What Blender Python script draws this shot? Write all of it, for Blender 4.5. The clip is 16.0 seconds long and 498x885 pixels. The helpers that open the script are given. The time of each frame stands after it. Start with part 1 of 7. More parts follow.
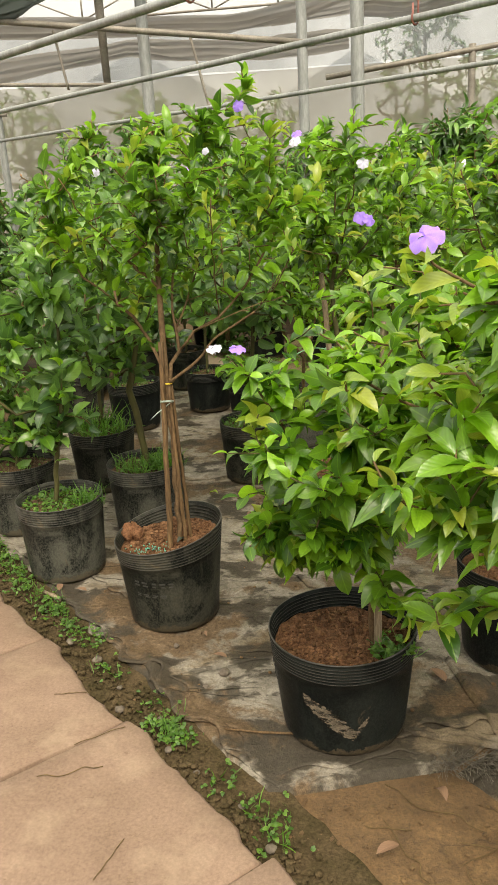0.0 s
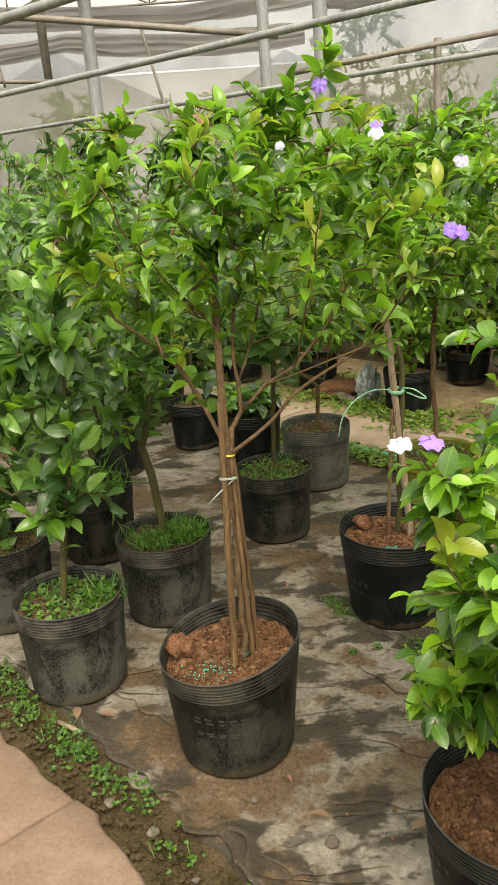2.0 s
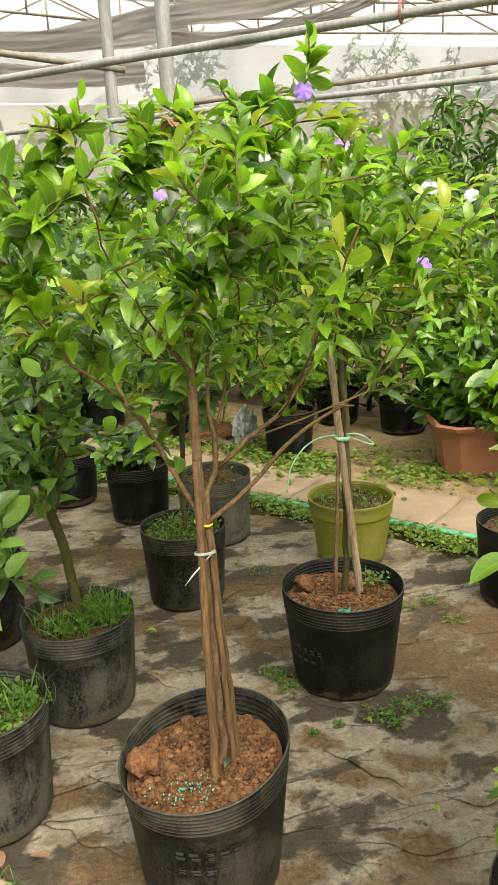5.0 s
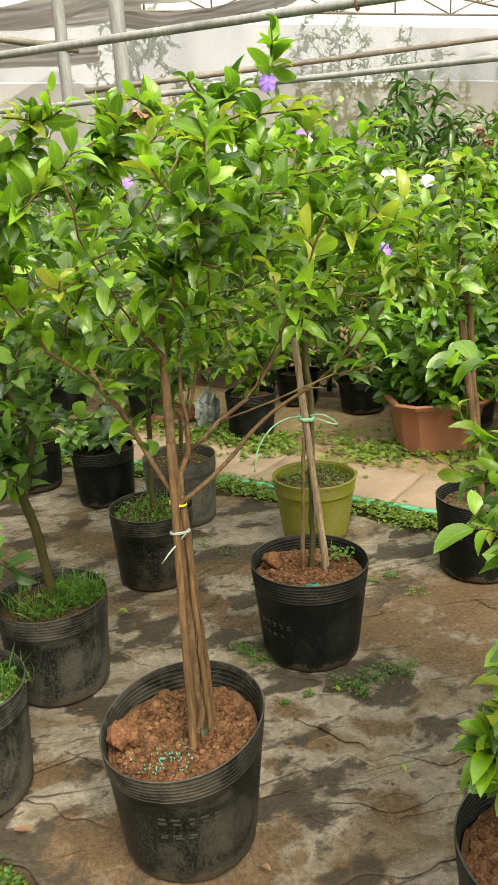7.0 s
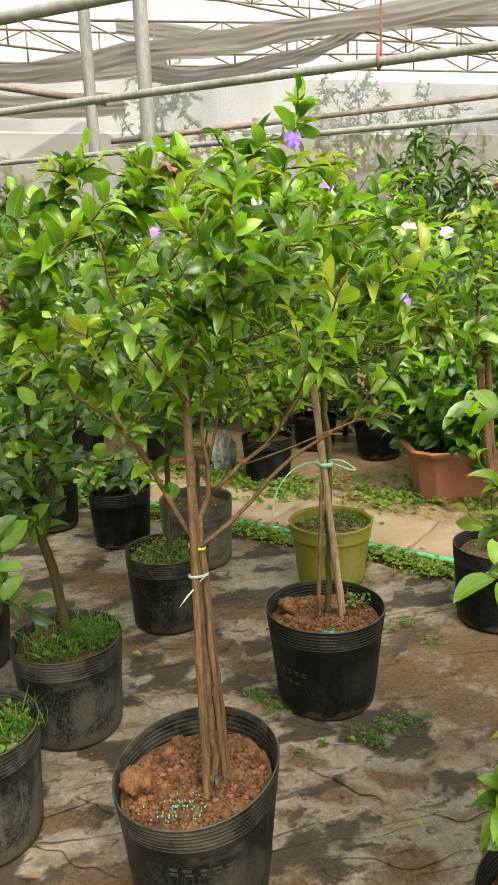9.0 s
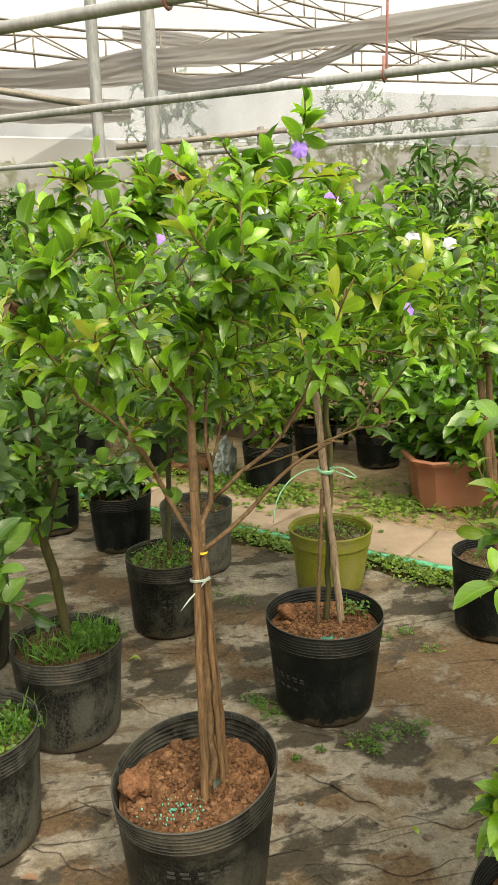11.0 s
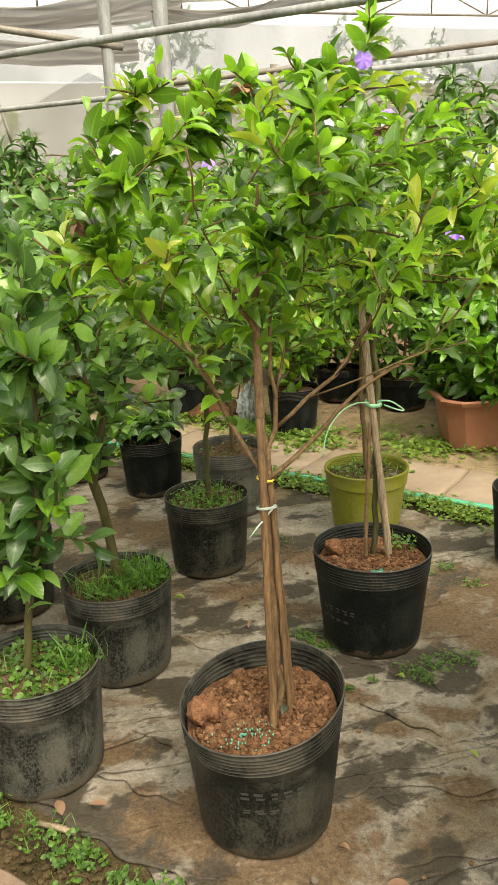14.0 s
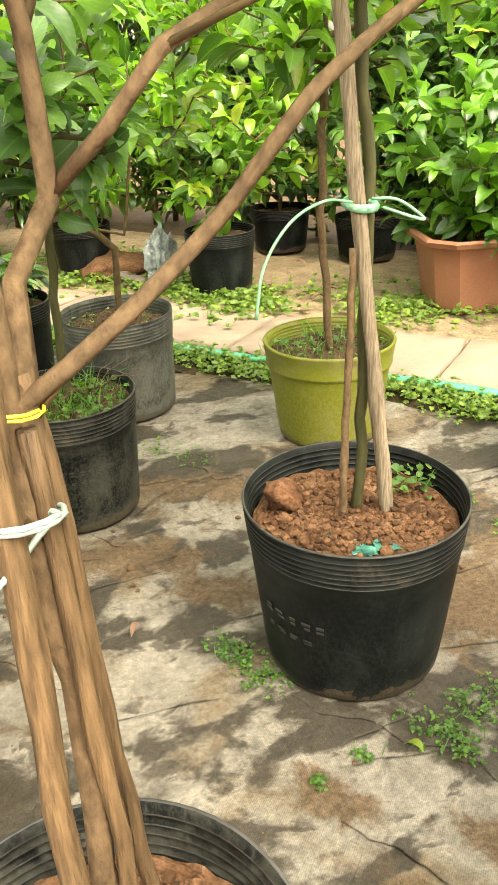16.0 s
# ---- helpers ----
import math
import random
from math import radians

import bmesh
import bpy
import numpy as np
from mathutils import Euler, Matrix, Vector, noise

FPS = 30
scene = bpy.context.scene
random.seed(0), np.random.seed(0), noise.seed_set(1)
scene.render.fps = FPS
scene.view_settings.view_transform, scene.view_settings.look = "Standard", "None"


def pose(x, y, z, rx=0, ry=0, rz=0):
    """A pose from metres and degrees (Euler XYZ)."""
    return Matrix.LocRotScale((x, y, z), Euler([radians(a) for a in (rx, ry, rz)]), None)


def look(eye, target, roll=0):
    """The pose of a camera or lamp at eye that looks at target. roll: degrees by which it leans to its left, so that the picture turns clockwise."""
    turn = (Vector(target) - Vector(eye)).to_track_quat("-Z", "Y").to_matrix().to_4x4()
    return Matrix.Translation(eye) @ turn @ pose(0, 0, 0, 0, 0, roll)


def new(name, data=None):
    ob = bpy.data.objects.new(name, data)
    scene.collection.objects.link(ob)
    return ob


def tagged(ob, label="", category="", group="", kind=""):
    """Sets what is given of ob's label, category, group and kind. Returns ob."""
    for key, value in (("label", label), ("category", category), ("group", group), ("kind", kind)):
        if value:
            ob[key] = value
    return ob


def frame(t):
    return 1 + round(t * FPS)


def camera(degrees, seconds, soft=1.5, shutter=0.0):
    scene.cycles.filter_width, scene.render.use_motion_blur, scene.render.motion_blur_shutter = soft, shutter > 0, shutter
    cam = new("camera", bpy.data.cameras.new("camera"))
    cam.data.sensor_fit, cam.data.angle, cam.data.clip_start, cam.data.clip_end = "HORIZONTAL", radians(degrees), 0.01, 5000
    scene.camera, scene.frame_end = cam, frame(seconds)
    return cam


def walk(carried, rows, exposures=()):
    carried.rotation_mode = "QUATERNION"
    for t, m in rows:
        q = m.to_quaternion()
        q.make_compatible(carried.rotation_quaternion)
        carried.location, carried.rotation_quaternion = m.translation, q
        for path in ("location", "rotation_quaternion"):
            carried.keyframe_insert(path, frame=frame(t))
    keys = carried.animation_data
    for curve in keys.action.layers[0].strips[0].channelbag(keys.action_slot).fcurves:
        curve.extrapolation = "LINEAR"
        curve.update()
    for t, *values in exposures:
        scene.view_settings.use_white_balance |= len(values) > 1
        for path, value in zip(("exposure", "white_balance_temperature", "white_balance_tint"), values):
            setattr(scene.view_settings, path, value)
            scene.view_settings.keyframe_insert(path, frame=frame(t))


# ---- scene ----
cam = camera(35.6, 16.0, 0.7)
PATH = [
    (0, (0.358, 0.214, 1.18), (0.123, 2.1, 0.557), -3.4),
    (0.5, (0.283, 0.337, 1.186), (-0.057, 2.227, 0.628), -4.8),
    (1, (0.233, 0.551, 1.21), (-0.136, 2.459, 0.74), -4.3),
    (1.5, (0.132, 0.677, 1.214), (-0.101, 2.603, 0.73), -2.4),
    (2, (-0.021, 0.726, 1.205), (-0.072, 2.625, 0.581), -4.3),
    (2.5, (-0.125, 0.756, 1.19), (-0.012, 2.633, 0.509), -2.3),
    (3, (-0.176, 0.839, 1.182), (0.044, 2.726, 0.557), -2.3),
    (3.5, (-0.222, 0.971, 1.221), (0.056, 2.857, 0.614), -2.4),
    (4, (-0.281, 0.979, 1.216), (0.108, 2.855, 0.64), -1.8),
    (4.2, (-0.252, 0.989, 1.171), (0.127, 2.877, 0.632), -2.9),
    (6.3, (-0.355, 1.015, 1.196), (0.106, 2.867, 0.596), -2.3),
    (6.5, (-0.34, 0.996, 1.188), (0.119, 2.845, 0.578), -3.0),
    (7, (-0.317, 0.968, 1.194), (0.188, 2.808, 0.595), -3.0),
    (7.5, (-0.31, 0.96, 1.202), (0.215, 2.804, 0.633), -2.8),
    (8, (-0.315, 0.96, 1.196), (0.199, 2.817, 0.661), -2.6),
    (8.5, (-0.323, 0.961, 1.199), (0.165, 2.834, 0.694), -2.5),
    (11, (-0.339, 0.949, 1.203), (0.146, 2.83, 0.729), -1.4),
    (11.5, (-0.345, 0.958, 1.184), (0.048, 2.851, 0.674), -2.2),
    (12, (-0.373, 0.959, 1.177), (-0.057, 2.864, 0.659), -2.9),
    (12.5, (-0.391, 0.952, 1.174), (0.019, 2.838, 0.649), -2.8),
    (13, (-0.429, 0.968, 1.164), (0.039, 2.841, 0.642), -2.6),
    (13.5, (-0.446, 0.978, 1.166), (0.033, 2.842, 0.621), -2.4),
    (14, (-0.44, 0.983, 1.155), (0.019, 2.839, 0.567), -2.6),
    (14.5, (-0.41, 1.07, 1.131), (0.031, 2.913, 0.491), -3.0),
    (14.8, (-0.326, 1.238, 1.112), (0.125, 3.053, 0.404), -3.1),
    (15, (-0.262, 1.377, 1.114), (0.198, 3.164, 0.343), -2.7),
    (15.2, (-0.225, 1.516, 1.099), (0.276, 3.259, 0.257), -2.0),
    (15.5, (-0.168, 1.687, 1.053), (0.369, 3.403, 0.177), -2.3),
    (16, (-0.104, 1.902, 0.822), (0.447, 3.603, -0.074), -2.8),
]
EXPOSURES = [(0, 0.87, 7530, 10), (1, 0.77, 7320, 10), (1.5, 0.79, 7320, 10), (3, 1.13, 7590, 10), (7, 1.15, 7590, 10), (8.5, 1.05, 7590, 10), (11.5, 1.05, 7590, 10), (14, 1.19, 7590, 10), (14.8, 1.31, 7600, 10), (15.5, 1.98, 7600, 10), (16, 2.17, 7500, 10)]
walk(cam, [(t, look(eye, target, roll)) for t, eye, target, roll in PATH], EXPOSURES)

# ---------------------------------------------------------------- light
world = bpy.data.worlds.new("overcast_sky")
scene.world = world
world.use_nodes = True
wn, wl = world.node_tree.nodes, world.node_tree.links
wbg = wn["Background"]
sky = wn.new("ShaderNodeTexSky")
sky.sky_type, sky.sun_disc = "NISHITA", False
sky.sun_elevation, sky.sun_rotation = radians(54), radians(200)
veil = wn.new("ShaderNodeMix")
veil.data_type = "RGBA"
veil.inputs[0].default_value = 0.82
veil.inputs[7].default_value = (9.8, 9.8, 9.4, 1)
wl.new(sky.outputs[0], veil.inputs[6])
wl.new(veil.outputs[2], wbg.inputs[0])
wbg.inputs[1].default_value = 0.128
sun = new("sun", bpy.data.lights.new("sun", "SUN"))
sun.data.energy, sun.data.angle, sun.data.color = 3.8, radians(34), (1.0, 0.95, 0.84)
sun.matrix_world = look((0, 0, 10), (-1.0, 3.6, 4.85))


# ---------------------------------------------------------------- materials
def material(name):
    m = bpy.data.materials.new(name)
    m.use_nodes = True
    return m, m.node_tree.nodes, m.node_tree.links, m.node_tree.nodes["Principled BSDF"]


def noise_tex(n, l, scale, detail=4.0, rough=0.6, coord=None, stretch=None, distort=0.0):
    tc = n.new("ShaderNodeTexCoord")
    src = tc.outputs[coord or "Object"]
    if stretch:
        mp = n.new("ShaderNodeMapping")
        mp.inputs["Scale"].default_value = stretch
        l.new(src, mp.inputs[0])
        src = mp.outputs[0]
    t = n.new("ShaderNodeTexNoise")
    t.inputs["Scale"].default_value = scale
    t.inputs["Detail"].default_value = detail
    t.inputs["Roughness"].default_value = rough
    t.inputs["Distortion"].default_value = distort
    l.new(src, t.inputs["Vector"])
    return t.outputs["Fac"]


def noise_vec(n, l, scale):
    tc = n.new("ShaderNodeTexCoord")
    t = n.new("ShaderNodeTexNoise")
    t.inputs["Scale"].default_value = scale
    t.inputs["Detail"].default_value = 4.0
    l.new(tc.outputs["Object"], t.inputs["Vector"])
    return t.outputs["Color"]


def ramp(n, l, src, stops):
    r = n.new("ShaderNodeValToRGB")
    e = r.color_ramp.elements
    while len(e) < len(stops):
        e.new(0.5)
    for k, (at, c) in zip(e, stops):
        k.position = at
        k.color = (*c, 1) if len(c) == 3 else c
    l.new(src, r.inputs[0])
    return r.outputs[0]


def grey(v):
    return (v, v, v)


def mix(n, l, fac, a, b, mode="MIX"):
    m = n.new("ShaderNodeMix")
    m.data_type, m.blend_type = "RGBA", mode
    for sock, v in ((m.inputs[0], fac), (m.inputs[6], a), (m.inputs[7], b)):
        if hasattr(v, "links"):
            l.new(v, sock)
        elif isinstance(v, (int, float)):
            sock.default_value = v
        else:
            sock.default_value = (*v, 1)
    return m.outputs[2]


def bump(n, l, p, h, strength, dist=0.01):
    b = n.new("ShaderNodeBump")
    b.inputs["Strength"].default_value = strength
    b.inputs["Distance"].default_value = dist
    l.new(h, b.inputs["Height"])
    l.new(b.outputs[0], p.inputs["Normal"])


def simple(name, c1, c2, rough=0.6, scale=20.0, bumpy=0.2, metal=0.0, spec=0.5, coord=None, stretch=None, fine=90.0, grain=0.35):
    m, n, l, p = material(name)
    a = noise_tex(n, l, scale, 5, 0.6, coord, stretch)
    b = noise_tex(n, l, fine, 3, 0.6, coord, stretch)
    col = ramp(n, l, a, [(0.3, c1), (0.7, c2)])
    col = mix(n, l, grain, col, ramp(n, l, b, [(0.3, grey(0.22)), (0.7, grey(0.78))]), "OVERLAY")
    l.new(col, p.inputs["Base Color"])
    p.inputs["Roughness"].default_value = rough
    p.inputs["Metallic"].default_value = metal
    p.inputs["Specular IOR Level"].default_value = spec
    if bumpy:
        bump(n, l, p, b, bumpy, 0.004)
    return m


def leaf_material(name, dark, light, by_object=False, rough=0.34, through_col=(0.18, 0.40, 0.028), through_fac=0.44, older=1.35):
    m, n, l, p = material(name)
    if by_object:
        rnd = n.new("ShaderNodeObjectInfo").outputs["Random"]
    else:
        rnd = n.new("ShaderNodeNewGeometry").outputs["Random Per Island"]
    col = ramp(n, l, rnd, [(0.0, dark), (0.60, tuple((a + b) / 2 * w for a, b, w in zip(dark, light, (0.96, 0.96, older)))), (1.0, light)])
    uv = n.new("ShaderNodeTexCoord")
    sep = n.new("ShaderNodeSeparateXYZ")
    l.new(uv.outputs["UV"], sep.inputs[0])
    # midrib and side veins from the blade's own coordinates
    absx = n.new("ShaderNodeMath")
    absx.operation = "ABSOLUTE"
    sub = n.new("ShaderNodeMath")
    sub.operation = "SUBTRACT"
    sub.inputs[1].default_value = 0.5
    l.new(sep.outputs[0], sub.inputs[0])
    l.new(sub.outputs[0], absx.inputs[0])
    rib = ramp(n, l, absx.outputs[0], [(0.0, grey(1)), (0.05, grey(0))])
    wv = n.new("ShaderNodeTexWave")
    wv.bands_direction = "Y"
    wv.inputs["Scale"].default_value = 2.2
    wv.inputs["Distortion"].default_value = 0.6
    cmb = n.new("ShaderNodeCombineXYZ")
    off = n.new("ShaderNodeMath")
    off.operation = "SUBTRACT"
    half = n.new("ShaderNodeMath")
    half.operation = "MULTIPLY"
    half.inputs[1].default_value = 0.7
    l.new(absx.outputs[0], half.inputs[0])
    l.new(sep.outputs[1], off.inputs[0])
    l.new(half.outputs[0], off.inputs[1])
    l.new(off.outputs[0], cmb.inputs[1])
    l.new(cmb.outputs[0], wv.inputs["Vector"])
    col = mix(n, l, 0.05, col, wv.outputs["Color"], "OVERLAY")
    patch = noise_tex(n, l, 45, 3, 0.6)
    col = mix(n, l, 0.3, col, ramp(n, l, patch, [(0.3, grey(0.3)), (0.7, grey(0.7))]), "OVERLAY")
    light2 = tuple(min(1, c * 1.5 + 0.03) for c in light)
    ribf = n.new("ShaderNodeMath")
    ribf.operation = "MULTIPLY"
    ribf.inputs[1].default_value = 0.22
    l.new(rib, ribf.inputs[0])
    col = mix(n, l, ribf.outputs[0], col, light2)
    l.new(col, p.inputs["Base Color"])
    p.inputs["Roughness"].default_value = rough
    p.inputs["Specular IOR Level"].default_value = 0.9
    bump(n, l, p, wv.outputs["Fac"], 0.10, 0.002)
    tr = n.new("ShaderNodeBsdfTranslucent")
    tcol = mix(n, l, 0.25, mix(n, l, 1.0, col, (1.55, 1.5, 1.2), "MULTIPLY"), through_col)
    l.new(tcol, tr.inputs[0])
    ms = n.new("ShaderNodeMixShader")
    ms.inputs[0].default_value = through_fac
    l.new(p.outputs[0], ms.inputs[1])
    l.new(tr.outputs[0], ms.inputs[2])
    l.new(ms.outputs[0], n["Material Output"].inputs[0])
    return m


M_LEAF = leaf_material("glossy_green_leaf", (0.011, 0.056, 0.006), (0.24, 0.485, 0.029))
M_LEAF_O = leaf_material("glossy_green_leaf_single", (0.011, 0.056, 0.006), (0.24, 0.485, 0.029), True)
M_YOUNG = leaf_material("young_yellow_green_leaf", (0.16, 0.29, 0.018), (0.34, 0.40, 0.045))
M_YOUNG_O = leaf_material("young_yellow_green_leaf_single", (0.16, 0.29, 0.018), (0.34, 0.40, 0.045), True)
M_BRIGHT = leaf_material("bright_green_leaf", (0.016, 0.076, 0.007), (0.25, 0.50, 0.027))
M_BRIGHT_O = leaf_material("bright_green_leaf_single", (0.016, 0.076, 0.007), (0.25, 0.50, 0.027), True)
M_CITRUS = leaf_material("blue_green_citrus_leaf", (0.014, 0.058, 0.014), (0.21, 0.40, 0.075), rough=0.38, through_col=(0.2, 0.4, 0.06))
M_HEDGE = leaf_material("dark_hedge_leaf", (0.018, 0.075, 0.009), (0.21, 0.46, 0.036), through_fac=0.38)
M_VINE = leaf_material("dark_vine_leaf", (0.022, 0.075, 0.010), (0.085, 0.21, 0.020), through_fac=0.15)
M_WEED = leaf_material("weed_leaf", (0.036, 0.108, 0.011), (0.122, 0.255, 0.023), rough=0.55)
M_WEED_FAR = leaf_material("yellow_green_weed_leaf", (0.08, 0.17, 0.016), (0.26, 0.38, 0.045), rough=0.6)
M_GRASS = leaf_material("grass_blade", (0.036, 0.125, 0.010), (0.125, 0.29, 0.022), rough=0.5)
M_DRY = leaf_material("dry_brown_leaf", (0.12, 0.06, 0.025), (0.26, 0.15, 0.06), rough=0.8, through_col=(0.3, 0.15, 0.05), through_fac=0.1)
M_BARK = simple("brown_bark", (0.082, 0.053, 0.029), (0.165, 0.108, 0.060), 0.85, 26, 0.5, spec=0.15, stretch=(1, 1, 0.6), fine=150, grain=0.6)
M_TWIG = simple("green_brown_twig", (0.066, 0.044, 0.020), (0.14, 0.094, 0.040), 0.75, 40, 0.3, spec=0.25)
M_GREENBARK = simple("green_bark", (0.036, 0.038, 0.013), (0.088, 0.080, 0.029), 0.7, 25, 0.3, spec=0.3, stretch=(1, 1, 0.3))
M_STAKE = simple("tan_bamboo_stake", (0.066, 0.041, 0.021), (0.170, 0.104, 0.051), 0.7, 22, 0.8, spec=0.25, stretch=(2.0, 2.0, 0.18), fine=120, grain=0.75)
M_STAKE_GREY = simple("weathered_grey_stake", (0.15, 0.115, 0.075), (0.32, 0.25, 0.175), 0.75, 16, 0.6, spec=0.25, stretch=(3, 3, 0.2), fine=150, grain=0.75)


def pot_material(name, base, dust, amount, earth=(0.14, 0.105, 0.068)):
    """Moulded plastic with dust in streaks, pitted grime low down and dried splashes at the foot."""
    m, n, l, p = material(name)
    a = noise_tex(n, l, 7.5, 6, 0.66, distort=0.8)
    b = noise_tex(n, l, 46, 5, 0.75, stretch=(1, 1, 0.16))
    c = noise_tex(n, l, 190, 5, 0.8, stretch=(1, 1, 0.7))
    tc = n.new("ShaderNodeTexCoord")
    sep = n.new("ShaderNodeSeparateXYZ")
    l.new(tc.outputs["Object"], sep.inputs[0])
    film = mix(n, l, ramp(n, l, a, [(0.47, grey(0)), (0.60, grey(amount))]), base, dust)
    col = mix(n, l, ramp(n, l, b, [(0.54, grey(0)), (0.70, grey(amount * 0.7))]), film, tuple(1.15 * d for d in dust))
    spread = n.new("ShaderNodeMath")
    spread.operation = "MULTIPLY_ADD"
    spread.inputs[1].default_value = -0.22
    l.new(a, spread.inputs[0])
    l.new(sep.outputs[2], spread.inputs[2])
    low = ramp(n, l, spread.outputs[0], [(0.0, grey(1)), (0.10, grey(0.42))])
    pits = ramp(n, l, c, [(0.47, grey(0)), (0.56, grey(min(1, amount * 0.62)))])
    pit_mask = mix(n, l, 1.0, pits, low, "MULTIPLY")
    col = mix(n, l, pit_mask, col, tuple(1.35 * d for d in dust))
    cake = noise_tex(n, l, 8.5, 7, 0.7, distort=0.6)
    col = mix(n, l, ramp(n, l, cake, [(0.63, grey(0)), (0.70, grey(amount * 0.9))]), col, earth)
    foot = n.new("ShaderNodeMath")
    foot.operation = "MULTIPLY_ADD"
    foot.inputs[1].default_value = -0.11
    l.new(cake, foot.inputs[0])
    l.new(sep.outputs[2], foot.inputs[2])
    add = n.new("ShaderNodeMath")
    add.operation = "LESS_THAN"
    add.inputs[1].default_value = -0.038
    l.new(foot.outputs[0], add.inputs[0])
    col = mix(n, l, mix(n, l, 1.0, add.outputs[0], ramp(n, l, c, [(0.35, grey(0.25)), (0.6, grey(0.8))]), "MULTIPLY"), col, tuple(0.75 * e for e in earth))
    l.new(col, p.inputs["Base Color"])
    l.new(ramp(n, l, a, [(0.3, grey(0.30)), (0.7, grey(0.6))]), p.inputs["Roughness"])
    p.inputs["Specular IOR Level"].default_value = 0.09
    bump(n, l, p, mix(n, l, 0.5, b, c), 0.35, 0.002)
    return m


M_POT = pot_material("black_plastic", (0.0044, 0.0054, 0.0054), (0.024, 0.028, 0.025), 0.5)
M_POT_DUSTY = pot_material("dusty_black_plastic", (0.0048, 0.0057, 0.0052), (0.052, 0.052, 0.041), 0.72, (0.105, 0.082, 0.052))
M_POT_GREYED = pot_material("greyed_black_plastic", (0.0078, 0.0088, 0.0080), (0.076, 0.077, 0.064), 0.84, (0.115, 0.092, 0.062))
M_POT_FADED = pot_material("faded_grey_plastic", (0.050, 0.053, 0.046), (0.13, 0.13, 0.11), 0.8, (0.12, 0.10, 0.07))
M_RIDGE = simple("worn_plastic_ridge", (0.010, 0.010, 0.010), (0.085, 0.082, 0.074), 0.45, 9, 0.1, spec=0.3, fine=60)
M_THREAD = simple("grey_frayed_thread", (0.03, 0.026, 0.02), (0.20, 0.18, 0.15), 0.8, 60, 0.1, spec=0.2)
M_POT_GREEN = pot_material("olive_green_plastic", (0.150, 0.165, 0.018), (0.19, 0.18, 0.06), 0.7)
M_TERRA = pot_material("terracotta_plastic", (0.27, 0.115, 0.068), (0.30, 0.155, 0.10), 0.3, (0.20, 0.11, 0.07))


def soil_material(name, c1, c2, c3):
    m, n, l, p = material(name)
    a = noise_tex(n, l, 28, 6, 0.7)
    b = noise_tex(n, l, 170, 4, 0.7)
    col = ramp(n, l, a, [(0.25, c1), (0.5, c2), (0.8, c3)])
    col = mix(n, l, 0.75, col, ramp(n, l, b, [(0.3, grey(0.15)), (0.7, grey(0.82))]), "OVERLAY")
    isl = n.new("ShaderNodeNewGeometry").outputs["Random Per Island"]
    col = mix(n, l, 0.75, col, ramp(n, l, isl, [(0.0, grey(0.22)), (1.0, grey(0.8))]), "OVERLAY")
    l.new(col, p.inputs["Base Color"])
    p.inputs["Roughness"].default_value = 0.95
    p.inputs["Specular IOR Level"].default_value = 0.15
    bump(n, l, p, b, 0.7, 0.004)
    return m


M_SOIL = soil_material("red_brown_potting_soil", (0.050, 0.024, 0.011), (0.110, 0.056, 0.029), (0.195, 0.110, 0.060))
M_CLOD = soil_material("crumbly_red_clod", (0.050, 0.024, 0.012), (0.105, 0.050, 0.026), (0.17, 0.09, 0.05))
M_SOIL_DARK = soil_material("dark_potting_soil", (0.032, 0.021, 0.012), (0.075, 0.048, 0.028), (0.14, 0.096, 0.056))


def ground_material(name="trodden_brown_earth", k=1.0, tone=(1, 1, 1)):
    m, n, l, p = material(name)
    a = noise_tex(n, l, 1.6, 6, 0.65)
    b = noise_tex(n, l, 14, 6, 0.7)
    c = noise_tex(n, l, 120, 3, 0.7)
    col = ramp(n, l, a, [(at, tuple(k * c * w for c, w in zip(col, tone))) for at, col in ((0.3, (0.082, 0.047, 0.020)), (0.55, (0.130, 0.077, 0.034)), (0.75, (0.178, 0.110, 0.053)))])
    col = mix(n, l, 0.65, col, ramp(n, l, b, [(0.3, grey(0.24)), (0.7, grey(0.74))]), "OVERLAY")
    col = mix(n, l, 0.6, col, ramp(n, l, c, [(0.3, grey(0.25)), (0.7, grey(0.75))]), "OVERLAY")
    v = n.new("ShaderNodeTexVoronoi")
    v.feature = "DISTANCE_TO_EDGE"
    v.inputs["Scale"].default_value = 6.5
    warp = n.new("ShaderNodeTexCoord")
    wmix = mix(n, l, 0.18, warp.outputs["Object"], noise_vec(n, l, 6.0))
    l.new(wmix, v.inputs["Vector"])
    crack = ramp(n, l, v.outputs["Distance"], [(0.0, grey(0.75)), (0.018, grey(0))])
    col = mix(n, l, mix(n, l, 1.0, crack, ramp(n, l, a, [(0.45, grey(0)), (0.6, grey(1))]), "MULTIPLY"), col, (0.03, 0.02, 0.012))
    l.new(col, p.inputs["Base Color"])
    l.new(ramp(n, l, a, [(0.3, grey(0.7)), (0.6, grey(0.95))]), p.inputs["Roughness"])
    bump(n, l, p, mix(n, l, 0.4, b, c), 0.8, 0.012)
    return m


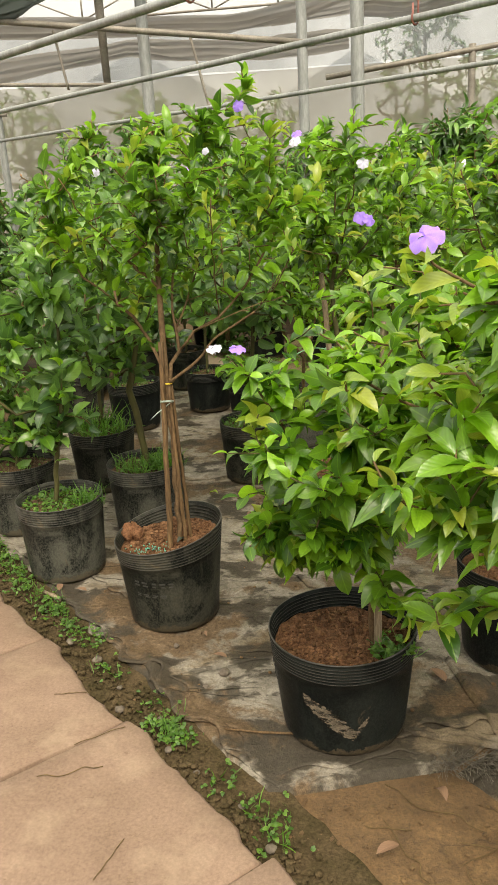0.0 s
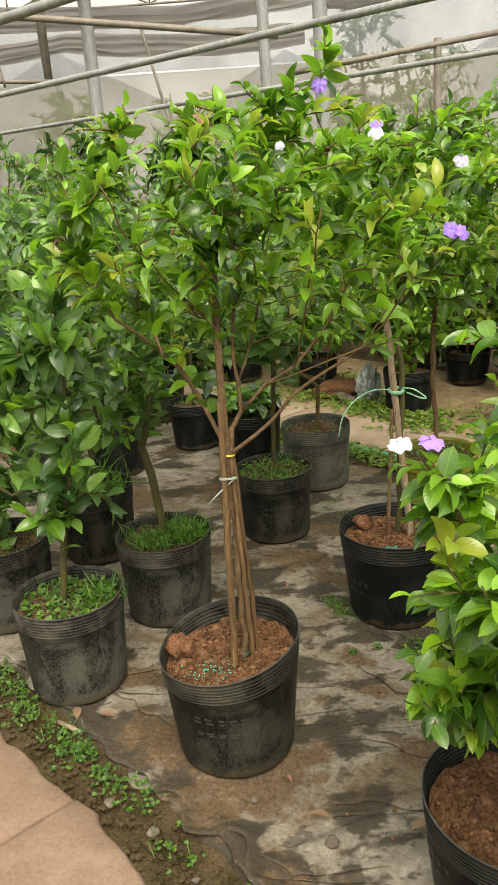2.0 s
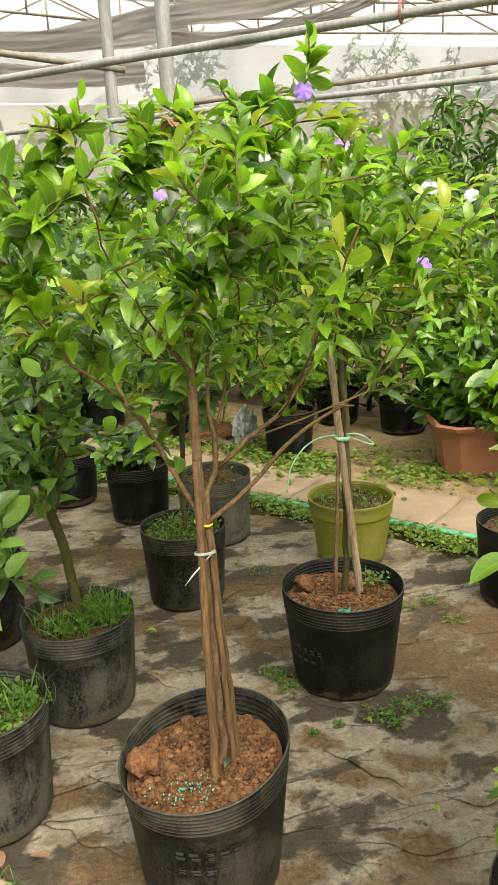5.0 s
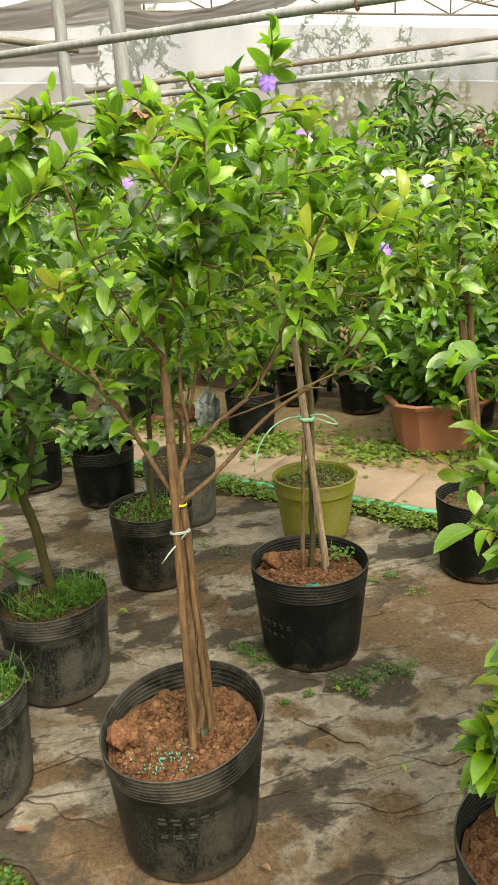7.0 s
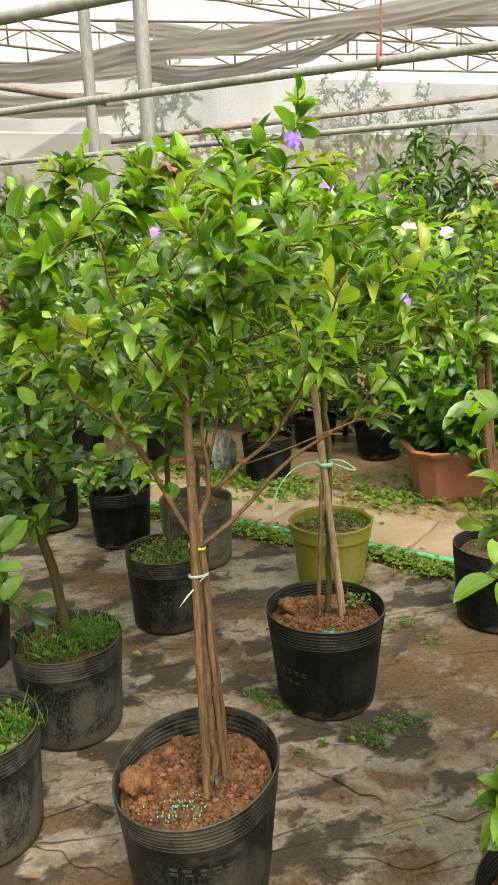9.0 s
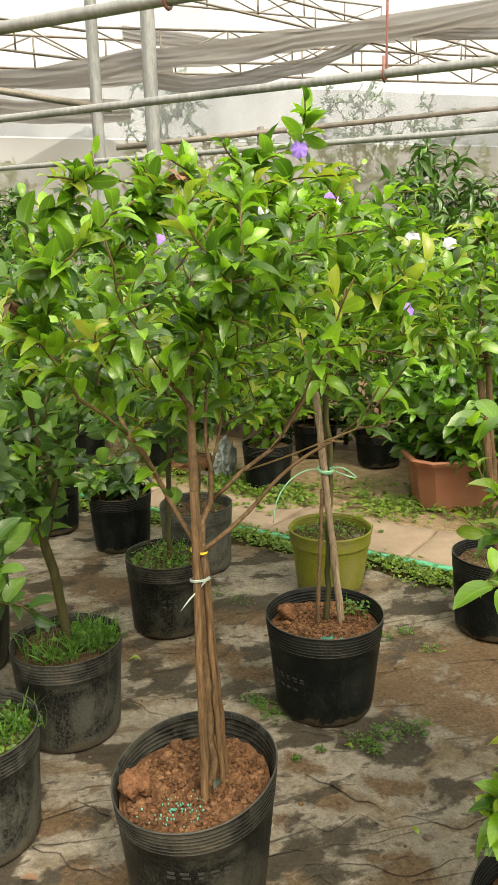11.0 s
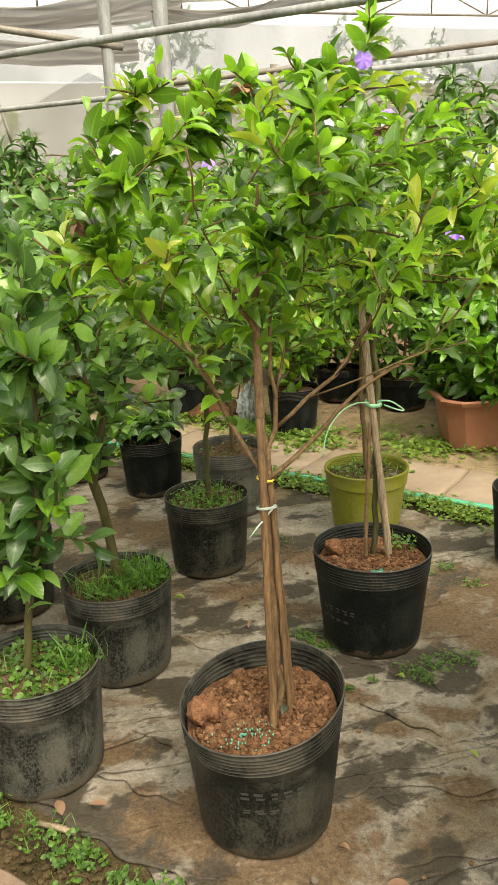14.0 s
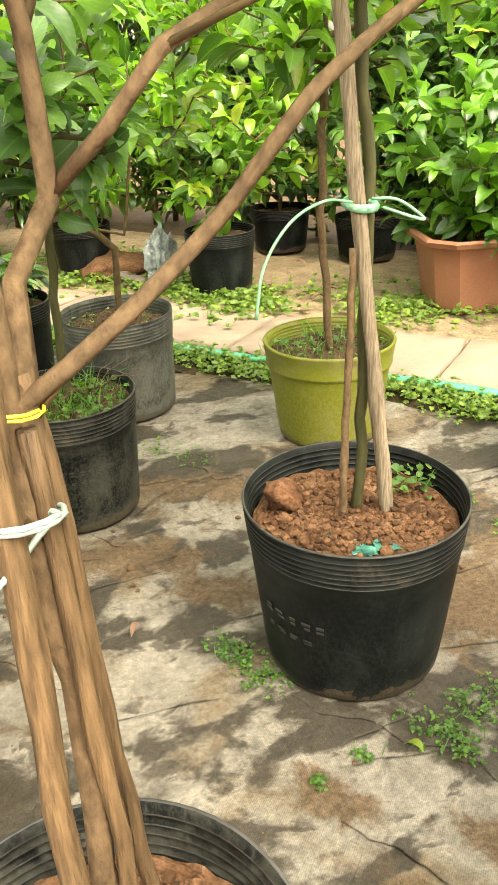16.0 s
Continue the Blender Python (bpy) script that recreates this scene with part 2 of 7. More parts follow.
def cloth_material():
    """Woven cloth under a film of grey dust, with damp patches, silt drifts and shade painted along its creases."""
    m, n, l, p = material("dusty_woven_ground_cloth")
    b = noise_tex(n, l, 2.6, 7, 0.62, distort=0.9, stretch=(1.0, 1.7, 1))
    d = noise_tex(n, l, 15, 6, 0.68, distort=0.4)
    c = noise_tex(n, l, 90, 4, 0.75)
    wet = noise_tex(n, l, 5.0, 7, 0.56, stretch=(1.0, 1.4, 1), distort=0.2)
    soak = n.new("ShaderNodeAttribute")
    soak.attribute_name = "soak"
    soaked = n.new("ShaderNodeMath")
    soaked.operation = "MULTIPLY_ADD"
    soaked.inputs[1].default_value = 0.15
    l.new(soak.outputs["Fac"], soaked.inputs[0])
    l.new(wet, soaked.inputs[2])
    wet = soaked.outputs[0]
    spot = noise_tex(n, l, 17, 5, 0.55, stretch=(1.0, 1.7, 1), distort=0.5)
    silt = noise_tex(n, l, 4.2, 7, 0.66, stretch=(1.2, 1.6, 1), distort=0.8)
    weave = n.new("ShaderNodeTexWave")
    weave.inputs["Scale"].default_value = 130
    tc = n.new("ShaderNodeTexCoord")
    mp = n.new("ShaderNodeMapping")
    mp.inputs["Rotation"].default_value = (0, 0, radians(42))
    l.new(tc.outputs["Object"], mp.inputs[0])
    l.new(mp.outputs[0], weave.inputs["Vector"])
    dry = ramp(n, l, d, [(0.3, (0.145, 0.128, 0.103)), (0.5, (0.215, 0.192, 0.158)), (0.7, (0.30, 0.272, 0.228))])
    tan = ramp(n, l, d, [(0.3, (0.105, 0.080, 0.052)), (0.7, (0.190, 0.150, 0.102))])
    col = mix(n, l, ramp(n, l, b, [(0.40, grey(0)), (0.50, grey(1))]), tan, dry)
    col = mix(n, l, ramp(n, l, wet, [(0.520, grey(0)), (0.565, grey(0.90))]), col, (0.040, 0.033, 0.024))
    damp = mix(n, l, 1.0, ramp(n, l, spot, [(0.55, grey(0)), (0.62, grey(0.75))]), ramp(n, l, wet, [(0.42, grey(0)), (0.49, grey(1))]), "MULTIPLY")
    col = mix(n, l, damp, col, (0.048, 0.041, 0.031))
    at = n.new("ShaderNodeAttribute")
    at.attribute_name = "mud"
    add = n.new("ShaderNodeMath")
    add.operation = "MULTIPLY_ADD"
    add.inputs[1].default_value = 1.1
    l.new(d, add.inputs[0])
    l.new(at.outputs["Fac"], add.inputs[2])
    mudcol = ramp(n, l, mix(n, l, 0.5, c, d), [(0.3, (0.060, 0.039, 0.021)), (0.5, (0.100, 0.067, 0.039)), (0.7, (0.152, 0.107, 0.066))])
    col = mix(n, l, ramp(n, l, silt, [(0.58, grey(0)), (0.66, grey(0.8))]), col, mudcol)
    mask = ramp(n, l, add.outputs[0], [(0.82, grey(0)), (0.98, grey(0.95))])
    col = mix(n, l, mask, col, mudcol)
    # thin dark lines painted in as the shade of the wrinkles
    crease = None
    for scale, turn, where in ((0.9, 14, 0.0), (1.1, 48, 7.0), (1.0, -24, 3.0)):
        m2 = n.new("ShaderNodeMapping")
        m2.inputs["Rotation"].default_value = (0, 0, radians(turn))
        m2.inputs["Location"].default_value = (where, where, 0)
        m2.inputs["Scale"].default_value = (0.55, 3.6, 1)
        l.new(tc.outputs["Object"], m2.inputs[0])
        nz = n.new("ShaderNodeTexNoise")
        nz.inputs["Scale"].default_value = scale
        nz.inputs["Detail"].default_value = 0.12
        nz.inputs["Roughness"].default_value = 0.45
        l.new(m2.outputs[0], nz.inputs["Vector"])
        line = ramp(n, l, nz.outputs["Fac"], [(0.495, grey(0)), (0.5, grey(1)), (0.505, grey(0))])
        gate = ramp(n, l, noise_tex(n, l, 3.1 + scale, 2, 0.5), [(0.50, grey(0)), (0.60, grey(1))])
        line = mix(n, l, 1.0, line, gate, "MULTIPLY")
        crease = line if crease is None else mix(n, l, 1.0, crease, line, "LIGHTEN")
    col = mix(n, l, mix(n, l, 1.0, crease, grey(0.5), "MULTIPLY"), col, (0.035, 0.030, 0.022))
    col = mix(n, l, 0.55, col, ramp(n, l, c, [(0.3, grey(0.25)), (0.7, grey(0.75))]), "OVERLAY")
    gritty = noise_tex(n, l, 330, 3, 0.75)
    col = mix(n, l, 0.45, col, ramp(n, l, gritty, [(0.3, grey(0.25)), (0.7, grey(0.75))]), "OVERLAY")
    col = mix(n, l, 0.08, col, weave.outputs["Color"], "OVERLAY")
    l.new(col, p.inputs["Base Color"])
    l.new(ramp(n, l, wet, [(0.50, grey(0.8)), (0.57, grey(0.62))]), p.inputs["Roughness"])
    p.inputs["Specular IOR Level"].default_value = 0.16
    h = mix(n, l, 1.0, mix(n, l, 0.5, c, d), mix(n, l, 1.0, crease, grey(0.8), "MULTIPLY"), "SUBTRACT")
    wrinkle = ramp(n, l, noise_tex(n, l, 3.4, 2, 0.5, stretch=(0.9, 1.7, 1), distort=0.7), [(0.40, grey(0)), (0.50, grey(1)), (0.53, grey(0.1)), (0.60, grey(0))])
    h = mix(n, l, 0.22, h, wrinkle, "ADD")
    bump(n, l, p, h, 0.75, 0.009)
    return m


def concrete_material(name="tan_concrete", dust=0.0):
    m, n, l, p = material(name)
    a = noise_tex(n, l, 2.2, 6, 0.65)
    b = noise_tex(n, l, 18, 6, 0.7)
    c = noise_tex(n, l, 150, 3, 0.7)
    col = ramp(n, l, a, [(0.3, (0.158, 0.106, 0.075)), (0.55, (0.218, 0.149, 0.110)), (0.75, (0.272, 0.193, 0.146))])
    col = mix(n, l, ramp(n, l, b, [(0.55, grey(0)), (0.75, grey(0.4))]), col, (0.155, 0.105, 0.066))
    col = mix(n, l, 0.45, col, ramp(n, l, c, [(0.3, grey(0.3)), (0.7, grey(0.7))]), "OVERLAY")
    fleck = noise_tex(n, l, 42, 5, 0.75, stretch=(1, 1.8, 1))
    col = mix(n, l, ramp(n, l, fleck, [(0.62, grey(0)), (0.70, grey(0.55))]), col, (0.11, 0.070, 0.042))
    pale = noise_tex(n, l, 6, 6, 0.7)
    col = mix(n, l, ramp(n, l, pale, [(0.52, grey(0)), (0.70, grey(0.4))]), col, (0.36, 0.275, 0.20))
    # Here dust is only a paler colour standing in for light.
    if dust:
        col = mix(n, l, ramp(n, l, pale, [(0.35, grey(dust * 0.6)), (0.6, grey(dust))]), col, (0.40, 0.325, 0.245))
    l.new(col, p.inputs["Base Color"])
    p.inputs["Roughness"].default_value = 0.9
    p.inputs["Specular IOR Level"].default_value = 0.25
    bump(n, l, p, b, 0.25, 0.006)
    return m


M_GROUND, M_CLOTH, M_CONCRETE = ground_material(), cloth_material(), concrete_material()
# Brightened copy of the same concrete, for the shaded far path.
M_CONCRETE_LIT = concrete_material("lit_pale_concrete", 0.55)
M_EARTH = ground_material("dry_pale_earth", 2.3, (1.0, 1.24, 1.65))
M_MOSS = simple("dark_mossy_soil", (0.034, 0.028, 0.012), (0.085, 0.060, 0.034), 0.95, 13, 0.9, spec=0.1, fine=140, grain=0.75)
M_STEEL = simple("galvanised_steel", (0.175, 0.185, 0.183), (0.30, 0.312, 0.308), 0.5, 9, 0.08, metal=0.35, stretch=(1, 1, 0.2))
M_STEEL_DARK = simple("stained_steel_pipe", (0.13, 0.115, 0.095), (0.24, 0.22, 0.19), 0.6, 9, 0.1, metal=0.25)
M_RED = simple("red_rusty_hook", (0.17, 0.055, 0.045), (0.26, 0.10, 0.08), 0.6, 40, 0.1)
M_HOSE = simple("green_flat_hose", (0.03, 0.30, 0.17), (0.10, 0.45, 0.28), 0.4, 20, 0.1)
M_TIE = simple("pale_plastic_tie", (0.22, 0.29, 0.26), (0.36, 0.43, 0.39), 0.4, 40, 0.05)
M_TIE_GREEN = simple("green_plastic_tie", (0.13, 0.36, 0.21), (0.26, 0.48, 0.32), 0.35, 40, 0.05)
M_TIE_YELLOW = simple("yellow_plastic_tie", (0.65, 0.48, 0.03), (0.75, 0.58, 0.06), 0.4, 40, 0.05)
M_PURPLE = leaf_material("violet_petal", (0.36, 0.20, 0.62), (0.50, 0.33, 0.78), through_col=(0.5, 0.3, 0.8), rough=0.6)
M_WHITE = leaf_material("white_petal", (0.58, 0.57, 0.58), (0.70, 0.70, 0.68), through_col=(0.8, 0.8, 0.75), rough=0.6)
M_ORANGE = leaf_material("orange_petal", (0.60, 0.16, 0.01), (0.75, 0.25, 0.02), through_col=(0.7, 0.25, 0.02), rough=0.6)
M_FRUIT = simple("green_citrus_rind", (0.10, 0.22, 0.03), (0.18, 0.32, 0.05), 0.45, 60, 0.2)
M_STONE = simple("pale_stone", (0.07, 0.055, 0.04), (0.17, 0.14, 0.11), 0.9, 20, 0.4)
M_WILTED = simple("wilted_dark_leaf", (0.020, 0.026, 0.018), (0.045, 0.055, 0.038), 0.5, 40, 0.2)
M_BAG = simple("pale_crumpled_plastic", (0.10, 0.12, 0.125), (0.46, 0.50, 0.50), 0.3, 30, 0.3)
M_PELLET = simple("turquoise_pellet", (0.05, 0.27, 0.20), (0.12, 0.38, 0.30), 0.6, 60, 0.0)
M_EMBOSS = simple("worn_grey_lettering", (0.014, 0.015, 0.014), (0.040, 0.040, 0.036), 0.6, 60, 0.1)
M_SCUFF = simple("dried_mud_scuff", (0.055, 0.045, 0.032), (0.165, 0.135, 0.098), 0.9, 60, 0.3, fine=200, grain=0.7)
sn, sl = M_SCUFF.node_tree.nodes, M_SCUFF.node_tree.links
sl.new(ramp(sn, sl, noise_tex(sn, sl, 60, 5, 0.7, stretch=(0.6, 1, 1.6)), [(0.40, grey(0)), (0.52, grey(1))]), sn["Principled BSDF"].inputs["Alpha"])


def film_material(name, clear, tint, glow, streak=(1, 1, 1)):
    m, n, l, p = material(name)
    a = noise_tex(n, l, 1.3, 5, 0.6, stretch=streak)
    tb = n.new("ShaderNodeBsdfTransparent")
    td = n.new("ShaderNodeBsdfTranslucent")
    col = ramp(n, l, a, [(0.3, tuple(0.82 * c for c in tint)), (0.7, tint)])
    l.new(col, td.inputs[0])
    l.new(col, p.inputs["Base Color"])
    p.inputs["Roughness"].default_value = 0.5
    m1 = n.new("ShaderNodeMixShader")
    m1.inputs[0].default_value = glow
    l.new(p.outputs[0], m1.inputs[1])
    l.new(td.outputs[0], m1.inputs[2])
    m2 = n.new("ShaderNodeMixShader")
    l.new(ramp(n, l, a, [(0.3, grey(clear * 0.8)), (0.7, grey(min(1, clear * 1.15)))]), m2.inputs[0])
    l.new(m1.outputs[0], m2.inputs[1])
    l.new(tb.outputs[0], m2.inputs[2])
    l.new(m2.outputs[0], n["Material Output"].inputs[0])
    return m


M_FILM = film_material("clear_greenhouse_film", 0.66, (0.74, 0.78, 0.81), 0.8)
M_FILM_WALL = film_material("hazy_wall_film", 0.38, (0.385, 0.425, 0.465), 0.8, (1, 1, 0.4))
M_FAR = film_material("far_white_film", 0.4, (0.55, 0.595, 0.64), 0.6, (1, 1, 0.4))
M_NET_WALL = film_material("brown_insect_net", 0.22, (0.24, 0.23, 0.19), 0.65, (1, 1, 0.3))
M_SHADE = film_material("grey_shade_net", 0.10, (0.25, 0.237, 0.22), 0.6, (1, 1, 1))
M_HAZE = film_material("beige_haze_film", 0.58, (0.28, 0.295, 0.30), 0.7, (1, 1, 0.4))
M_SHADE_DARK = film_material("dark_green_shade_net", 0.05, (0.05, 0.075, 0.065), 0.3, (1, 1, 1))


# ---------------------------------------------------------------- mesh helpers
def spline(pts, k=6):
    """A smooth way through the given points."""
    p = [Vector(q) for q in pts]
    p = [p[0] * 2 - p[1]] + p + [p[-1] * 2 - p[-2]]
    out = []
    for i in range(1, len(p) - 2):
        a, b, c, d = p[i - 1], p[i], p[i + 1], p[i + 2]
        for j in range(k):
            t = j / k
            out.append(0.5 * (2 * b + (c - a) * t + (2 * a - 5 * b + 4 * c - d) * t * t + (3 * b - a - 3 * c + d) * t ** 3))
    return out + [p[-2]]


def mesh_object(name, verts, faces, mats, parent=None, smooth=True, label="", uvs=None, slots=None):
    me = bpy.data.meshes.new(name)
    me.from_pydata([tuple(v) for v in verts] if not isinstance(verts, np.ndarray) else verts.tolist(), [], faces)
    for m in (mats if isinstance(mats, (list, tuple)) else [mats]):
        me.materials.append(m)
    if uvs is not None:
        lay = me.uv_layers.new(name="UVMap")
        idx = np.empty(len(me.loops), np.int32)
        me.loops.foreach_get("vertex_index", idx)
        lay.data.foreach_set("uv", np.asarray(uvs, np.float32)[idx].ravel())
    if slots is not None:
        me.polygons.foreach_set("material_index", np.asarray(slots, np.int32))
    if smooth:
        me.polygons.foreach_set("use_smooth", np.ones(len(me.polygons), bool))
    me.update()
    ob = new(name, me)
    if parent is not None:
        ob.parent = parent
    if label:
        ob["label"] = label
    return ob


def thing(name, loc, label, category, group="", kind="", turn=0.0):
    ob = new(name)
    ob.empty_display_size = 0.05
    ob.matrix_basis = pose(*loc, 0, 0, turn)
    return tagged(ob, label, category, group, kind)


class Geo:
    """Collects verts and faces of one mesh."""

    def __init__(self):
        self.v, self.f = [], []

    def add(self, verts, faces):
        o = len(self.v)
        self.v.extend(tuple(p) for p in verts)
        self.f.extend(tuple(i + o for i in f) for f in faces)
        return self

    def tube(self, pts, radii, sides=8, caps=True, wobble=0.0, rng=None):
        pts = [Vector(p) for p in pts]
        k = len(pts)
        rad = radii if hasattr(radii, "__len__") else [radii] * k
        ref = Vector((0.31, 0.17, 0.93))
        verts = []
        side = None
        for i in range(k):
            d = (pts[min(i + 1, k - 1)] - pts[max(i - 1, 0)])
            if d.length < 1e-9:
                d = Vector((0, 0, 1))
            d.normalize()
            if side is None:
                r = ref if abs(d.dot(ref)) < 0.95 else Vector((1, 0, 0))
                side = d.cross(r).normalized()
            else:
                side = (side - d * side.dot(d)).normalized()
            up = d.cross(side)
            for j in range(sides):
                a = 2 * math.pi * j / sides
                w = 1 + (rng.uniform(-wobble, wobble) if rng else 0)
                verts.append(pts[i] + (side * math.cos(a) + up * math.sin(a)) * rad[i] * w)
        faces = [(i * sides + j, i * sides + (j + 1) % sides, (i + 1) * sides + (j + 1) % sides, (i + 1) * sides + j) for i in range(k - 1) for j in range(sides)]
        if caps:
            faces.append(tuple(range(sides - 1, -1, -1)))
            faces.append(tuple((k - 1) * sides + j for j in range(sides)))
        return self.add(verts, faces)

    def lathe(self, prof, sides=48, wob=None):
        k = len(prof)
        verts = []
        for i, (r, z) in enumerate(prof):
            for j in range(sides):
                a = 2 * math.pi * j / sides
                rr = r * (1 + (wob(a, z) if wob else 0))
                verts.append((rr * math.cos(a), rr * math.sin(a), z))
        faces = [(i * sides + j, i * sides + (j + 1) % sides, (i + 1) * sides + (j + 1) % sides, (i + 1) * sides + j) for i in range(k - 1) for j in range(sides)]
        return self.add(verts, faces)

    def box(self, c, s, m=None):
        v = [Vector((c[0] + s[0] * x / 2, c[1] + s[1] * y / 2, c[2] + s[2] * z / 2)) for x in (-1, 1) for y in (-1, 1) for z in (-1, 1)]
        if m is not None:
            v = [m @ p for p in v]
        return self.add(v, [(0, 1, 3, 2), (4, 6, 7, 5), (0, 4, 5, 1), (2, 3, 7, 6), (0, 2, 6, 4), (1, 5, 7, 3)])

    def out(self, name, mat, parent=None, smooth=True, label=""):
        return mesh_object(name, self.v, self.f, mat, parent, smooth, label)


def lump(rng, radius, squash=0.8, sub=2):
    """A rough clod or stone: an icosphere pushed in and out by noise."""
    bm = bmesh.new()
    bmesh.ops.create_icosphere(bm, subdivisions=sub, radius=radius)
    off = Vector((rng.uniform(0, 50), rng.uniform(0, 50), rng.uniform(0, 50)))
    for v in bm.verts:
        v.co *= 1 + 0.45 * noise.noise(v.co / radius * 1.1 + off) + 0.2 * noise.noise(v.co / radius * 3 + off)
        v.co.z *= squash
    vs, fs = [v.co.copy() for v in bm.verts], [tuple(v.index for v in f.verts) for f in bm.faces]
    bm.free()
    return vs, fs


# ---------------------------------------------------------------- leaves
def blade(width=0.36, droop=0.16, fold=0.12, segs=6, wave=0.0, belly=0.95, full=0.62, arch=0.12):
    """A leaf of length 1 along +y, face up: two halves folded at the midrib, bowed along its length."""
    v, uv, f = [], [], []
    for i in range(segs + 1):
        s = i / segs
        q = s ** belly
        w = width / 2 * max(0.0, 4 * q * (1 - q)) ** full * (1 - 0.18 * max(0.0, s - 0.6) / 0.4)
        if i == 0:
            w = width * 0.02
        z = arch * math.sin(math.pi * s) - droop * s * s
        wv = wave * math.sin(s * 9.0)
        lift = fold * w / width
        v += [(-w, s, z + lift + wv), (0, s, z), (w, s, z + lift - wv)]
        uv += [(0.5 - w / width * 0.98, s), (0.5, s), (0.5 + w / width * 0.98, s)]
    for i in range(segs):
        a, b = 3 * i, 3 * i + 3
        f += [(a, a + 1, b + 1, b), (a + 1, a + 2, b + 2, b + 1)]
    return np.array(v), np.array(uv), f


BLADES = {
    "oval": [blade(0.43, 0.16, 0.18, full=0.64, arch=0.10), blade(0.40, 0.28, 0.28, wave=0.012, full=0.66, arch=0.13), blade(0.46, 0.06, 0.14, full=0.62, arch=0.07), blade(0.40, 0.40, 0.30, wave=0.018, full=0.64, arch=0.16)],
    "broad": [blade(0.52, 0.12, 0.18, full=0.57, arch=0.09), blade(0.48, 0.26, 0.26, wave=0.012, full=0.59, arch=0.12), blade(0.56, 0.05, 0.13, full=0.56, arch=0.07), blade(0.50, 0.36, 0.28, wave=0.018, full=0.58, arch=0.14)],
    "wide": [blade(0.56, 0.08, 0.15, full=0.54, arch=0.08), blade(0.52, 0.20, 0.24, wave=0.012, full=0.56, arch=0.11), blade(0.60, 0.03, 0.11, full=0.53, arch=0.06), blade(0.54, 0.28, 0.26, wave=0.015, full=0.55)],
    "small": [blade(0.46, 0.12, 0.14, 4), blade(0.40, 0.3, 0.2, 4), blade(0.5, 0.05, 0.1, 4)],
    "narrow": [blade(0.26, 0.25, 0.14, 4), blade(0.24, 0.45, 0.2, 4), blade(0.28, 0.12, 0.1, 4)],
    "round": [blade(0.75, 0.1, 0.1, 4, full=0.5), blade(0.68, 0.2, 0.12, 4, full=0.5)],
    "grass": [blade(0.045, 0.2, 0.02, 3), blade(0.04, 0.55, 0.02, 4), blade(0.05, 0.05, 0.02, 3)],
}


def leaf_pose(at, way, size, rng, up=0.75, roll=28):
    """A leaf's matrix: along way, its face turned as far up as it goes, plus a roll."""
    y = Vector(way).normalized()
    ref = Vector((rng.gauss(0, 0.25), rng.gauss(0, 0.25), 1)) if rng.random() < up else Vector((rng.gauss(0, 1), rng.gauss(0, 1), rng.gauss(0, 1)))
    x = y.cross(ref)
    if x.length < 1e-4:
        x = Vector((1, 0, 0))
    x.normalize()
    z = x.cross(y)
    m = Matrix((x, y, z)).transposed().to_4x4()
    m = m @ Matrix.Rotation(radians(rng.gauss(0, roll * 0.6)), 4, "Y") @ Matrix.Diagonal((size, size, size, 1))
    m.translation = at
    return m


def foliage(name, leaves, mats, parent=None, label="", kind=""):
    """One mesh of many leaves: leaves are (matrix, blade set, index, material slot)."""
    vs, us, fs, sl, o = [], [], [], [], 0
    for m, shape, i, slot in leaves:
        v, uv, f = BLADES[shape][i % len(BLADES[shape])]
        a = np.array(m)
        vs.append(v @ a[:3, :3].T + a[:3, 3])
        us.append(uv)
        fs += [tuple(k + o for k in q) for q in f]
        sl += [slot] * len(f)
        o += len(v)
    ob = mesh_object(name, np.concatenate(vs), fs, mats, parent, True, label, np.concatenate(us), sl)
    if kind:
        ob["kind"] = kind
    return ob


LEAF_MESH = {}


def single_leaf(m, shape, i, mat, parent):
    """One leaf as an object of its own; alike leaves share their mesh."""
    key = (shape, i % len(BLADES[shape]), mat.name)
    if key not in LEAF_MESH:
        v, uv, f = BLADES[shape][key[1]]
        ob = mesh_object("leaf", v, f, mat, parent, True, "", uv)
        LEAF_MESH[key] = ob.data
    else:
        ob = new("leaf", LEAF_MESH[key])
        ob.parent = parent
    ob.matrix_basis = m
    return ob


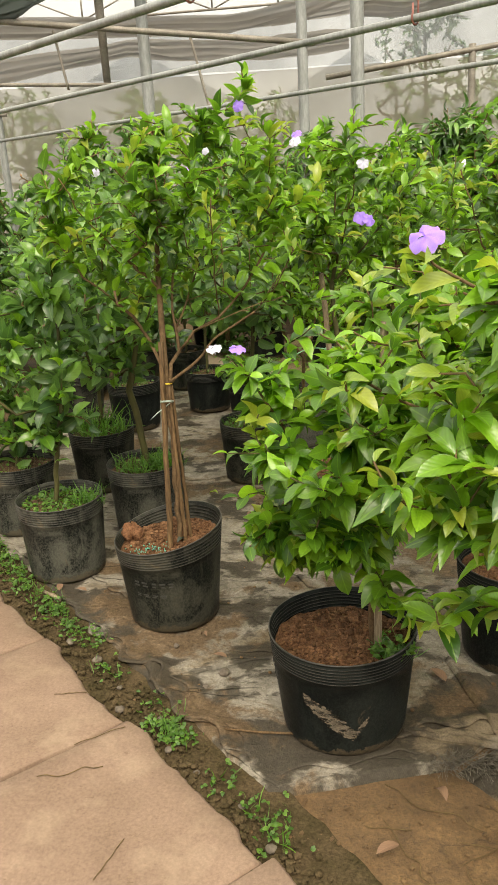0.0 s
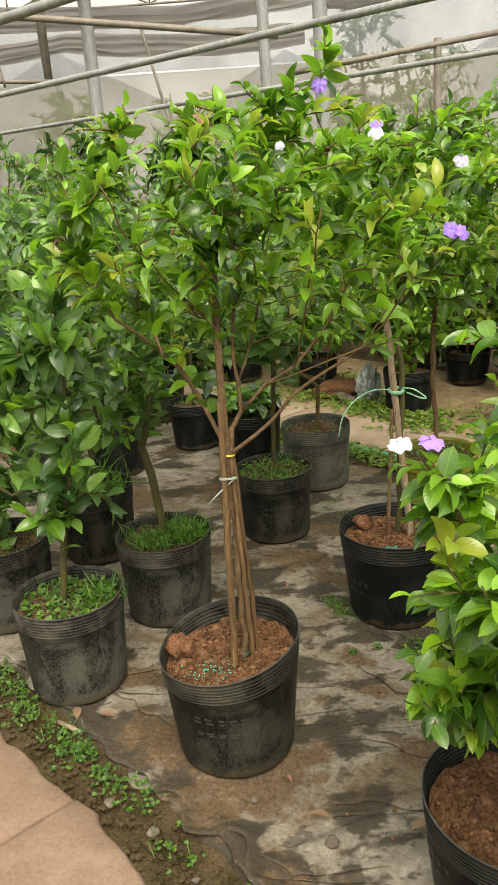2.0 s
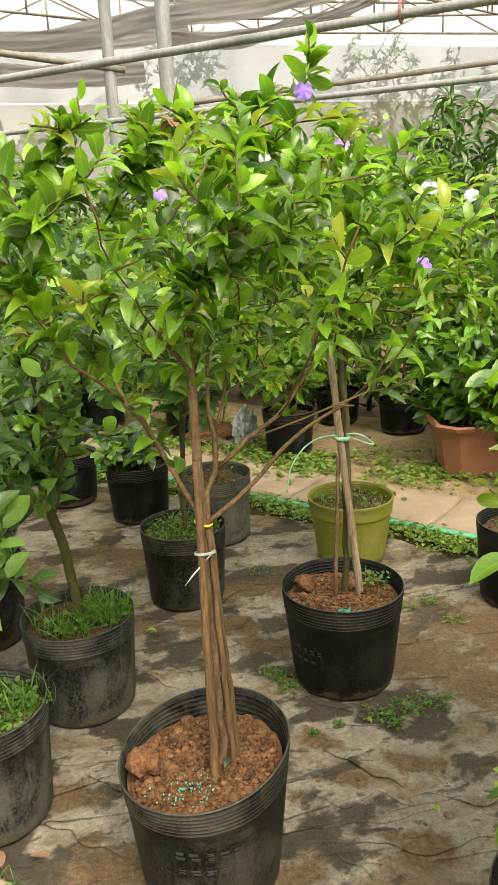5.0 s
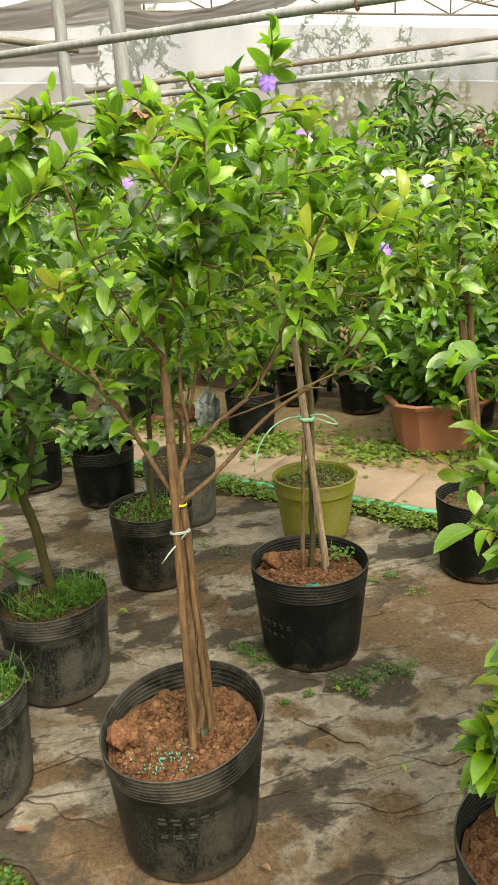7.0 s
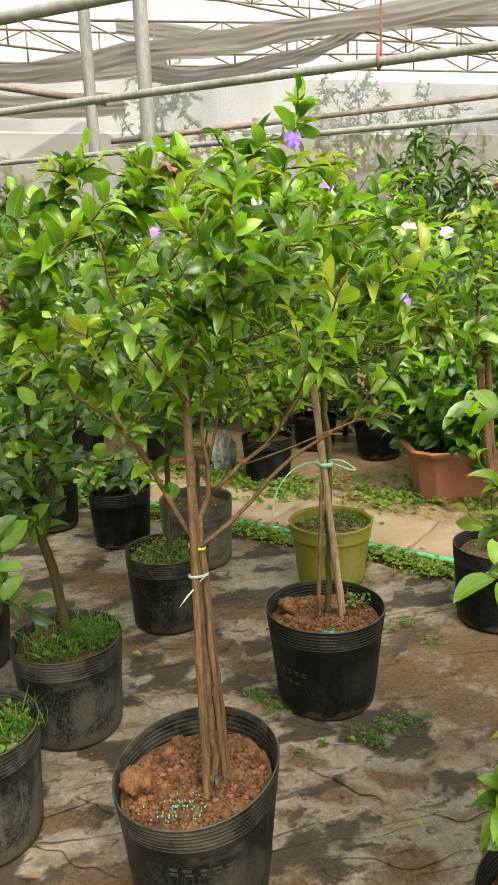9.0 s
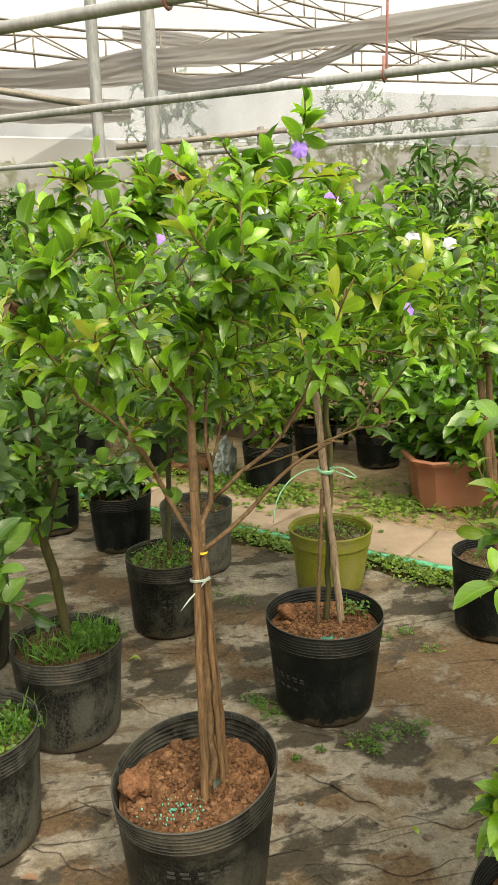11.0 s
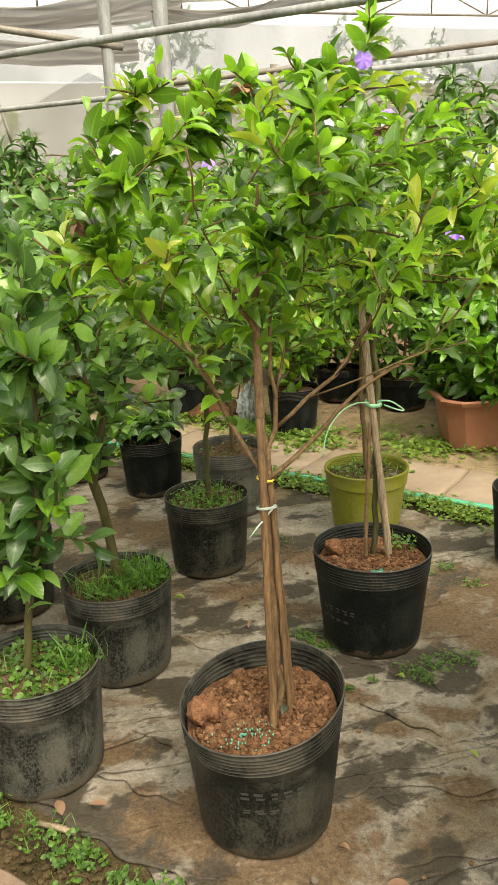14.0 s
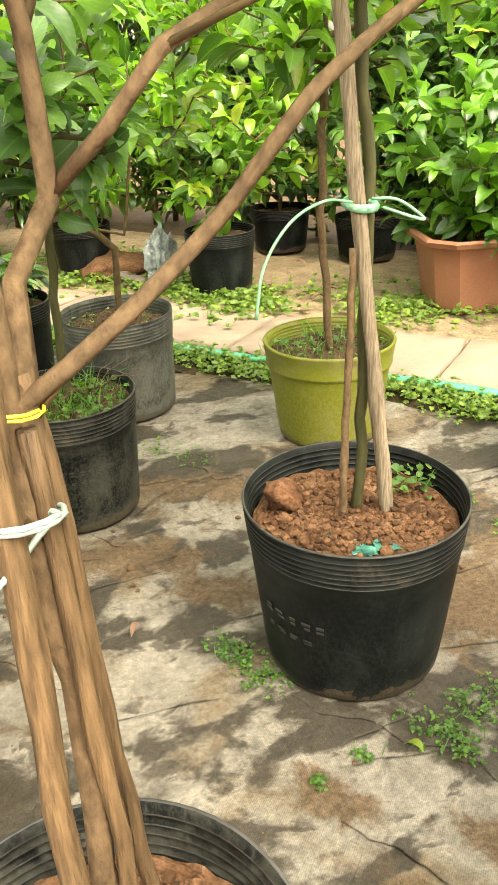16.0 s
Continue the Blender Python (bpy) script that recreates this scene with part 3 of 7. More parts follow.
# ---------------------------------------------------------------- branching
class Plant:
    """A skeleton grown tip by tip: each tip joins the nearest node, and limbs thicken by what they carry."""

    def __init__(self, seed):
        self.rng = random.Random(seed)
        self.pos, self.par, self.tips = [], [], []
        self.arr = np.zeros((0, 3))

    def node(self, p, par):
        self.pos.append(Vector(p))
        self.par.append(par)
        self.arr = np.vstack([self.arr, np.array(p, float)[None]])
        return len(self.pos) - 1

    def limb(self, pts, par=-1, step=0.04):
        """A given limb through pts; returns its last node."""
        last = par
        if par < 0:
            last = self.node(pts[0], -1)
            pts = pts[1:]
        for q in pts:
            a, b = self.pos[last].copy(), Vector(q)
            k = max(1, int((b - a).length / step))
            for i in range(1, k + 1):
                j = Vector((self.rng.gauss(0, 0.003), self.rng.gauss(0, 0.003), 0)) if i < k else Vector()
                last = self.node(a.lerp(b, i / k) + j, last)
        return last

    def grow(self, tips, first=0, bow=0.25, up=0.5, step=0.04):
        """first: the lowest node that twigs may join."""
        centre = self.pos[-1] if first < 0 else self.pos[first]
        tips = sorted(tips, key=lambda p: (Vector(p) - centre).length)
        for t in tips:
            t = Vector(t)
            d = self.arr[first:] - np.array(t)
            dist = np.sqrt((d ** 2).sum(1)) + np.maximum(0, d[:, 2]) * 1.5
            n = int(dist.argmin()) + first
            a = self.pos[n]
            gap = (t - a).length
            if gap < 0.015:
                continue
            pp = self.par[n]
            lead = (a - self.pos[pp]).normalized() if pp >= 0 else Vector((0, 0, 1))
            c = a + Vector(((t.x - a.x) * 0.6, (t.y - a.y) * 0.6, (t.z - a.z) * (0.5 - 0.4 * up))) + lead * gap * bow * 0.3
            k = max(2, int(gap / step))
            last = n
            for i in range(1, k + 1):
                s = i / k
                q = a * (1 - s) ** 2 + c * 2 * s * (1 - s) + t * s * s
                last = self.node(q, last)
            self.tips.append(last)

    def radii(self, tip=0.0012, power=2.4):
        n = len(self.pos)
        load = [0.0] * n
        kids = [0] * n
        for i in range(n - 1, -1, -1):
            if kids[i] == 0:
                load[i] = tip ** power
            if self.par[i] >= 0:
                load[self.par[i]] += load[i]
                kids[self.par[i]] += 1
        return [v ** (1 / power) for v in load]

    def strands(self):
        """Runs of nodes, each from its joint to its end, the thickest way on first."""
        n = len(self.pos)
        rad = self.radii()
        main = {}
        for i in range(n):
            p = self.par[i]
            if p >= 0 and (p not in main or rad[i] > rad[main[p]]):
                main[p] = i
        runs = []
        for i in range(n):
            p = self.par[i]
            if p < 0 or main[p] != i:
                run = ([p] if p >= 0 else []) + [i]
                while run[-1] in main:
                    run.append(main[run[-1]])
                runs.append(run)
        return runs, rad

    def wood(self, thick, thin=0.0015, sides=7, flare=1.0):
        """Two meshes' worth of wood: limbs and twigs, scaled so that the trunk has the radius thick."""
        runs, rad = self.strands()
        k = thick / max(rad)
        g1, g2 = Geo(), Geo()
        for run in runs:
            r = [max(thin, min(thick, rad[i] * k)) for i in run]
            if self.par[run[0]] >= 0 or len(run) > 1 and run[0] != 0:
                r[0] = r[1]
            if len(run) < 2:
                continue
            (g1 if max(r) > 0.0032 else g2).tube([self.pos[i] for i in run], r, sides if max(r) > 0.0032 else 5)
        return g1, g2

    def way(self, i):
        p = self.par[i]
        return (self.pos[i] - self.pos[p]).normalized() if p >= 0 else Vector((0, 0, 1))


def crown_points(rng, n, centre, size, hollow=0.35, low=-1.0, gap=0.5):
    """n points spread through an uneven ellipsoid, thinner towards its middle."""
    off = Vector((rng.uniform(0, 99), rng.uniform(0, 99), 0))
    got, tries = [], 0
    dmin = gap * (size[0] * size[1] * size[2] / max(1, n)) ** (1 / 3)
    while len(got) < n and tries < n * 60:
        tries += 1
        p = Vector((rng.uniform(-1, 1), rng.uniform(-1, 1), rng.uniform(max(-1, low), 1)))
        edge = 1.0 + 0.30 * noise.noise(p.normalized() * 1.7 + off)
        if p.length > edge or p.length < hollow * rng.random():
            continue
        q = Vector((centre[0] + p.x * size[0], centre[1] + p.y * size[1], centre[2] + p.z * size[2]))
        if all((q - o).length > dmin for o in got):
            got.append(q)
    return got


def leaves_on(plant, shape, size, per_tip=7, run=0.10, spread=60, droop=0.25, young=0.2, up=0.75, slots=(0, 1), flat=0.65):
    """Leaves in turns along the last stretch of every twig, smaller and paler at its tip."""
    rng, out = plant.rng, []
    for t in plant.tips:
        chain, i, gone = [t], t, 0.0
        while plant.par[i] >= 0 and gone < run:
            gone += (plant.pos[i] - plant.pos[plant.par[i]]).length
            i = plant.par[i]
            chain.append(i)
        k = max(3, int(per_tip * rng.uniform(0.7, 1.3)))
        turn = rng.uniform(0, 6.28)
        is_young = rng.random() < young
        for j in range(k):
            s = (j + rng.random() * 0.6) / k
            q = s * (len(chain) - 1)
            a = chain[int(q)]
            b = chain[min(int(q) + 1, len(chain) - 1)]
            at = plant.pos[a].lerp(plant.pos[b], q - int(q))
            d = plant.way(a)
            turn += 2.4 + rng.gauss(0, 0.3)
            side = d.orthogonal().normalized()
            side = Matrix.Rotation(turn, 3, d) @ side
            ang = radians(spread * (0.5 + 0.7 * s) + rng.gauss(0, 12))
            w = d * math.cos(ang) + side * math.sin(ang)
            w.z = w.z * flat - droop * (0.4 + rng.random())
            sz = size * (0.62 + 0.5 * min(1, s * 2.2)) * rng.uniform(0.75, 1.2)
            slot = slots[1] if is_young and s < 0.55 else slots[0]
            out.append((leaf_pose(at, w, sz, rng, up), shape, rng.randrange(4), slot))
    return out


# ---------------------------------------------------------------- the ground and the paths
# Rows of pots run along ROW; ACROSS points from the near path to the far one.
ROW = Vector((0.669, -0.743, 0))
ACROSS = Vector((0.743, 0.669, 0))


def uv_xy(u, v, z=0.0):
    return ROW * u + ACROSS * v + Vector((0, 0, z))


def sheet(name, u0, u1, v0, v1, step, height, mat, label="", parent=None, edge=0.0, thick=0.0, cut=None):
    """A sheet of ground in row coordinates with a height function and ragged long edges."""
    nu, nv = max(2, int((u1 - u0) / step)), max(2, int((v1 - v0) / step))
    verts, faces = [], []
    for i in range(nu + 1):
        for j in range(nv + 1):
            v = v0 + (v1 - v0) * j / nv
            u = u0 + ((cut(v) if cut else u1) - u0) * i / nu
            if edge:
                if j in (0, nv):
                    v += edge * noise.noise(Vector((u * 4, v * 3, 1.7))) + edge * 0.5 * noise.noise(Vector((u * 15, v, 5.7)))
                if i in (0, nu):
                    u += edge * noise.noise(Vector((u, v * 5, 2.7)))
            p = uv_xy(u, v)
            p.z = height(p, u, v)
            if thick and (i in (0, nu) or j in (0, nv)):
                p.z = -0.02
            verts.append(p)
    faces = [(i * (nv + 1) + j, (i + 1) * (nv + 1) + j, (i + 1) * (nv + 1) + j + 1, i * (nv + 1) + j + 1) for i in range(nu) for j in range(nv)]
    ob = mesh_object(name, verts, faces, mat, parent, True, label)
    return ob


def earth_height(p, u, v):
    near = max(0.0, 1 - max(0.0, (Vector((p.x, p.y)) - Vector((0, 2.8))).length - 5) / 3)
    return -0.018 + near * (0.010 * noise.noise(p * 1.3) + 0.006 * noise.noise(p * 6))


g = Geo()
rings = [0.0, 0.3] + [0.6 * 1.06 ** k for k in range(1, 60)] + [30, 60, 150, 500, 1500]
sect = 96
gv, gf = [(0, 2.8, earth_height(Vector((0, 2.8, 0)), 0, 0))], []
for r in rings[1:]:
    for j in range(sect):
        a = 2 * math.pi * j / sect
        p = Vector((r * math.cos(a), 2.8 + r * math.sin(a), 0))
        gv.append((p.x, p.y, earth_height(p, 0, 0)))
gf += [(0, 1 + j, 1 + (j + 1) % sect) for j in range(sect)]
for i in range(len(rings) - 2):
    o = 1 + i * sect
    gf += [(o + j, o + sect + j, o + sect + (j + 1) % sect, o + (j + 1) % sect) for j in range(sect)]
tagged(mesh_object("ground", gv, gf, M_GROUND), "bare trodden brown earth inside the greenhouse", "ground", kind="structure")


fold_rng = random.Random(17)
FOLDS = []
for k in range(64):
    c = Vector((fold_rng.uniform(-0.7, 1.3), fold_rng.uniform(1.5, 4.0), 0))
    a = radians(fold_rng.choice((-14, -14, -48, 40, -70)) + fold_rng.gauss(0, 14))
    FOLDS.append((c, Vector((math.cos(a), math.sin(a), 0)), fold_rng.uniform(0.10, 0.42), fold_rng.uniform(0.004, 0.010), fold_rng.uniform(0, 50)))


def cloth_height(p, u, v):
    """Soft waves, and sharp one-sided folds that bend along their way."""
    w = 0.004 * noise.noise(p * 2.2) + 0.003 * noise.noise(Vector((u * 3, v * 14, 3))) + 0.0012 * noise.noise(p * 40)
    for c, d, half, amp, off in FOLDS:
        r = p - c
        s = r.x * d.x + r.y * d.y
        if -half < s < half:
            t = -r.x * d.y + r.y * d.x + 0.05 * noise.noise(Vector((s * 5, off, 0)))
            if -0.012 < t < 0.06:
                e = 1 - (s / half) ** 2
                w += amp * e * ((1 - t / 0.06) ** 2 if t > 0 else 1 + t / 0.012)
    return w


SOAK = ((0.27, 1.50, 0.20, 0.06, 15), (0.45, 1.55, 0.16, 0.06, 15), (0.02, 1.72, 0.30, 0.045, -48), (-0.28, 2.05, 0.30, 0.04, -48), (-0.46, 2.26, 0.20, 0.09, -48), (0.16, 1.62, 0.08, 0.09, 0), (0.66, 1.83, 0.08, 0.06, 0), (0.34, 2.55, 0.13, 0.05, -15), (0.21, 3.40, 0.12, 0.07, -20), (0.18, 2.67, 0.05, 0.04, 0))
MUD = ((-0.29, 2.21, 0.17, 0.10, -40), (-0.10, 2.05, 0.20, 0.10, 0), (0.016, 2.14, 0.08, 0.05, 0), (0.345, 2.37, 0.08, 0.05, -30), (0.27, 2.13, 0.09, 0.06, -20), (0.20, 2.35, 0.05, 0.03, -30),
       (0.17, 2.50, 0.07, 0.04, -50), (0.53, 2.78, 0.30, 0.16, -48), (0.66, 2.58, 0.30, 0.12, -48), (0.90, 2.72, 0.40, 0.26, -48), (0.165, 2.96, 0.12, 0.06, -40), (-0.40, 2.48, 0.08, 0.06, 0), (0.06, 3.10, 0.14, 0.07, -20),
       (0.32, 3.25, 0.16, 0.08, -30), (-0.15, 3.65, 0.26, 0.14, -48), (-0.62, 3.75, 0.26, 0.14, -48), (-0.33, 3.15, 0.20, 0.12, 0), (0.05, 1.72, 0.16, 0.08, -48), (0.33, 1.43, 0.15, 0.08, -48), (0.46, 1.90, 0.10, 0.06, 30), (0.62, 1.80, 0.09, 0.05, 20), (0.9, 2.3, 0.3, 0.18, -48), (0.17, 3.32, 0.12, 0.06, -30))


def muddy(x, y, spots):
    """How deep in mud or damp a place on the cloth is, 0 to 1."""
    best = 0.0
    for cx, cy, rx, ry, turn in spots:
        a = radians(turn)
        dx, dy = x - cx, y - cy
        s, t = (dx * math.cos(a) + dy * math.sin(a)) / rx, (-dx * math.sin(a) + dy * math.cos(a)) / ry
        best = max(best, 1 - 0.5 * math.sqrt(s * s + t * t))
    return best


def stain(ob):
    co = np.empty(len(ob.data.vertices) * 3)
    ob.data.vertices.foreach_get("co", co)
    at = ob.data.attributes.new("mud", "FLOAT", "POINT")
    at.data.foreach_set("value", [muddy(x, y, MUD) * 0.75 - 0.10 for x, y in co.reshape(-1, 3)[:, :2]])
    at = ob.data.attributes.new("soak", "FLOAT", "POINT")
    at.data.foreach_set("value", [muddy(x, y, SOAK) for x, y in co.reshape(-1, 3)[:, :2]])


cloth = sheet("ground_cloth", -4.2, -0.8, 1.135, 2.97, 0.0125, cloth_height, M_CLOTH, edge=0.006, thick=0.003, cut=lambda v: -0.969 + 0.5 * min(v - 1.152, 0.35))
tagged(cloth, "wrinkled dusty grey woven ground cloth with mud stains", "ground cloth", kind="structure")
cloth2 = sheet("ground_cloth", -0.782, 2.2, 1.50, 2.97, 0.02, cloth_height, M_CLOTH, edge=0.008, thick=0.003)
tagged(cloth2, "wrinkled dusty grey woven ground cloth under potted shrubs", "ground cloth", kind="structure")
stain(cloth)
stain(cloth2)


def cloth_lip(parent, c, turn, length, height, seed):
    """A pleat of the cloth that has folded over, with a thin shaded gap under its lip."""
    r = random.Random(seed)
    n, verts = 26, []
    sec = ((0.050, 0.0), (0.034, 0.25), (0.018, 0.62), (0.006, 0.95), (0.0, 1.0), (-0.006, 0.80), (-0.007, 0.55), (-0.003, 0.35))
    d, q = Vector((math.cos(turn), math.sin(turn), 0)), Vector((-math.sin(turn), math.cos(turn), 0))
    for i in range(n + 1):
        s = i / n - 0.5
        e = math.sqrt(max(0.0, 1 - (2 * s) ** 2))
        off = length * 0.14 * noise.noise(Vector((s * 4, seed, 0))) + length * 0.014 * noise.noise(Vector((s * 13, seed, 3)))
        for a, z in sec:
            p = Vector(c) + d * (s * length) + q * (off + a * (0.35 + 0.65 * e))
            base = cloth_height(p, p.dot(ROW), p.dot(ACROSS))
            verts.append((p.x, p.y, base - 0.001 + z * height * e * (0.75 + 0.5 * noise.noise(Vector((s * 9, seed, 7))))))
    k = len(sec)
    faces = [(i * k + j, (i + 1) * k + j, (i + 1) * k + j + 1, i * k + j + 1) for i in range(n) for j in range(k - 1)]
    ob = mesh_object("pleat", verts, faces, M_CLOTH, parent)
    stain(ob)
    return ob


lip_rng = random.Random(23)
for k in range(30):
    c = uv_xy(lip_rng.uniform(-3.0, -1.2), lip_rng.uniform(1.38, 2.7))
    a = lip_rng.choice((-14, -10, -20, -48, 35, -75)) + lip_rng.gauss(0, 12)
    cloth_lip(cloth, c, radians(a + (180 if lip_rng.random() < 0.2 else 0)), lip_rng.uniform(0.10, 0.40), lip_rng.uniform(0.004, 0.009), k)
for (x, y, a, ln, h_) in ((0.156, 2.188, -12, 0.32, 0.008), (0.145, 2.139, -36, 0.23, 0.006), (0.123, 2.142, -54, 0.15, 0.005), (0.197, 2.293, -19, 0.30, 0.006), (0.236, 2.384, -52, 0.22, 0.012), (0.295, 2.563, -42, 0.42, 0.006),
                          (-0.385, 2.352, -38, 0.25, 0.014), (-0.308, 2.480, -50, 0.18, 0.010), (-0.156, 2.865, -50, 0.24, 0.007), (-0.404, 2.677, -36, 0.10, 0.006), (-0.085, 3.169, -35, 0.26, 0.006),
                          (0.30, 1.98, -8, 0.5, 0.010), (0.22, 2.16, -18, 0.45, 0.008), (0.48, 2.22, -14, 0.4, 0.009), (-0.22, 1.97, -48, 0.5, 0.012), (0.06, 1.70, -50, 0.5, 0.010), (0.59, 1.71, 17, 0.36, 0.014), (0.40, 1.60, 15, 0.4, 0.008)):
    cloth_lip(cloth, (x, y, 0), radians(a), ln, h_, 200 + int(x * 100 + y * 37))

# the rolled hem along the cloth's near edge
for k in range(6):
    c = uv_xy(-2.60 + 0.26 * k + lip_rng.uniform(-0.04, 0.04), 1.142 + lip_rng.uniform(0.0, 0.022))
    cloth_lip(cloth, c, radians(-48) + lip_rng.gauss(0, 0.05), lip_rng.uniform(0.32, 0.46), lip_rng.uniform(0.010, 0.017), 300 + k)



def cloth_flap(parent, near, far, height):
    """A loose tongue of cloth folded back over the sheet, its free edge standing up a little."""
    a, b = spline([Vector((x, y, 0)) for x, y in near], 8), spline([Vector((x, y, 0)) for x, y in far], 8)
    verts, n = [], 12
    for i in range(len(a)):
        for j in range(n + 1):
            t = j / n
            q = a[i].lerp(b[i], t) + Vector((0, 0.003 * noise.noise(Vector((i * 0.3, t * 2, 4))), 0))
            z = height * ((t / 0.12) ** 0.5 if t < 0.12 else 0.35 + 0.65 * max(0.0, 1 - (t - 0.12) / 0.5) ** 2)
            z += 0.004 * noise.noise(Vector((i * 0.35, t * 5, 9))) + 0.003 * noise.noise(Vector((i * 0.9, t * 9, 2)))
            verts.append((q.x, q.y, cloth_height(q, q.dot(ROW), q.dot(ACROSS)) + (max(0.002, z) if t < 1 else -0.004)))
    k = n + 1
    ob = mesh_object("folded_flap", verts, [(i * k + j, (i + 1) * k + j, (i + 1) * k + j + 1, i * k + j + 1) for i in range(len(a) - 1) for j in range(n)], M_CLOTH, parent, True, "folded-back tongue of grey cloth")
    stain(ob)
    return ob


cloth_flap(cloth, ((0.485, 1.680), (0.56, 1.664), (0.63, 1.652), (0.69, 1.636), (0.80, 1.60)), ((0.490, 1.690), (0.555, 1.703), (0.62, 1.702), (0.685, 1.690), (0.80, 1.70)), 0.016)
cloth_flap(cloth, ((0.690, 1.675), (0.662, 1.77), (0.630, 1.89), (0.612, 1.97)), ((0.82, 1.70), (0.76, 1.80), (0.70, 1.90), (0.66, 1.99)), 0.014)

# strips of mossy soil beside the paths
tagged(sheet("soil_strip", -5, 3, 0.98, 1.17, 0.03, lambda p, u, v: -0.006 + 0.012 * noise.noise(p * 9) + 0.006 * noise.noise(p * 30), M_MOSS, edge=0.02), "dark mossy soil strip along the concrete path", "soil", kind="structure")
tagged(sheet("soil_strip", -5, 3, 2.93, 3.20, 0.03, lambda p, u, v: -0.004 + 0.010 * noise.noise(p * 9) + 0.006 * noise.noise(p * 30), M_MOSS, edge=0.03), "mossy soil strip beside the far path", "soil", kind="structure")
tagged(sheet("soil_strip", -5, 3, 3.46, 4.6, 0.05, lambda p, u, v: -0.004 + 0.014 * noise.noise(p * 6) + 0.006 * noise.noise(p * 30), M_EARTH, edge=0.04), "dry brown weedy soil behind the far path", "soil", kind="structure")


def slab(parent, u0, u1, v0, v1, seed, mat, top=0.012):
    """A cast concrete slab with rounded worn edges."""
    step = 0.03
    nu, nv = max(3, int((u1 - u0) / step)), max(3, int((v1 - v0) / step))
    verts, faces = [], []
    for i in range(nu + 1):
        for j in range(nv + 1):
            u, v = u0 + (u1 - u0) * i / nu, v0 + (v1 - v0) * j / nv
            u = u0 + 0.006 if i == 1 else u1 - 0.006 if i == nu - 1 else u
            v = v0 + 0.010 if j == 1 else v1 - 0.010 if j == nv - 1 else v
            on = i in (0, nu) or j in (0, nv)
            if j in (0, 1, nv - 1, nv):
                v += 0.022 * noise.noise(Vector((u * 3, v, seed))) + 0.016 * noise.noise(Vector((u * 12, v, seed + 3))) + 0.008 * noise.noise(Vector((u * 37, v, seed + 9)))
            if i in (0, nu):
                u += 0.008 * noise.noise(Vector((u, v * 7, seed + 5)))
            p = uv_xy(u, v)
            p.z = top + 0.003 * noise.noise(p * 2) - (0.010 if j in (0, nv) else 0.004 if on else 0)
            verts.append(p)
    k = len(verts)
    faces = [(i * (nv + 1) + j, (i + 1) * (nv + 1) + j, (i + 1) * (nv + 1) + j + 1, i * (nv + 1) + j + 1) for i in range(nu) for j in range(nv)]
    rim = [i * (nv + 1) for i in range(nu + 1)] + [nu * (nv + 1) + j for j in range(1, nv + 1)] + [i * (nv + 1) + nv for i in range(nu - 1, -1, -1)] + [j for j in range(nv - 1, 0, -1)]
    for r in rim:
        verts.append((verts[r][0], verts[r][1], -0.05))
    m = len(rim)
    faces += [(rim[q], k + q, k + (q + 1) % m, rim[(q + 1) % m]) for q in range(m)]
    return mesh_object("slab", verts, faces, mat, parent)


path1 = thing("pavement", (0, 0, 0), "tan cast concrete path slabs with worn edges and hairline joints", "path", kind="structure")
for i, (a, b) in enumerate(((-4.4, -3.3), (-3.295, -2.52), (-2.515, -1.84), (-1.835, -1.365), (-1.36, -0.845), (-0.84, 0.4), (0.405, 1.6))):
    slab(path1, a, b, -0.35, (0.995, 0.998, 1.003, 1.014, 1.034, 1.046, 1.046)[i], i + 1, M_CONCRETE)
path2 = thing("pavement", (0, 0, 0), "narrow tan concrete path slabs with weedy edges", "path", kind="structure")
for i, (a, b) in enumerate(((-5.4, -4.4), (-4.39, -3.5), (-3.49, -2.68), (-2.67, -2.02), (-2.01, -1.35), (-1.34, -0.6), (-0.59, 0.3), (0.31, 1.2))):
    slab(path2, a, b, 3.14, 3.50, i + 31, M_CONCRETE_LIT)


# ---------------------------------------------------------------- the greenhouse
def pipe(name, a, b, r, mat, label, parent=None, sag=0.0, category="pipe", sides=14):
    pts = []
    for i in range(9):
        s = i / 8
        p = Vector(a).lerp(Vector(b), s)
        p.z -= sag * 4 * s * (1 - s)
        pts.append(p)
    ob = Geo().tube(pts, r, sides).out(name, mat, parent)
    if parent is None:
        tagged(ob, label, category, kind="structure")
    return ob


def line_pipe(angle, off, z, a, b, r, mat, label, sag=0.0):
    d, n = Vector((math.cos(angle), math.sin(angle), 0)), Vector((-math.sin(angle), math.cos(angle), 0))
    return pipe("pipe", n * off + d * a + Vector((0, 0, z)), n * off + d * b + Vector((0, 0, z)), r, mat, label, sag=sag)


PIPE = "long galvanised steel support pipe above the shrubs"
line_pipe(-0.681, 2.05, 1.709, -9, 6, 0.0135, M_STEEL, PIPE)
line_pipe(-0.681, 2.80, 1.675, -9, 6, 0.0125, M_STEEL, PIPE)
line_pipe(-0.646, 3.55, 1.600, -9, 6, 0.0110, M_STEEL, PIPE)


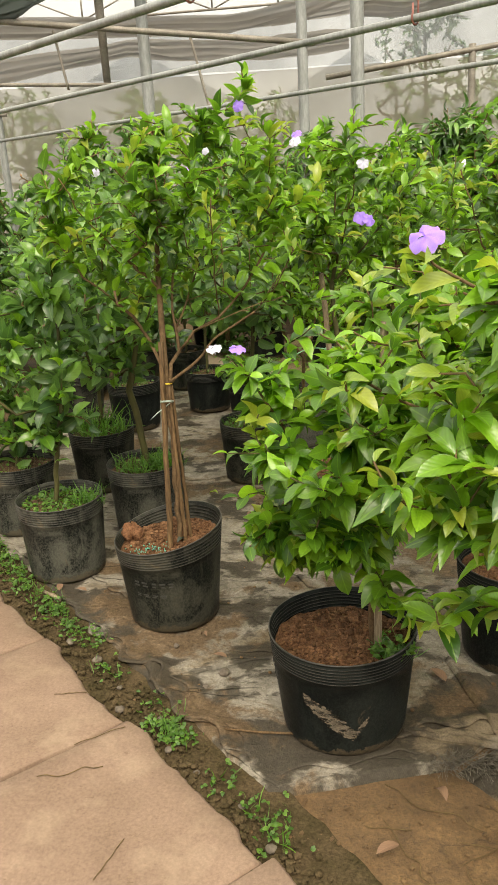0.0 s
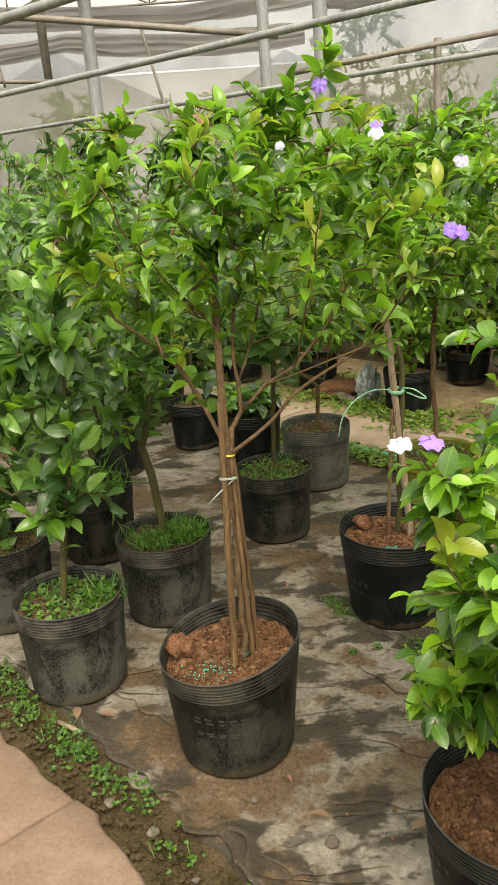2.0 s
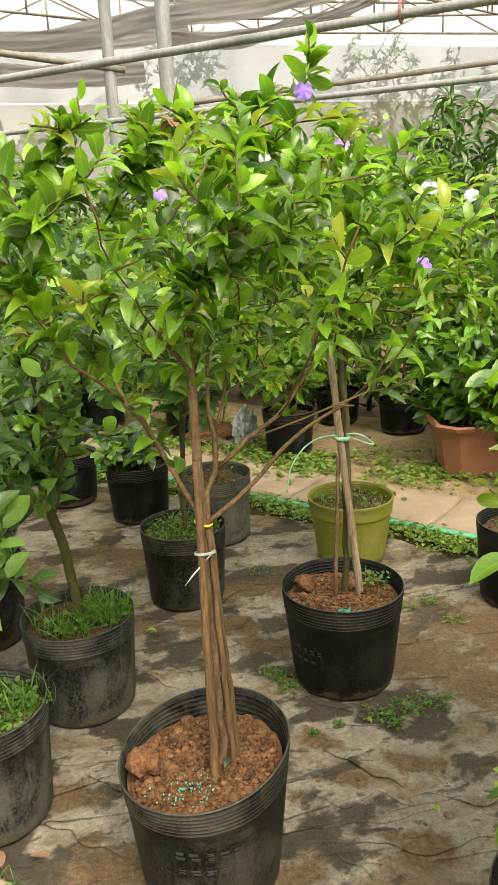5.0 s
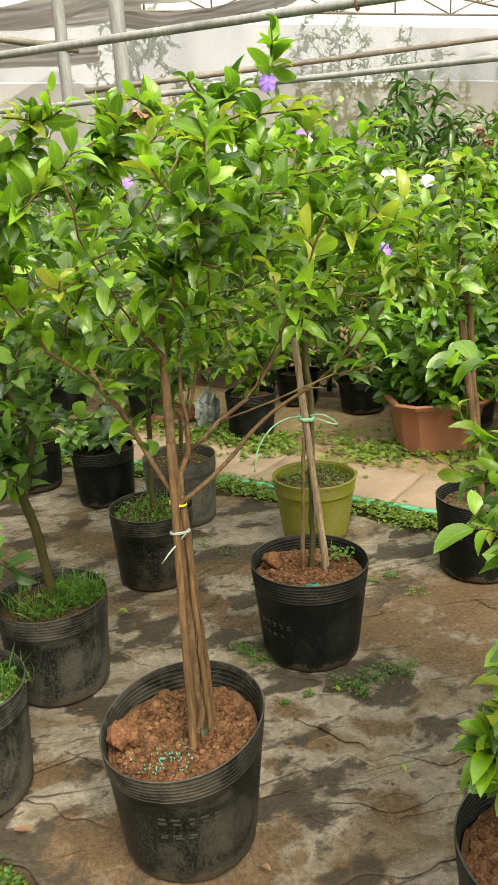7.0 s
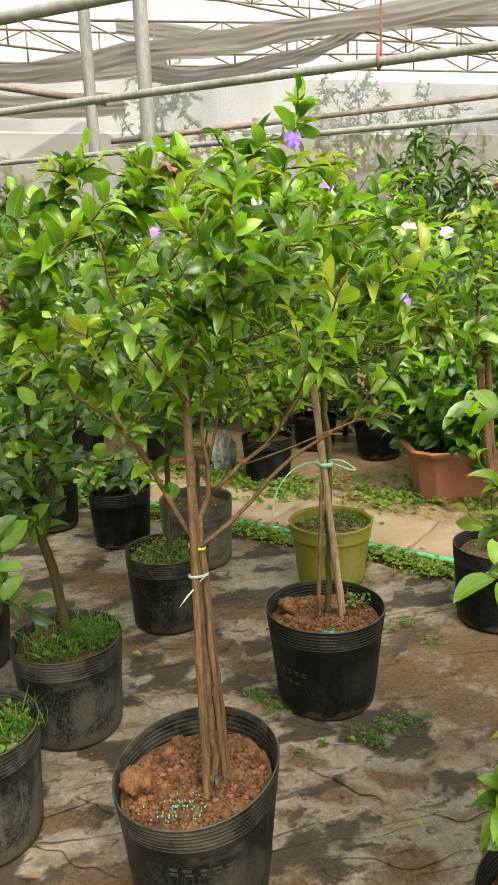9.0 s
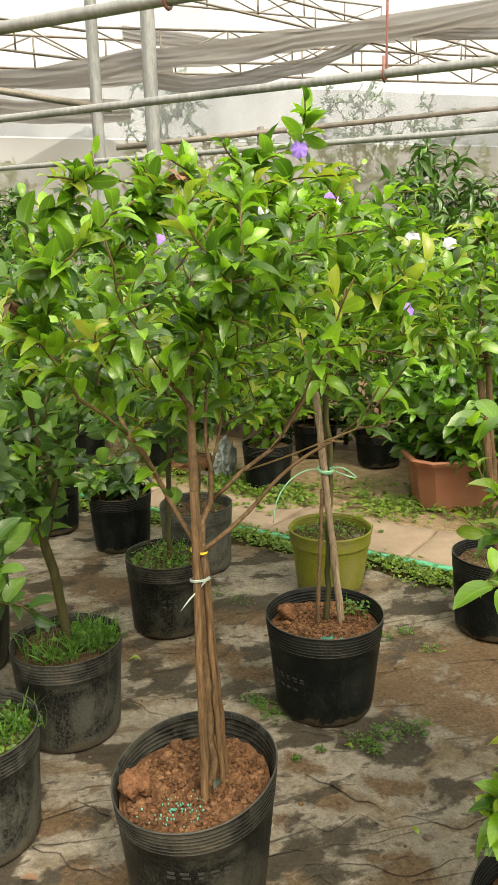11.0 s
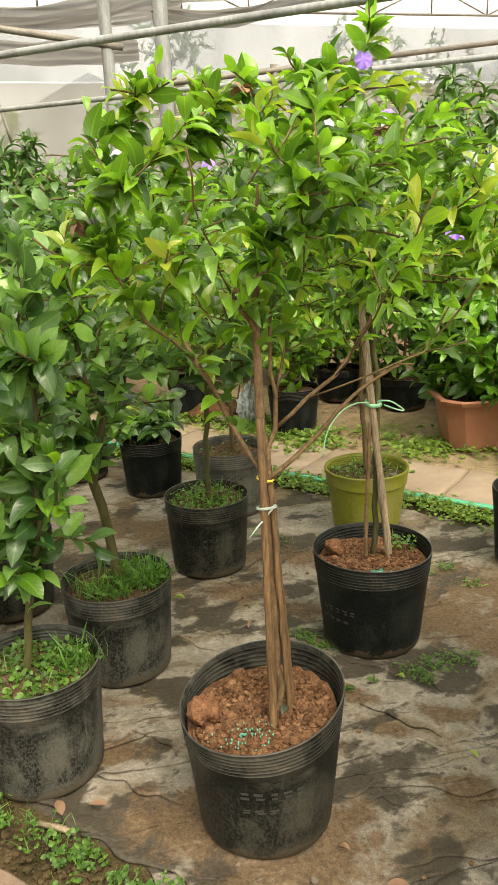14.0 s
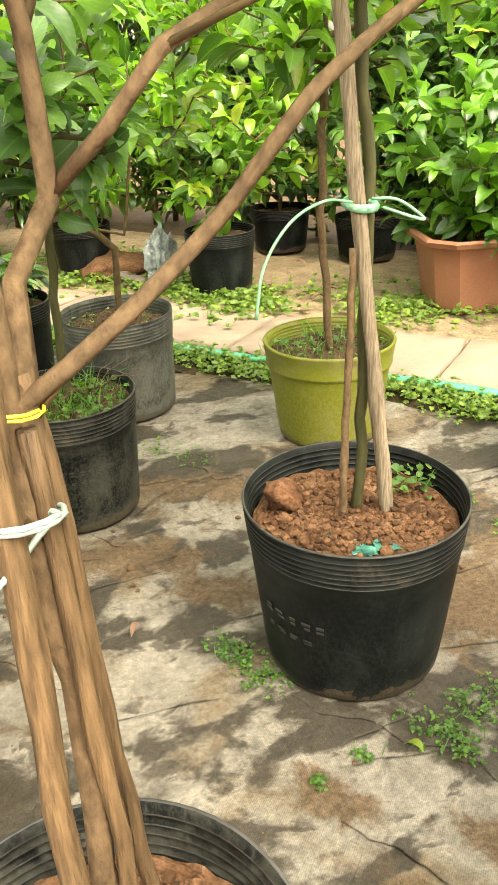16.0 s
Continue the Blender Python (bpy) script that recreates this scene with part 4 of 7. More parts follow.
def hook(at, angle):
    """A red hook of bent flat iron that carries a pipe, with its rod."""
    g = Geo()
    d = Vector((-math.sin(angle), math.cos(angle), 0))
    pts = [Vector(at) + d * (0.019 * math.cos(a)) + Vector((0, 0, 0.019 * math.sin(a))) for a in [math.pi * (0.75 + 1.35 * i / 10) for i in range(11)]]
    g.tube([pts[0] + Vector((0, 0, 0.03))] + pts + [pts[-1] + Vector((0, 0, 0.05)), pts[-1] + Vector((0.0, 0, 1.6))], 0.0036, 7)
    return tagged(g.out("pipe_hook", M_RED), "rusty red iron hook holding a steel pipe", "hook")


hook((0.627, 3.096, 1.675), -0.681)
hook((-0.043, 2.673, 1.709), -0.681)

POSTS = ((0.13, 6.7, 0.040, 4.0), (0.55, 7.0, 0.052, 4.0), (-2.32, 6.7, 0.030, 4.0), (-1.09, 6.75, 0.045, 4.0), (4.9, 7.6, 0.045, 4.0), (-4.6, 7.2, 0.045, 4.0))
for (x, y, r, h) in POSTS:
    pipe("post", (x, y, -0.02), (x, y, h), r, M_STEEL, "upright galvanised steel greenhouse post", category="post")
tagged(Geo().tube([(-1.40, 6.7, 4.0), (-1.40, 6.7, 2.6), (-1.395, 6.7, 1.99)], [0.03, 0.035, 0.028], 10).out("post", M_STEEL_DARK), "hanging dark post stub wrapped in old string", "post", kind="structure")

# cross rails between the posts, with thin hangers
RAIL = "thin stained steel cross rail between greenhouse posts"
pipe("rail", (0.23, 6.68, 2.18), (-4.2, 6.3, 2.72), 0.022, M_STEEL_DARK, RAIL, category="rail")
pipe("rail", (-1.32, 6.68, 2.0), (-4.2, 6.4, 2.16), 0.014, M_STEEL_DARK, RAIL, category="rail")
pipe("rail", (-2.24, 6.68, 1.84), (-4.2, 6.4, 1.92), 0.012, M_STEEL_DARK, RAIL, category="rail")
pipe("rail", (0.30, 7.2, 2.00), (5.4, 8.2, 2.66), 0.022, M_STEEL_DARK, RAIL, category="rail")
for x0, z0, x1, z1 in ((-1.75, 2.40, -1.68, 1.98), (-0.70, 2.28, -0.55, 1.6), (-2.6, 2.5, -2.5, 2.05)):
    pipe("hanger", (x0, 6.6, z0), (x1, 6.6, z1), 0.010, M_STEEL_DARK, "thin rusty hanger rod under a rail", category="rod")
pipe("post", (1.50, 7.45, 1.6), (1.50, 7.45, 2.2), 0.03, M_STEEL_DARK, "short post under a cross rail", category="post")


def truss(a, b, depth, r, cells):
    """A light roof truss: two chords, verticals and diagonals."""
    t = thing("roof_truss", (0, 0, 0), "light steel lattice truss under the film roof", "truss", kind="structure")
    a, b = Vector(a), Vector(b)
    dz = Vector((0, 0, depth))
    Geo().tube([a, b], r, 6).out("chord", M_STEEL_DARK, t)
    Geo().tube([a + dz, b + dz], r, 6).out("chord", M_STEEL_DARK, t)
    for i in range(cells + 1):
        p = a.lerp(b, i / cells)
        Geo().tube([p, p + dz], r * 0.8, 5).out("strut", M_STEEL_DARK, t)
        if i < cells:
            q = a.lerp(b, (i + 1) / cells)
            Geo().tube([p, q + dz] if i % 2 else [p + dz, q], r * 0.7, 5).out("brace", M_STEEL_DARK, t)
    return t


truss((-5.0, 7.6, 3.15), (0.2, 7.9, 2.75), 0.22, 0.010, 9)
truss((0.2, 7.9, 2.75), (5.5, 8.3, 2.95), 0.25, 0.010, 9)
truss((-4.5, 9.4, 3.0), (5.5, 9.9, 3.1), 0.3, 0.012, 14)
truss((0.4, 6.9, 3.02), (5.0, 8.2, 2.70), 0.16, 0.009, 9)
truss((-1.0, 6.8, 2.95), (3.5, 9.6, 3.6), 0.18, 0.009, 8)


def drape(name, pts, width, sag, mat, label, seed, folds=5):
    """A strip of net hung slack along a line, with folds."""
    pts = [Vector(p) for p in pts]
    n, m = 40, 10
    verts = []
    for i in range(n + 1):
        s = i / n * (len(pts) - 1)
        k = min(int(s), len(pts) - 2)
        c = pts[k].lerp(pts[k + 1], s - k)
        for j in range(m + 1):
            q = j / m - 0.5
            w = width * (1 + 0.35 * noise.noise(Vector((i * 0.13, seed, 0))))
            z = c.z + q * w - sag * abs(math.sin(math.pi * s)) + 0.03 * noise.noise(Vector((i * 0.3, j * 0.5, seed)))
            y = c.y + (0.10 if folds > 6 else 0.015) * math.sin(j * folds * 0.4 + noise.noise(Vector((i * 0.2, 0, seed))) * 3) + q * 0.05
            verts.append((c.x, y, z))
    faces = [(i * (m + 1) + j, (i + 1) * (m + 1) + j, (i + 1) * (m + 1) + j + 1, i * (m + 1) + j + 1) for i in range(n) for j in range(m)]
    return tagged(mesh_object(name, verts, faces, mat), label, "shade net", kind="structure")


GREYNET = "slack grey shade net hanging under the film roof"
drape("shade_net", [(-4.5, 7.2, 2.75), (-0.5, 7.2, 2.45), (0.5, 7.2, 2.62), (1.7, 7.2, 2.80), (3.6, 7.2, 3.15)], 0.17, 0.03, M_SHADE, GREYNET, 3)
drape("shade_net", [(0.55, 7.4, 2.52), (1.6, 7.4, 2.60), (2.5, 7.4, 2.95), (5.2, 7.4, 3.15)], 0.13, 0.05, M_SHADE, GREYNET, 5)
drape("shade_net", [(-4.5, 8.6, 2.95), (-1.0, 8.6, 2.72), (1.0, 8.6, 2.85)], 0.13, 0.06, M_SHADE, GREYNET, 8)
drape("shade_net", [(-4.5, 7.9, 2.30), (-1.5, 7.9, 2.45), (0.5, 7.9, 2.38)], 0.18, 0.05, M_SHADE, GREYNET, 17)
drape("shade_net", [(0.6, 9.0, 3.25), (2.8, 9.0, 3.28), (6.0, 9.0, 3.9)], 0.16, 0.08, M_SHADE, GREYNET, 11)
drape("shade_net", [(-4.2, 6.5, 2.17), (-2.2, 6.5, 2.58), (-1.3, 6.5, 2.84), (-0.3, 6.5, 3.14), (0.1, 6.5, 3.42)], 0.24, 0.02, M_SHADE_DARK, "bundled dark green shade net slung along the roof", 14, 9)


def film_sheet(name, a, b, z0, z1, mat, label, seed, amp=0.06):
    """An upright sheet of film with soft folds."""
    a, b = Vector(a), Vector(b)
    n, m = 70, 14
    out = (b - a).cross(Vector((0, 0, 1))).normalized()
    verts = []
    for i in range(n + 1):
        for j in range(m + 1):
            p = a.lerp(b, i / n) + Vector((0, 0, z0 + (z1 - z0) * j / m))
            p += out * amp * (noise.noise(Vector((i * 0.22, j * 0.16, seed))) + 0.5 * noise.noise(Vector((i * 0.7 + j * 0.35, j * 0.3, seed))))
            verts.append(p)
    faces = [(i * (m + 1) + j, (i + 1) * (m + 1) + j, (i + 1) * (m + 1) + j + 1, i * (m + 1) + j + 1) for i in range(n) for j in range(m)]
    return tagged(mesh_object(name, verts, faces, mat), label, "greenhouse wall", kind="structure")


NETL, FILML = "brownish insect net along the foot of the greenhouse wall", "hazy white greenhouse film wall with soft folds"
film_sheet("wall_north", (-9, 10.0, 0), (9.5, 10.9, 0), -0.02, 2.50, M_NET_WALL, NETL, 1)
film_sheet("wall_north_film", (-9, 10.03, 0), (9.5, 10.93, 0), 2.50, 4.6, M_FILM_WALL, FILML, 2)
film_sheet("wall_north_haze", (-9, 9.9, 0), (9.5, 10.8, 0), 2.505, 3.10, M_HAZE, "beige hazy film strip above the insect net", 6)
# Unseen side walls; nets added at their foot hold back low light.
SIDES = (("unseen_wall_east", (9.5, 10.9, 0), (9.5, -6, 0)), ("unseen_wall_west", (-9, -6, 0), (-9, 10.0, 0)), ("unseen_wall_south", (9.5, -6, 0), (-9, -6, 0)))
for k, (name, a, b) in enumerate(SIDES):
    film_sheet(name, a, b, -0.02, 2.50, M_NET_WALL, NETL, 13 + k)
    film_sheet(name + "_film", a, b, 2.50, 4.6, M_FILM, FILML, 3 + k)
# pitched film roof in three spans
rv, rf = [], []
for k, y in enumerate((-6.1, -3.2, -0.3, 2.6, 5.4, 8.2, 11.0)):
    for x in (-9.1, -4, 0.5, 5, 9.6):
        rv.append((x, y, 5.6 if k % 2 else 4.6))
rf = [(k * 5 + i, k * 5 + i + 1, (k + 1) * 5 + i + 1, (k + 1) * 5 + i) for k in range(6) for i in range(4)]
tagged(mesh_object("ceiling", rv, rf, M_FILM, None, False), "pitched clear film roof of the greenhouse", "roof", kind="structure")
# ridges of the next greenhouses, seen dimly through the film
for k, (x, y, w, h) in enumerate(((-3.6, 17.0, 4.4, 3.9), (0.8, 17.5, 4.2, 3.7), (5.4, 17.0, 4.6, 3.9), (10.0, 17.4, 4.4, 4.0), (-8.2, 17.3, 4.4, 3.9))):
    v = [(x - w / 2, y, 0), (x + w / 2, y, 0), (x + w / 2, y, h - 1.1), (x, y, h), (x - w / 2, y, h - 1.1)]
    v += [(p[0], y + 8, p[2]) for p in v]
    tagged(mesh_object("greenhouse", v, [(0, 1, 2, 3, 4), (2, 7, 8, 3), (3, 8, 9, 4), (1, 6, 7, 2), (0, 4, 9, 5)], M_FAR, None, False), "neighbouring film greenhouse with a pitched roof", "greenhouse")


# ---------------------------------------------------------------- pots
POT_OF, SOIL_OF = {}, {}


def pot_profile(d, h, taper, rings=True, lip=0.0025):
    """Outline of a moulded pot, and which of its bands are the worn tops of the rim's ridges."""
    r1, r0, t = d / 2, d / 2 * taper, 0.0035
    prof = [(0.001, 0.006), (r0 * 0.9, 0.004), (r0 * 0.96, 0.0), (r0, 0.008)]
    prof += [(r0 + (r1 - r0) * s, h * s) for s in (0.1, 0.3, 0.5, 0.7)]
    worn = []
    if rings:
        for k in range(6):
            z = h * (0.79 + 0.031 * k)
            r = r0 + (r1 - r0) * z / h
            prof += [(r, z), (r + 0.0014, z + h * 0.005), (r + 0.0014, z + h * 0.010), (r, z + h * 0.015)]
            worn.append(len(prof) - 3)
    prof += [(r1 - 0.001, h * 0.985), (r1 + lip * 0.4, h * 0.992), (r1, h), (r1 - t * 0.7, h * 0.998)]
    worn += [len(prof) - 3, len(prof) - 2]
    for k in range(6):
        z = h * (0.97 - 0.033 * k)
        r = r0 + (r1 - r0) * z / h - t * 0.8
        prof += [(r, z), (r - 0.0017, z - h * 0.005), (r - 0.0019, z - h * 0.010), (r - 0.0006, z - h * 0.016)]
        worn.append(len(prof) - 3)
    prof += [(r0 + (r1 - r0) * 0.5 - t, h * 0.5), (r0 - t, 0.01), (0.001, 0.012)]
    return prof, worn


def make_pot(parent, d, h, taper=0.84, mat=None, seed=0, name="pot", squash=0.012, rings=True, label="", tilt=(0, 0)):
    off = seed * 7.3

    def wob(a, z):
        return squash * (0.4 + z / h) * (math.cos(2 * a + off) * 0.6 + noise.noise(Vector((math.cos(a), math.sin(a), off + z * 3))) * 0.8)
    prof, worn = pot_profile(d, h, taper, rings)
    g, sides = Geo().lathe(prof, 56, wob), 56
    # a soft pot's rim may stand higher on one side
    g.v = [(x, y, z + (z / h) ** 2 * (tilt[0] * x + tilt[1] * y)) for x, y, z in g.v]
    black = rings and mat in (None, M_POT, M_POT_DUSTY, M_POT_GREYED, M_POT_FADED)
    slots = [1 if black and f // sides in worn else 0 for f in range(len(g.f))]
    POT_OF[parent.name] = mesh_object(name, g.v, g.f, [mat or M_POT, M_RIDGE], parent, True, label, None, slots)
    return POT_OF[parent.name]


def make_soil(parent, d, level, seed, mat=None, clods=40, big=2, tilt=(0, 0)):
    """Crumbly soil: a heaped disc with clods half sunk in it."""
    rng = random.Random(seed)
    g = Geo()
    r = d / 2 - 0.008
    rings_, sides = 34, 96
    off = Vector((seed * 3.1, 0, 0))

    def zz(x, y):
        q = Vector((x, y, 0))
        return level + 0.014 * noise.noise(q * 9 + off) + 0.006 * noise.noise(q * 34 + off) + 0.009 * abs(noise.noise(q * 110 + off)) + 0.004 * (1 - (x * x + y * y) / (r * r)) + 0.6 * (tilt[0] * x + tilt[1] * y)
    verts = [(0, 0, zz(0, 0))]
    for i in range(1, rings_ + 1):
        for j in range(sides):
            a = 2 * math.pi * j / sides
            x, y = r * i / rings_ * math.cos(a), r * i / rings_ * math.sin(a)
            verts.append((x, y, zz(x, y)))
    faces = [(0, 1 + j, 1 + (j + 1) % sides) for j in range(sides)]
    for i in range(rings_ - 1):
        o = 1 + i * sides
        faces += [(o + j, o + sides + j, o + sides + (j + 1) % sides, o + (j + 1) % sides) for j in range(sides)]
    g.add(verts, faces)
    for k in range(clods):
        s = (0.0016 + 0.0058 * rng.random() ** 2.6) if k >= big else rng.uniform(0.007, 0.0125)
        a, q = rng.uniform(0, 6.28), r * math.sqrt(rng.random()) * 0.9
        x, y = q * math.cos(a), q * math.sin(a)
        vs, fs = lump(rng, s, 0.8, 2 if s > 0.009 else 1)
        g.add([v + Vector((x, y, zz(x, y) + s * 0.25)) for v in vs], fs)
    SOIL_OF[parent.name] = g.out("soil", mat or M_SOIL, parent, False)
    return SOIL_OF[parent.name]


def make_weeds(parent, d, level, seed, n=160, height=0.07, grass=0.6, cover=0.85, side=(0, 0), name="undergrowth", mats=None):
    """Grass blades and small weed leaves over a pot's soil."""
    rng = random.Random(seed)
    lv = []
    for _ in range(int(n * (1 + 0.9 * (1 - grass)))):
        a, q = rng.uniform(0, 6.28), d / 2 * cover * math.sqrt(rng.random())
        at = Vector((q * math.cos(a) + side[0], q * math.sin(a) + side[1], level))
        if rng.random() < grass:
            w = Vector((rng.gauss(0, 0.45), rng.gauss(0, 0.45), 1))
            lv.append((leaf_pose(at, w, height * rng.uniform(0.6, 1.5), rng, 0.2, 60), "grass", rng.randrange(3), 0))
        else:
            at.z += rng.uniform(0.0, 0.6) * height
            w = Vector((rng.gauss(0, 1), rng.gauss(0, 1), rng.uniform(0.0, 0.7)))
            lv.append((leaf_pose(at, w, rng.uniform(0.009, 0.020), rng, 0.9), "round", rng.randrange(2), 1))
    return foliage(name, lv, mats or [M_GRASS, M_WEED], parent, kind="stuff")


def stake(parent, a, b, r, mat, seed, name="stake", label=""):
    """A split bamboo or wooden stake with nodes and an uneven section."""
    rng = random.Random(seed)
    k = 14
    pts, rad = [], []
    for i in range(k + 1):
        p = Vector(a).lerp(Vector(b), i / k) + Vector((rng.gauss(0, 0.0008), rng.gauss(0, 0.0008), 0))
        pts.append(p)
        rad.append(r * (1.0 - 0.12 * i / k) * (1.14 if i in (4, 9) else 1.0) * rng.uniform(0.97, 1.03))
    return Geo().tube(pts, rad, 9, wobble=0.07, rng=rng).out(name, mat, parent, label=label)


def tie(parent, c, r, mat, seed, name="tie", tails=2, width=0.004, tail=0.05, tilt=0.2, label=""):
    """A plastic tie wound round the stem, with loose tails."""
    rng = random.Random(seed)
    g = Geo()
    pts = []
    for i in range(25):
        a = i / 24 * 2 * math.pi * 1.9
        pts.append(Vector(c) + Vector((r * math.cos(a), r * math.sin(a), tilt * r * math.sin(a + seed) + 0.004 * i / 24)))
    g.tube(pts, width * 0.5, 6)
    for k in range(tails):
        a = rng.uniform(0, 6.28)
        p = pts[0 if k else -1]
        q = [p]
        d = Vector((math.cos(a), math.sin(a), 0.1)) * tail / 5
        for i in range(5):
            d = d + Vector((rng.gauss(0, 0.003), rng.gauss(0, 0.003), -0.003))
            q.append(q[-1] + d)
        g.tube(q, [width * 0.5] * 5 + [width * 0.2], 6)
    return g.out(name, mat, parent, label=label)


PETAL_MESH = {}


def flower(parent, at, way, size, violet, seed):
    """A five-lobed flower: a short tube with five wavy, overlapping petals."""
    mat = M_PURPLE if violet else M_WHITE
    tube = Geo().tube([(0, 0, -0.5 * size), (0, 0, -0.2 * size), (0, 0, -0.01 * size)], [size * 0.035, size * 0.04, size * 0.06], 7)
    ob = tube.out("flower", mat, parent, label="violet five-lobed flower" if violet else "white five-lobed flower")
    ob.matrix_basis = Matrix.Translation(at) @ Vector(way).to_track_quat("Z", "Y").to_matrix().to_4x4()
    for k in range(5):
        key = (violet, (k + seed) % 3)
        if key not in PETAL_MESH:
            nr, na, v = 5, 8, []
            for i in range(nr + 1):
                s = i / nr
                for j in range(na + 1):
                    q = j / na - 0.5
                    a = q * 1.75 * (0.8 + 0.2 * s)
                    rr = 0.5 * (0.06 + 0.94 * s * (1 - 0.24 * (2 * q) ** 2))
                    z = 0.06 * s - 0.20 * s * s + 0.075 * math.sin(j * 1.3 + key[1] * 2.3) * s * s + 0.05 * q
                    v.append((rr * math.cos(a), rr * math.sin(a), z))
            f = [(i * (na + 1) + j, i * (na + 1) + j + 1, (i + 1) * (na + 1) + j + 1, (i + 1) * (na + 1) + j) for i in range(nr) for j in range(na)]
            petal = mesh_object("petal", v, f, mat, ob)
            PETAL_MESH[key] = petal.data
        else:
            petal = new("petal", PETAL_MESH[key])
            petal.parent = ob
        petal.matrix_basis = Matrix.Rotation(2 * math.pi * k / 5 + seed, 4, "Z") @ Matrix.Scale(size, 4)
    return ob


def dead_flower(parent, at, seed):
    rng = random.Random(seed)
    lv = [(leaf_pose(Vector(at), Vector((rng.gauss(0, 1), rng.gauss(0, 1), rng.gauss(-0.2, 0.6))), 0.022, rng), "round", k, 0) for k in range(9)]
    return foliage("flower", lv, [M_DRY], parent, "withered brown flower")


def lettering(parent, d, h, taper, turn, z, seed, n=4, size=0.024, gap=0.026):
    """Worn raised marks on the pot's wall, as plain bars."""
    r_ = random.Random(seed)
    for row, count in ((0, n), (1, n - 1)):
        for k in range(count):
            zz = z - row * size * 1.25
            sc = 1.0 if row == 0 else 0.6
            for up in (0.0, 0.36 * size * sc):
                a = turn + (k * gap + r_.uniform(-0.1, 0.1) * size) / (d / 2)
                r = d / 2 * (taper + (1 - taper) * (zz + up) / h) + 0.0012
                m = Matrix.Rotation(a, 4, "Z") @ Matrix.Translation((r, 0, zz + up))
                Geo().box((0, 0, 0), (0.0014, r_.uniform(0.35, 0.6) * size, r_.uniform(0.13, 0.19) * size * sc), m).out("raised_bar", M_EMBOSS, POT_OF[parent.name], False)


def grown(parent, seed, trunk, crown, size, ntips, shape="oval", leaf=0.075, per_tip=7, thick=0.011, mats=None, limbs=(), bark=None, twig=None, young=0.2,
          run=0.10, hollow=0.35, low=-1.0, spread=60, droop=0.08, singles=0, single_mats=None, joint=0.55, extra_tips=(), up=0.75, extra_crowns=(), flat=0.65):
    """A plant's wood and leaves under its pot's thing: trunk and limbs are given, twigs grow to tips spread through the crown."""
    p = Plant(seed)
    top = p.limb(trunk)
    first = int(top * joint)
    for at, pts in limbs:
        p.limb(pts, par=int(top * at))
    tips = crown_points(p.rng, ntips, crown, size, hollow, low)
    for c, s, k in extra_crowns:
        tips += crown_points(p.rng, k, c, s, hollow, low)
    p.grow(list(tips) + [Vector(t) for t in extra_tips], first=first)
    g1, g2 = p.wood(thick)
    g1.out("trunk", bark or M_BARK, parent)
    if g2.v:
        g2.out("branchwork", twig or M_TWIG, parent)["kind"] = "stuff"
    lv = leaves_on(p, shape, leaf, per_tip, run, spread, droop, young, up, flat=flat)
    mats = mats or [M_LEAF, M_YOUNG]
    if singles:
        lv.sort(key=lambda q: (q[0].translation - Vector((-0.3, -1.2, 1.15))).length)
        for m, sh, i, slot in lv[:singles]:
            single_leaf(m, sh, i, single_mats[slot], parent)
        lv = lv[singles:]
    if lv:
        foliage("foliage", lv, mats, parent, kind="stuff")
    return p


# ---------------------------------------------------------------- potted shrubs on the cloth
def potted(name, x, y, d, h, label, drop=0.045, pot_mat=None, taper=0.86, seed=1, soil_mat=None, clods=60, big=3, group="", squash=0.012, pot_label="", rings=True, tilt=(0, 0)):
    t = thing(name, (x, y, 0.004), label, "potted plant", group)
    make_pot(t, d, h, taper, pot_mat, seed, squash=squash, label=pot_label, rings=rings, tilt=tilt)
    make_soil(t, d * (taper + (1 - taper) * 0.8), h - drop, seed, soil_mat, clods, big, tilt)
    return t


ROWGROUP = "potted shrubs on the ground cloth"
BACKGROUP = "potted trees behind the far path"

# the flowering shrub tied to bamboo stakes
shrub = potted("potted_shrub", -0.135, 2.185, 0.312, 0.272, "flowering shrub tied to bamboo stakes in a scuffed black pot", 0.046, seed=2, clods=1900, big=14, taper=0.82, pot_mat=M_POT_DUSTY, squash=0.02, group=ROWGROUP, tilt=(0.17, 0.06))
for ob in (POT_OF[shrub.name], SOIL_OF[shrub.name]):
    ob.location = (-0.002, 0.018, 0)
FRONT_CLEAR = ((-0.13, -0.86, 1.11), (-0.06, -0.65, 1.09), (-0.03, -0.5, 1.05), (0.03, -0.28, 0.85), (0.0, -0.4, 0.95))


p = Plant(11)
top = p.limb([(0.034, 0.006, 0.20), (0.032, 0.026, 0.45), (0.027, 0.034, 0.63), (0.026, 0.044, 0.72), (0.027, 0.055, 0.94), (0.033, 0.056, 1.07), (0.04, 0.06, 1.18)])
base = int(top * 0.52)


def near_node(plant, q):
    return int(((plant.arr - np.array(q)) ** 2).sum(1).argmin())


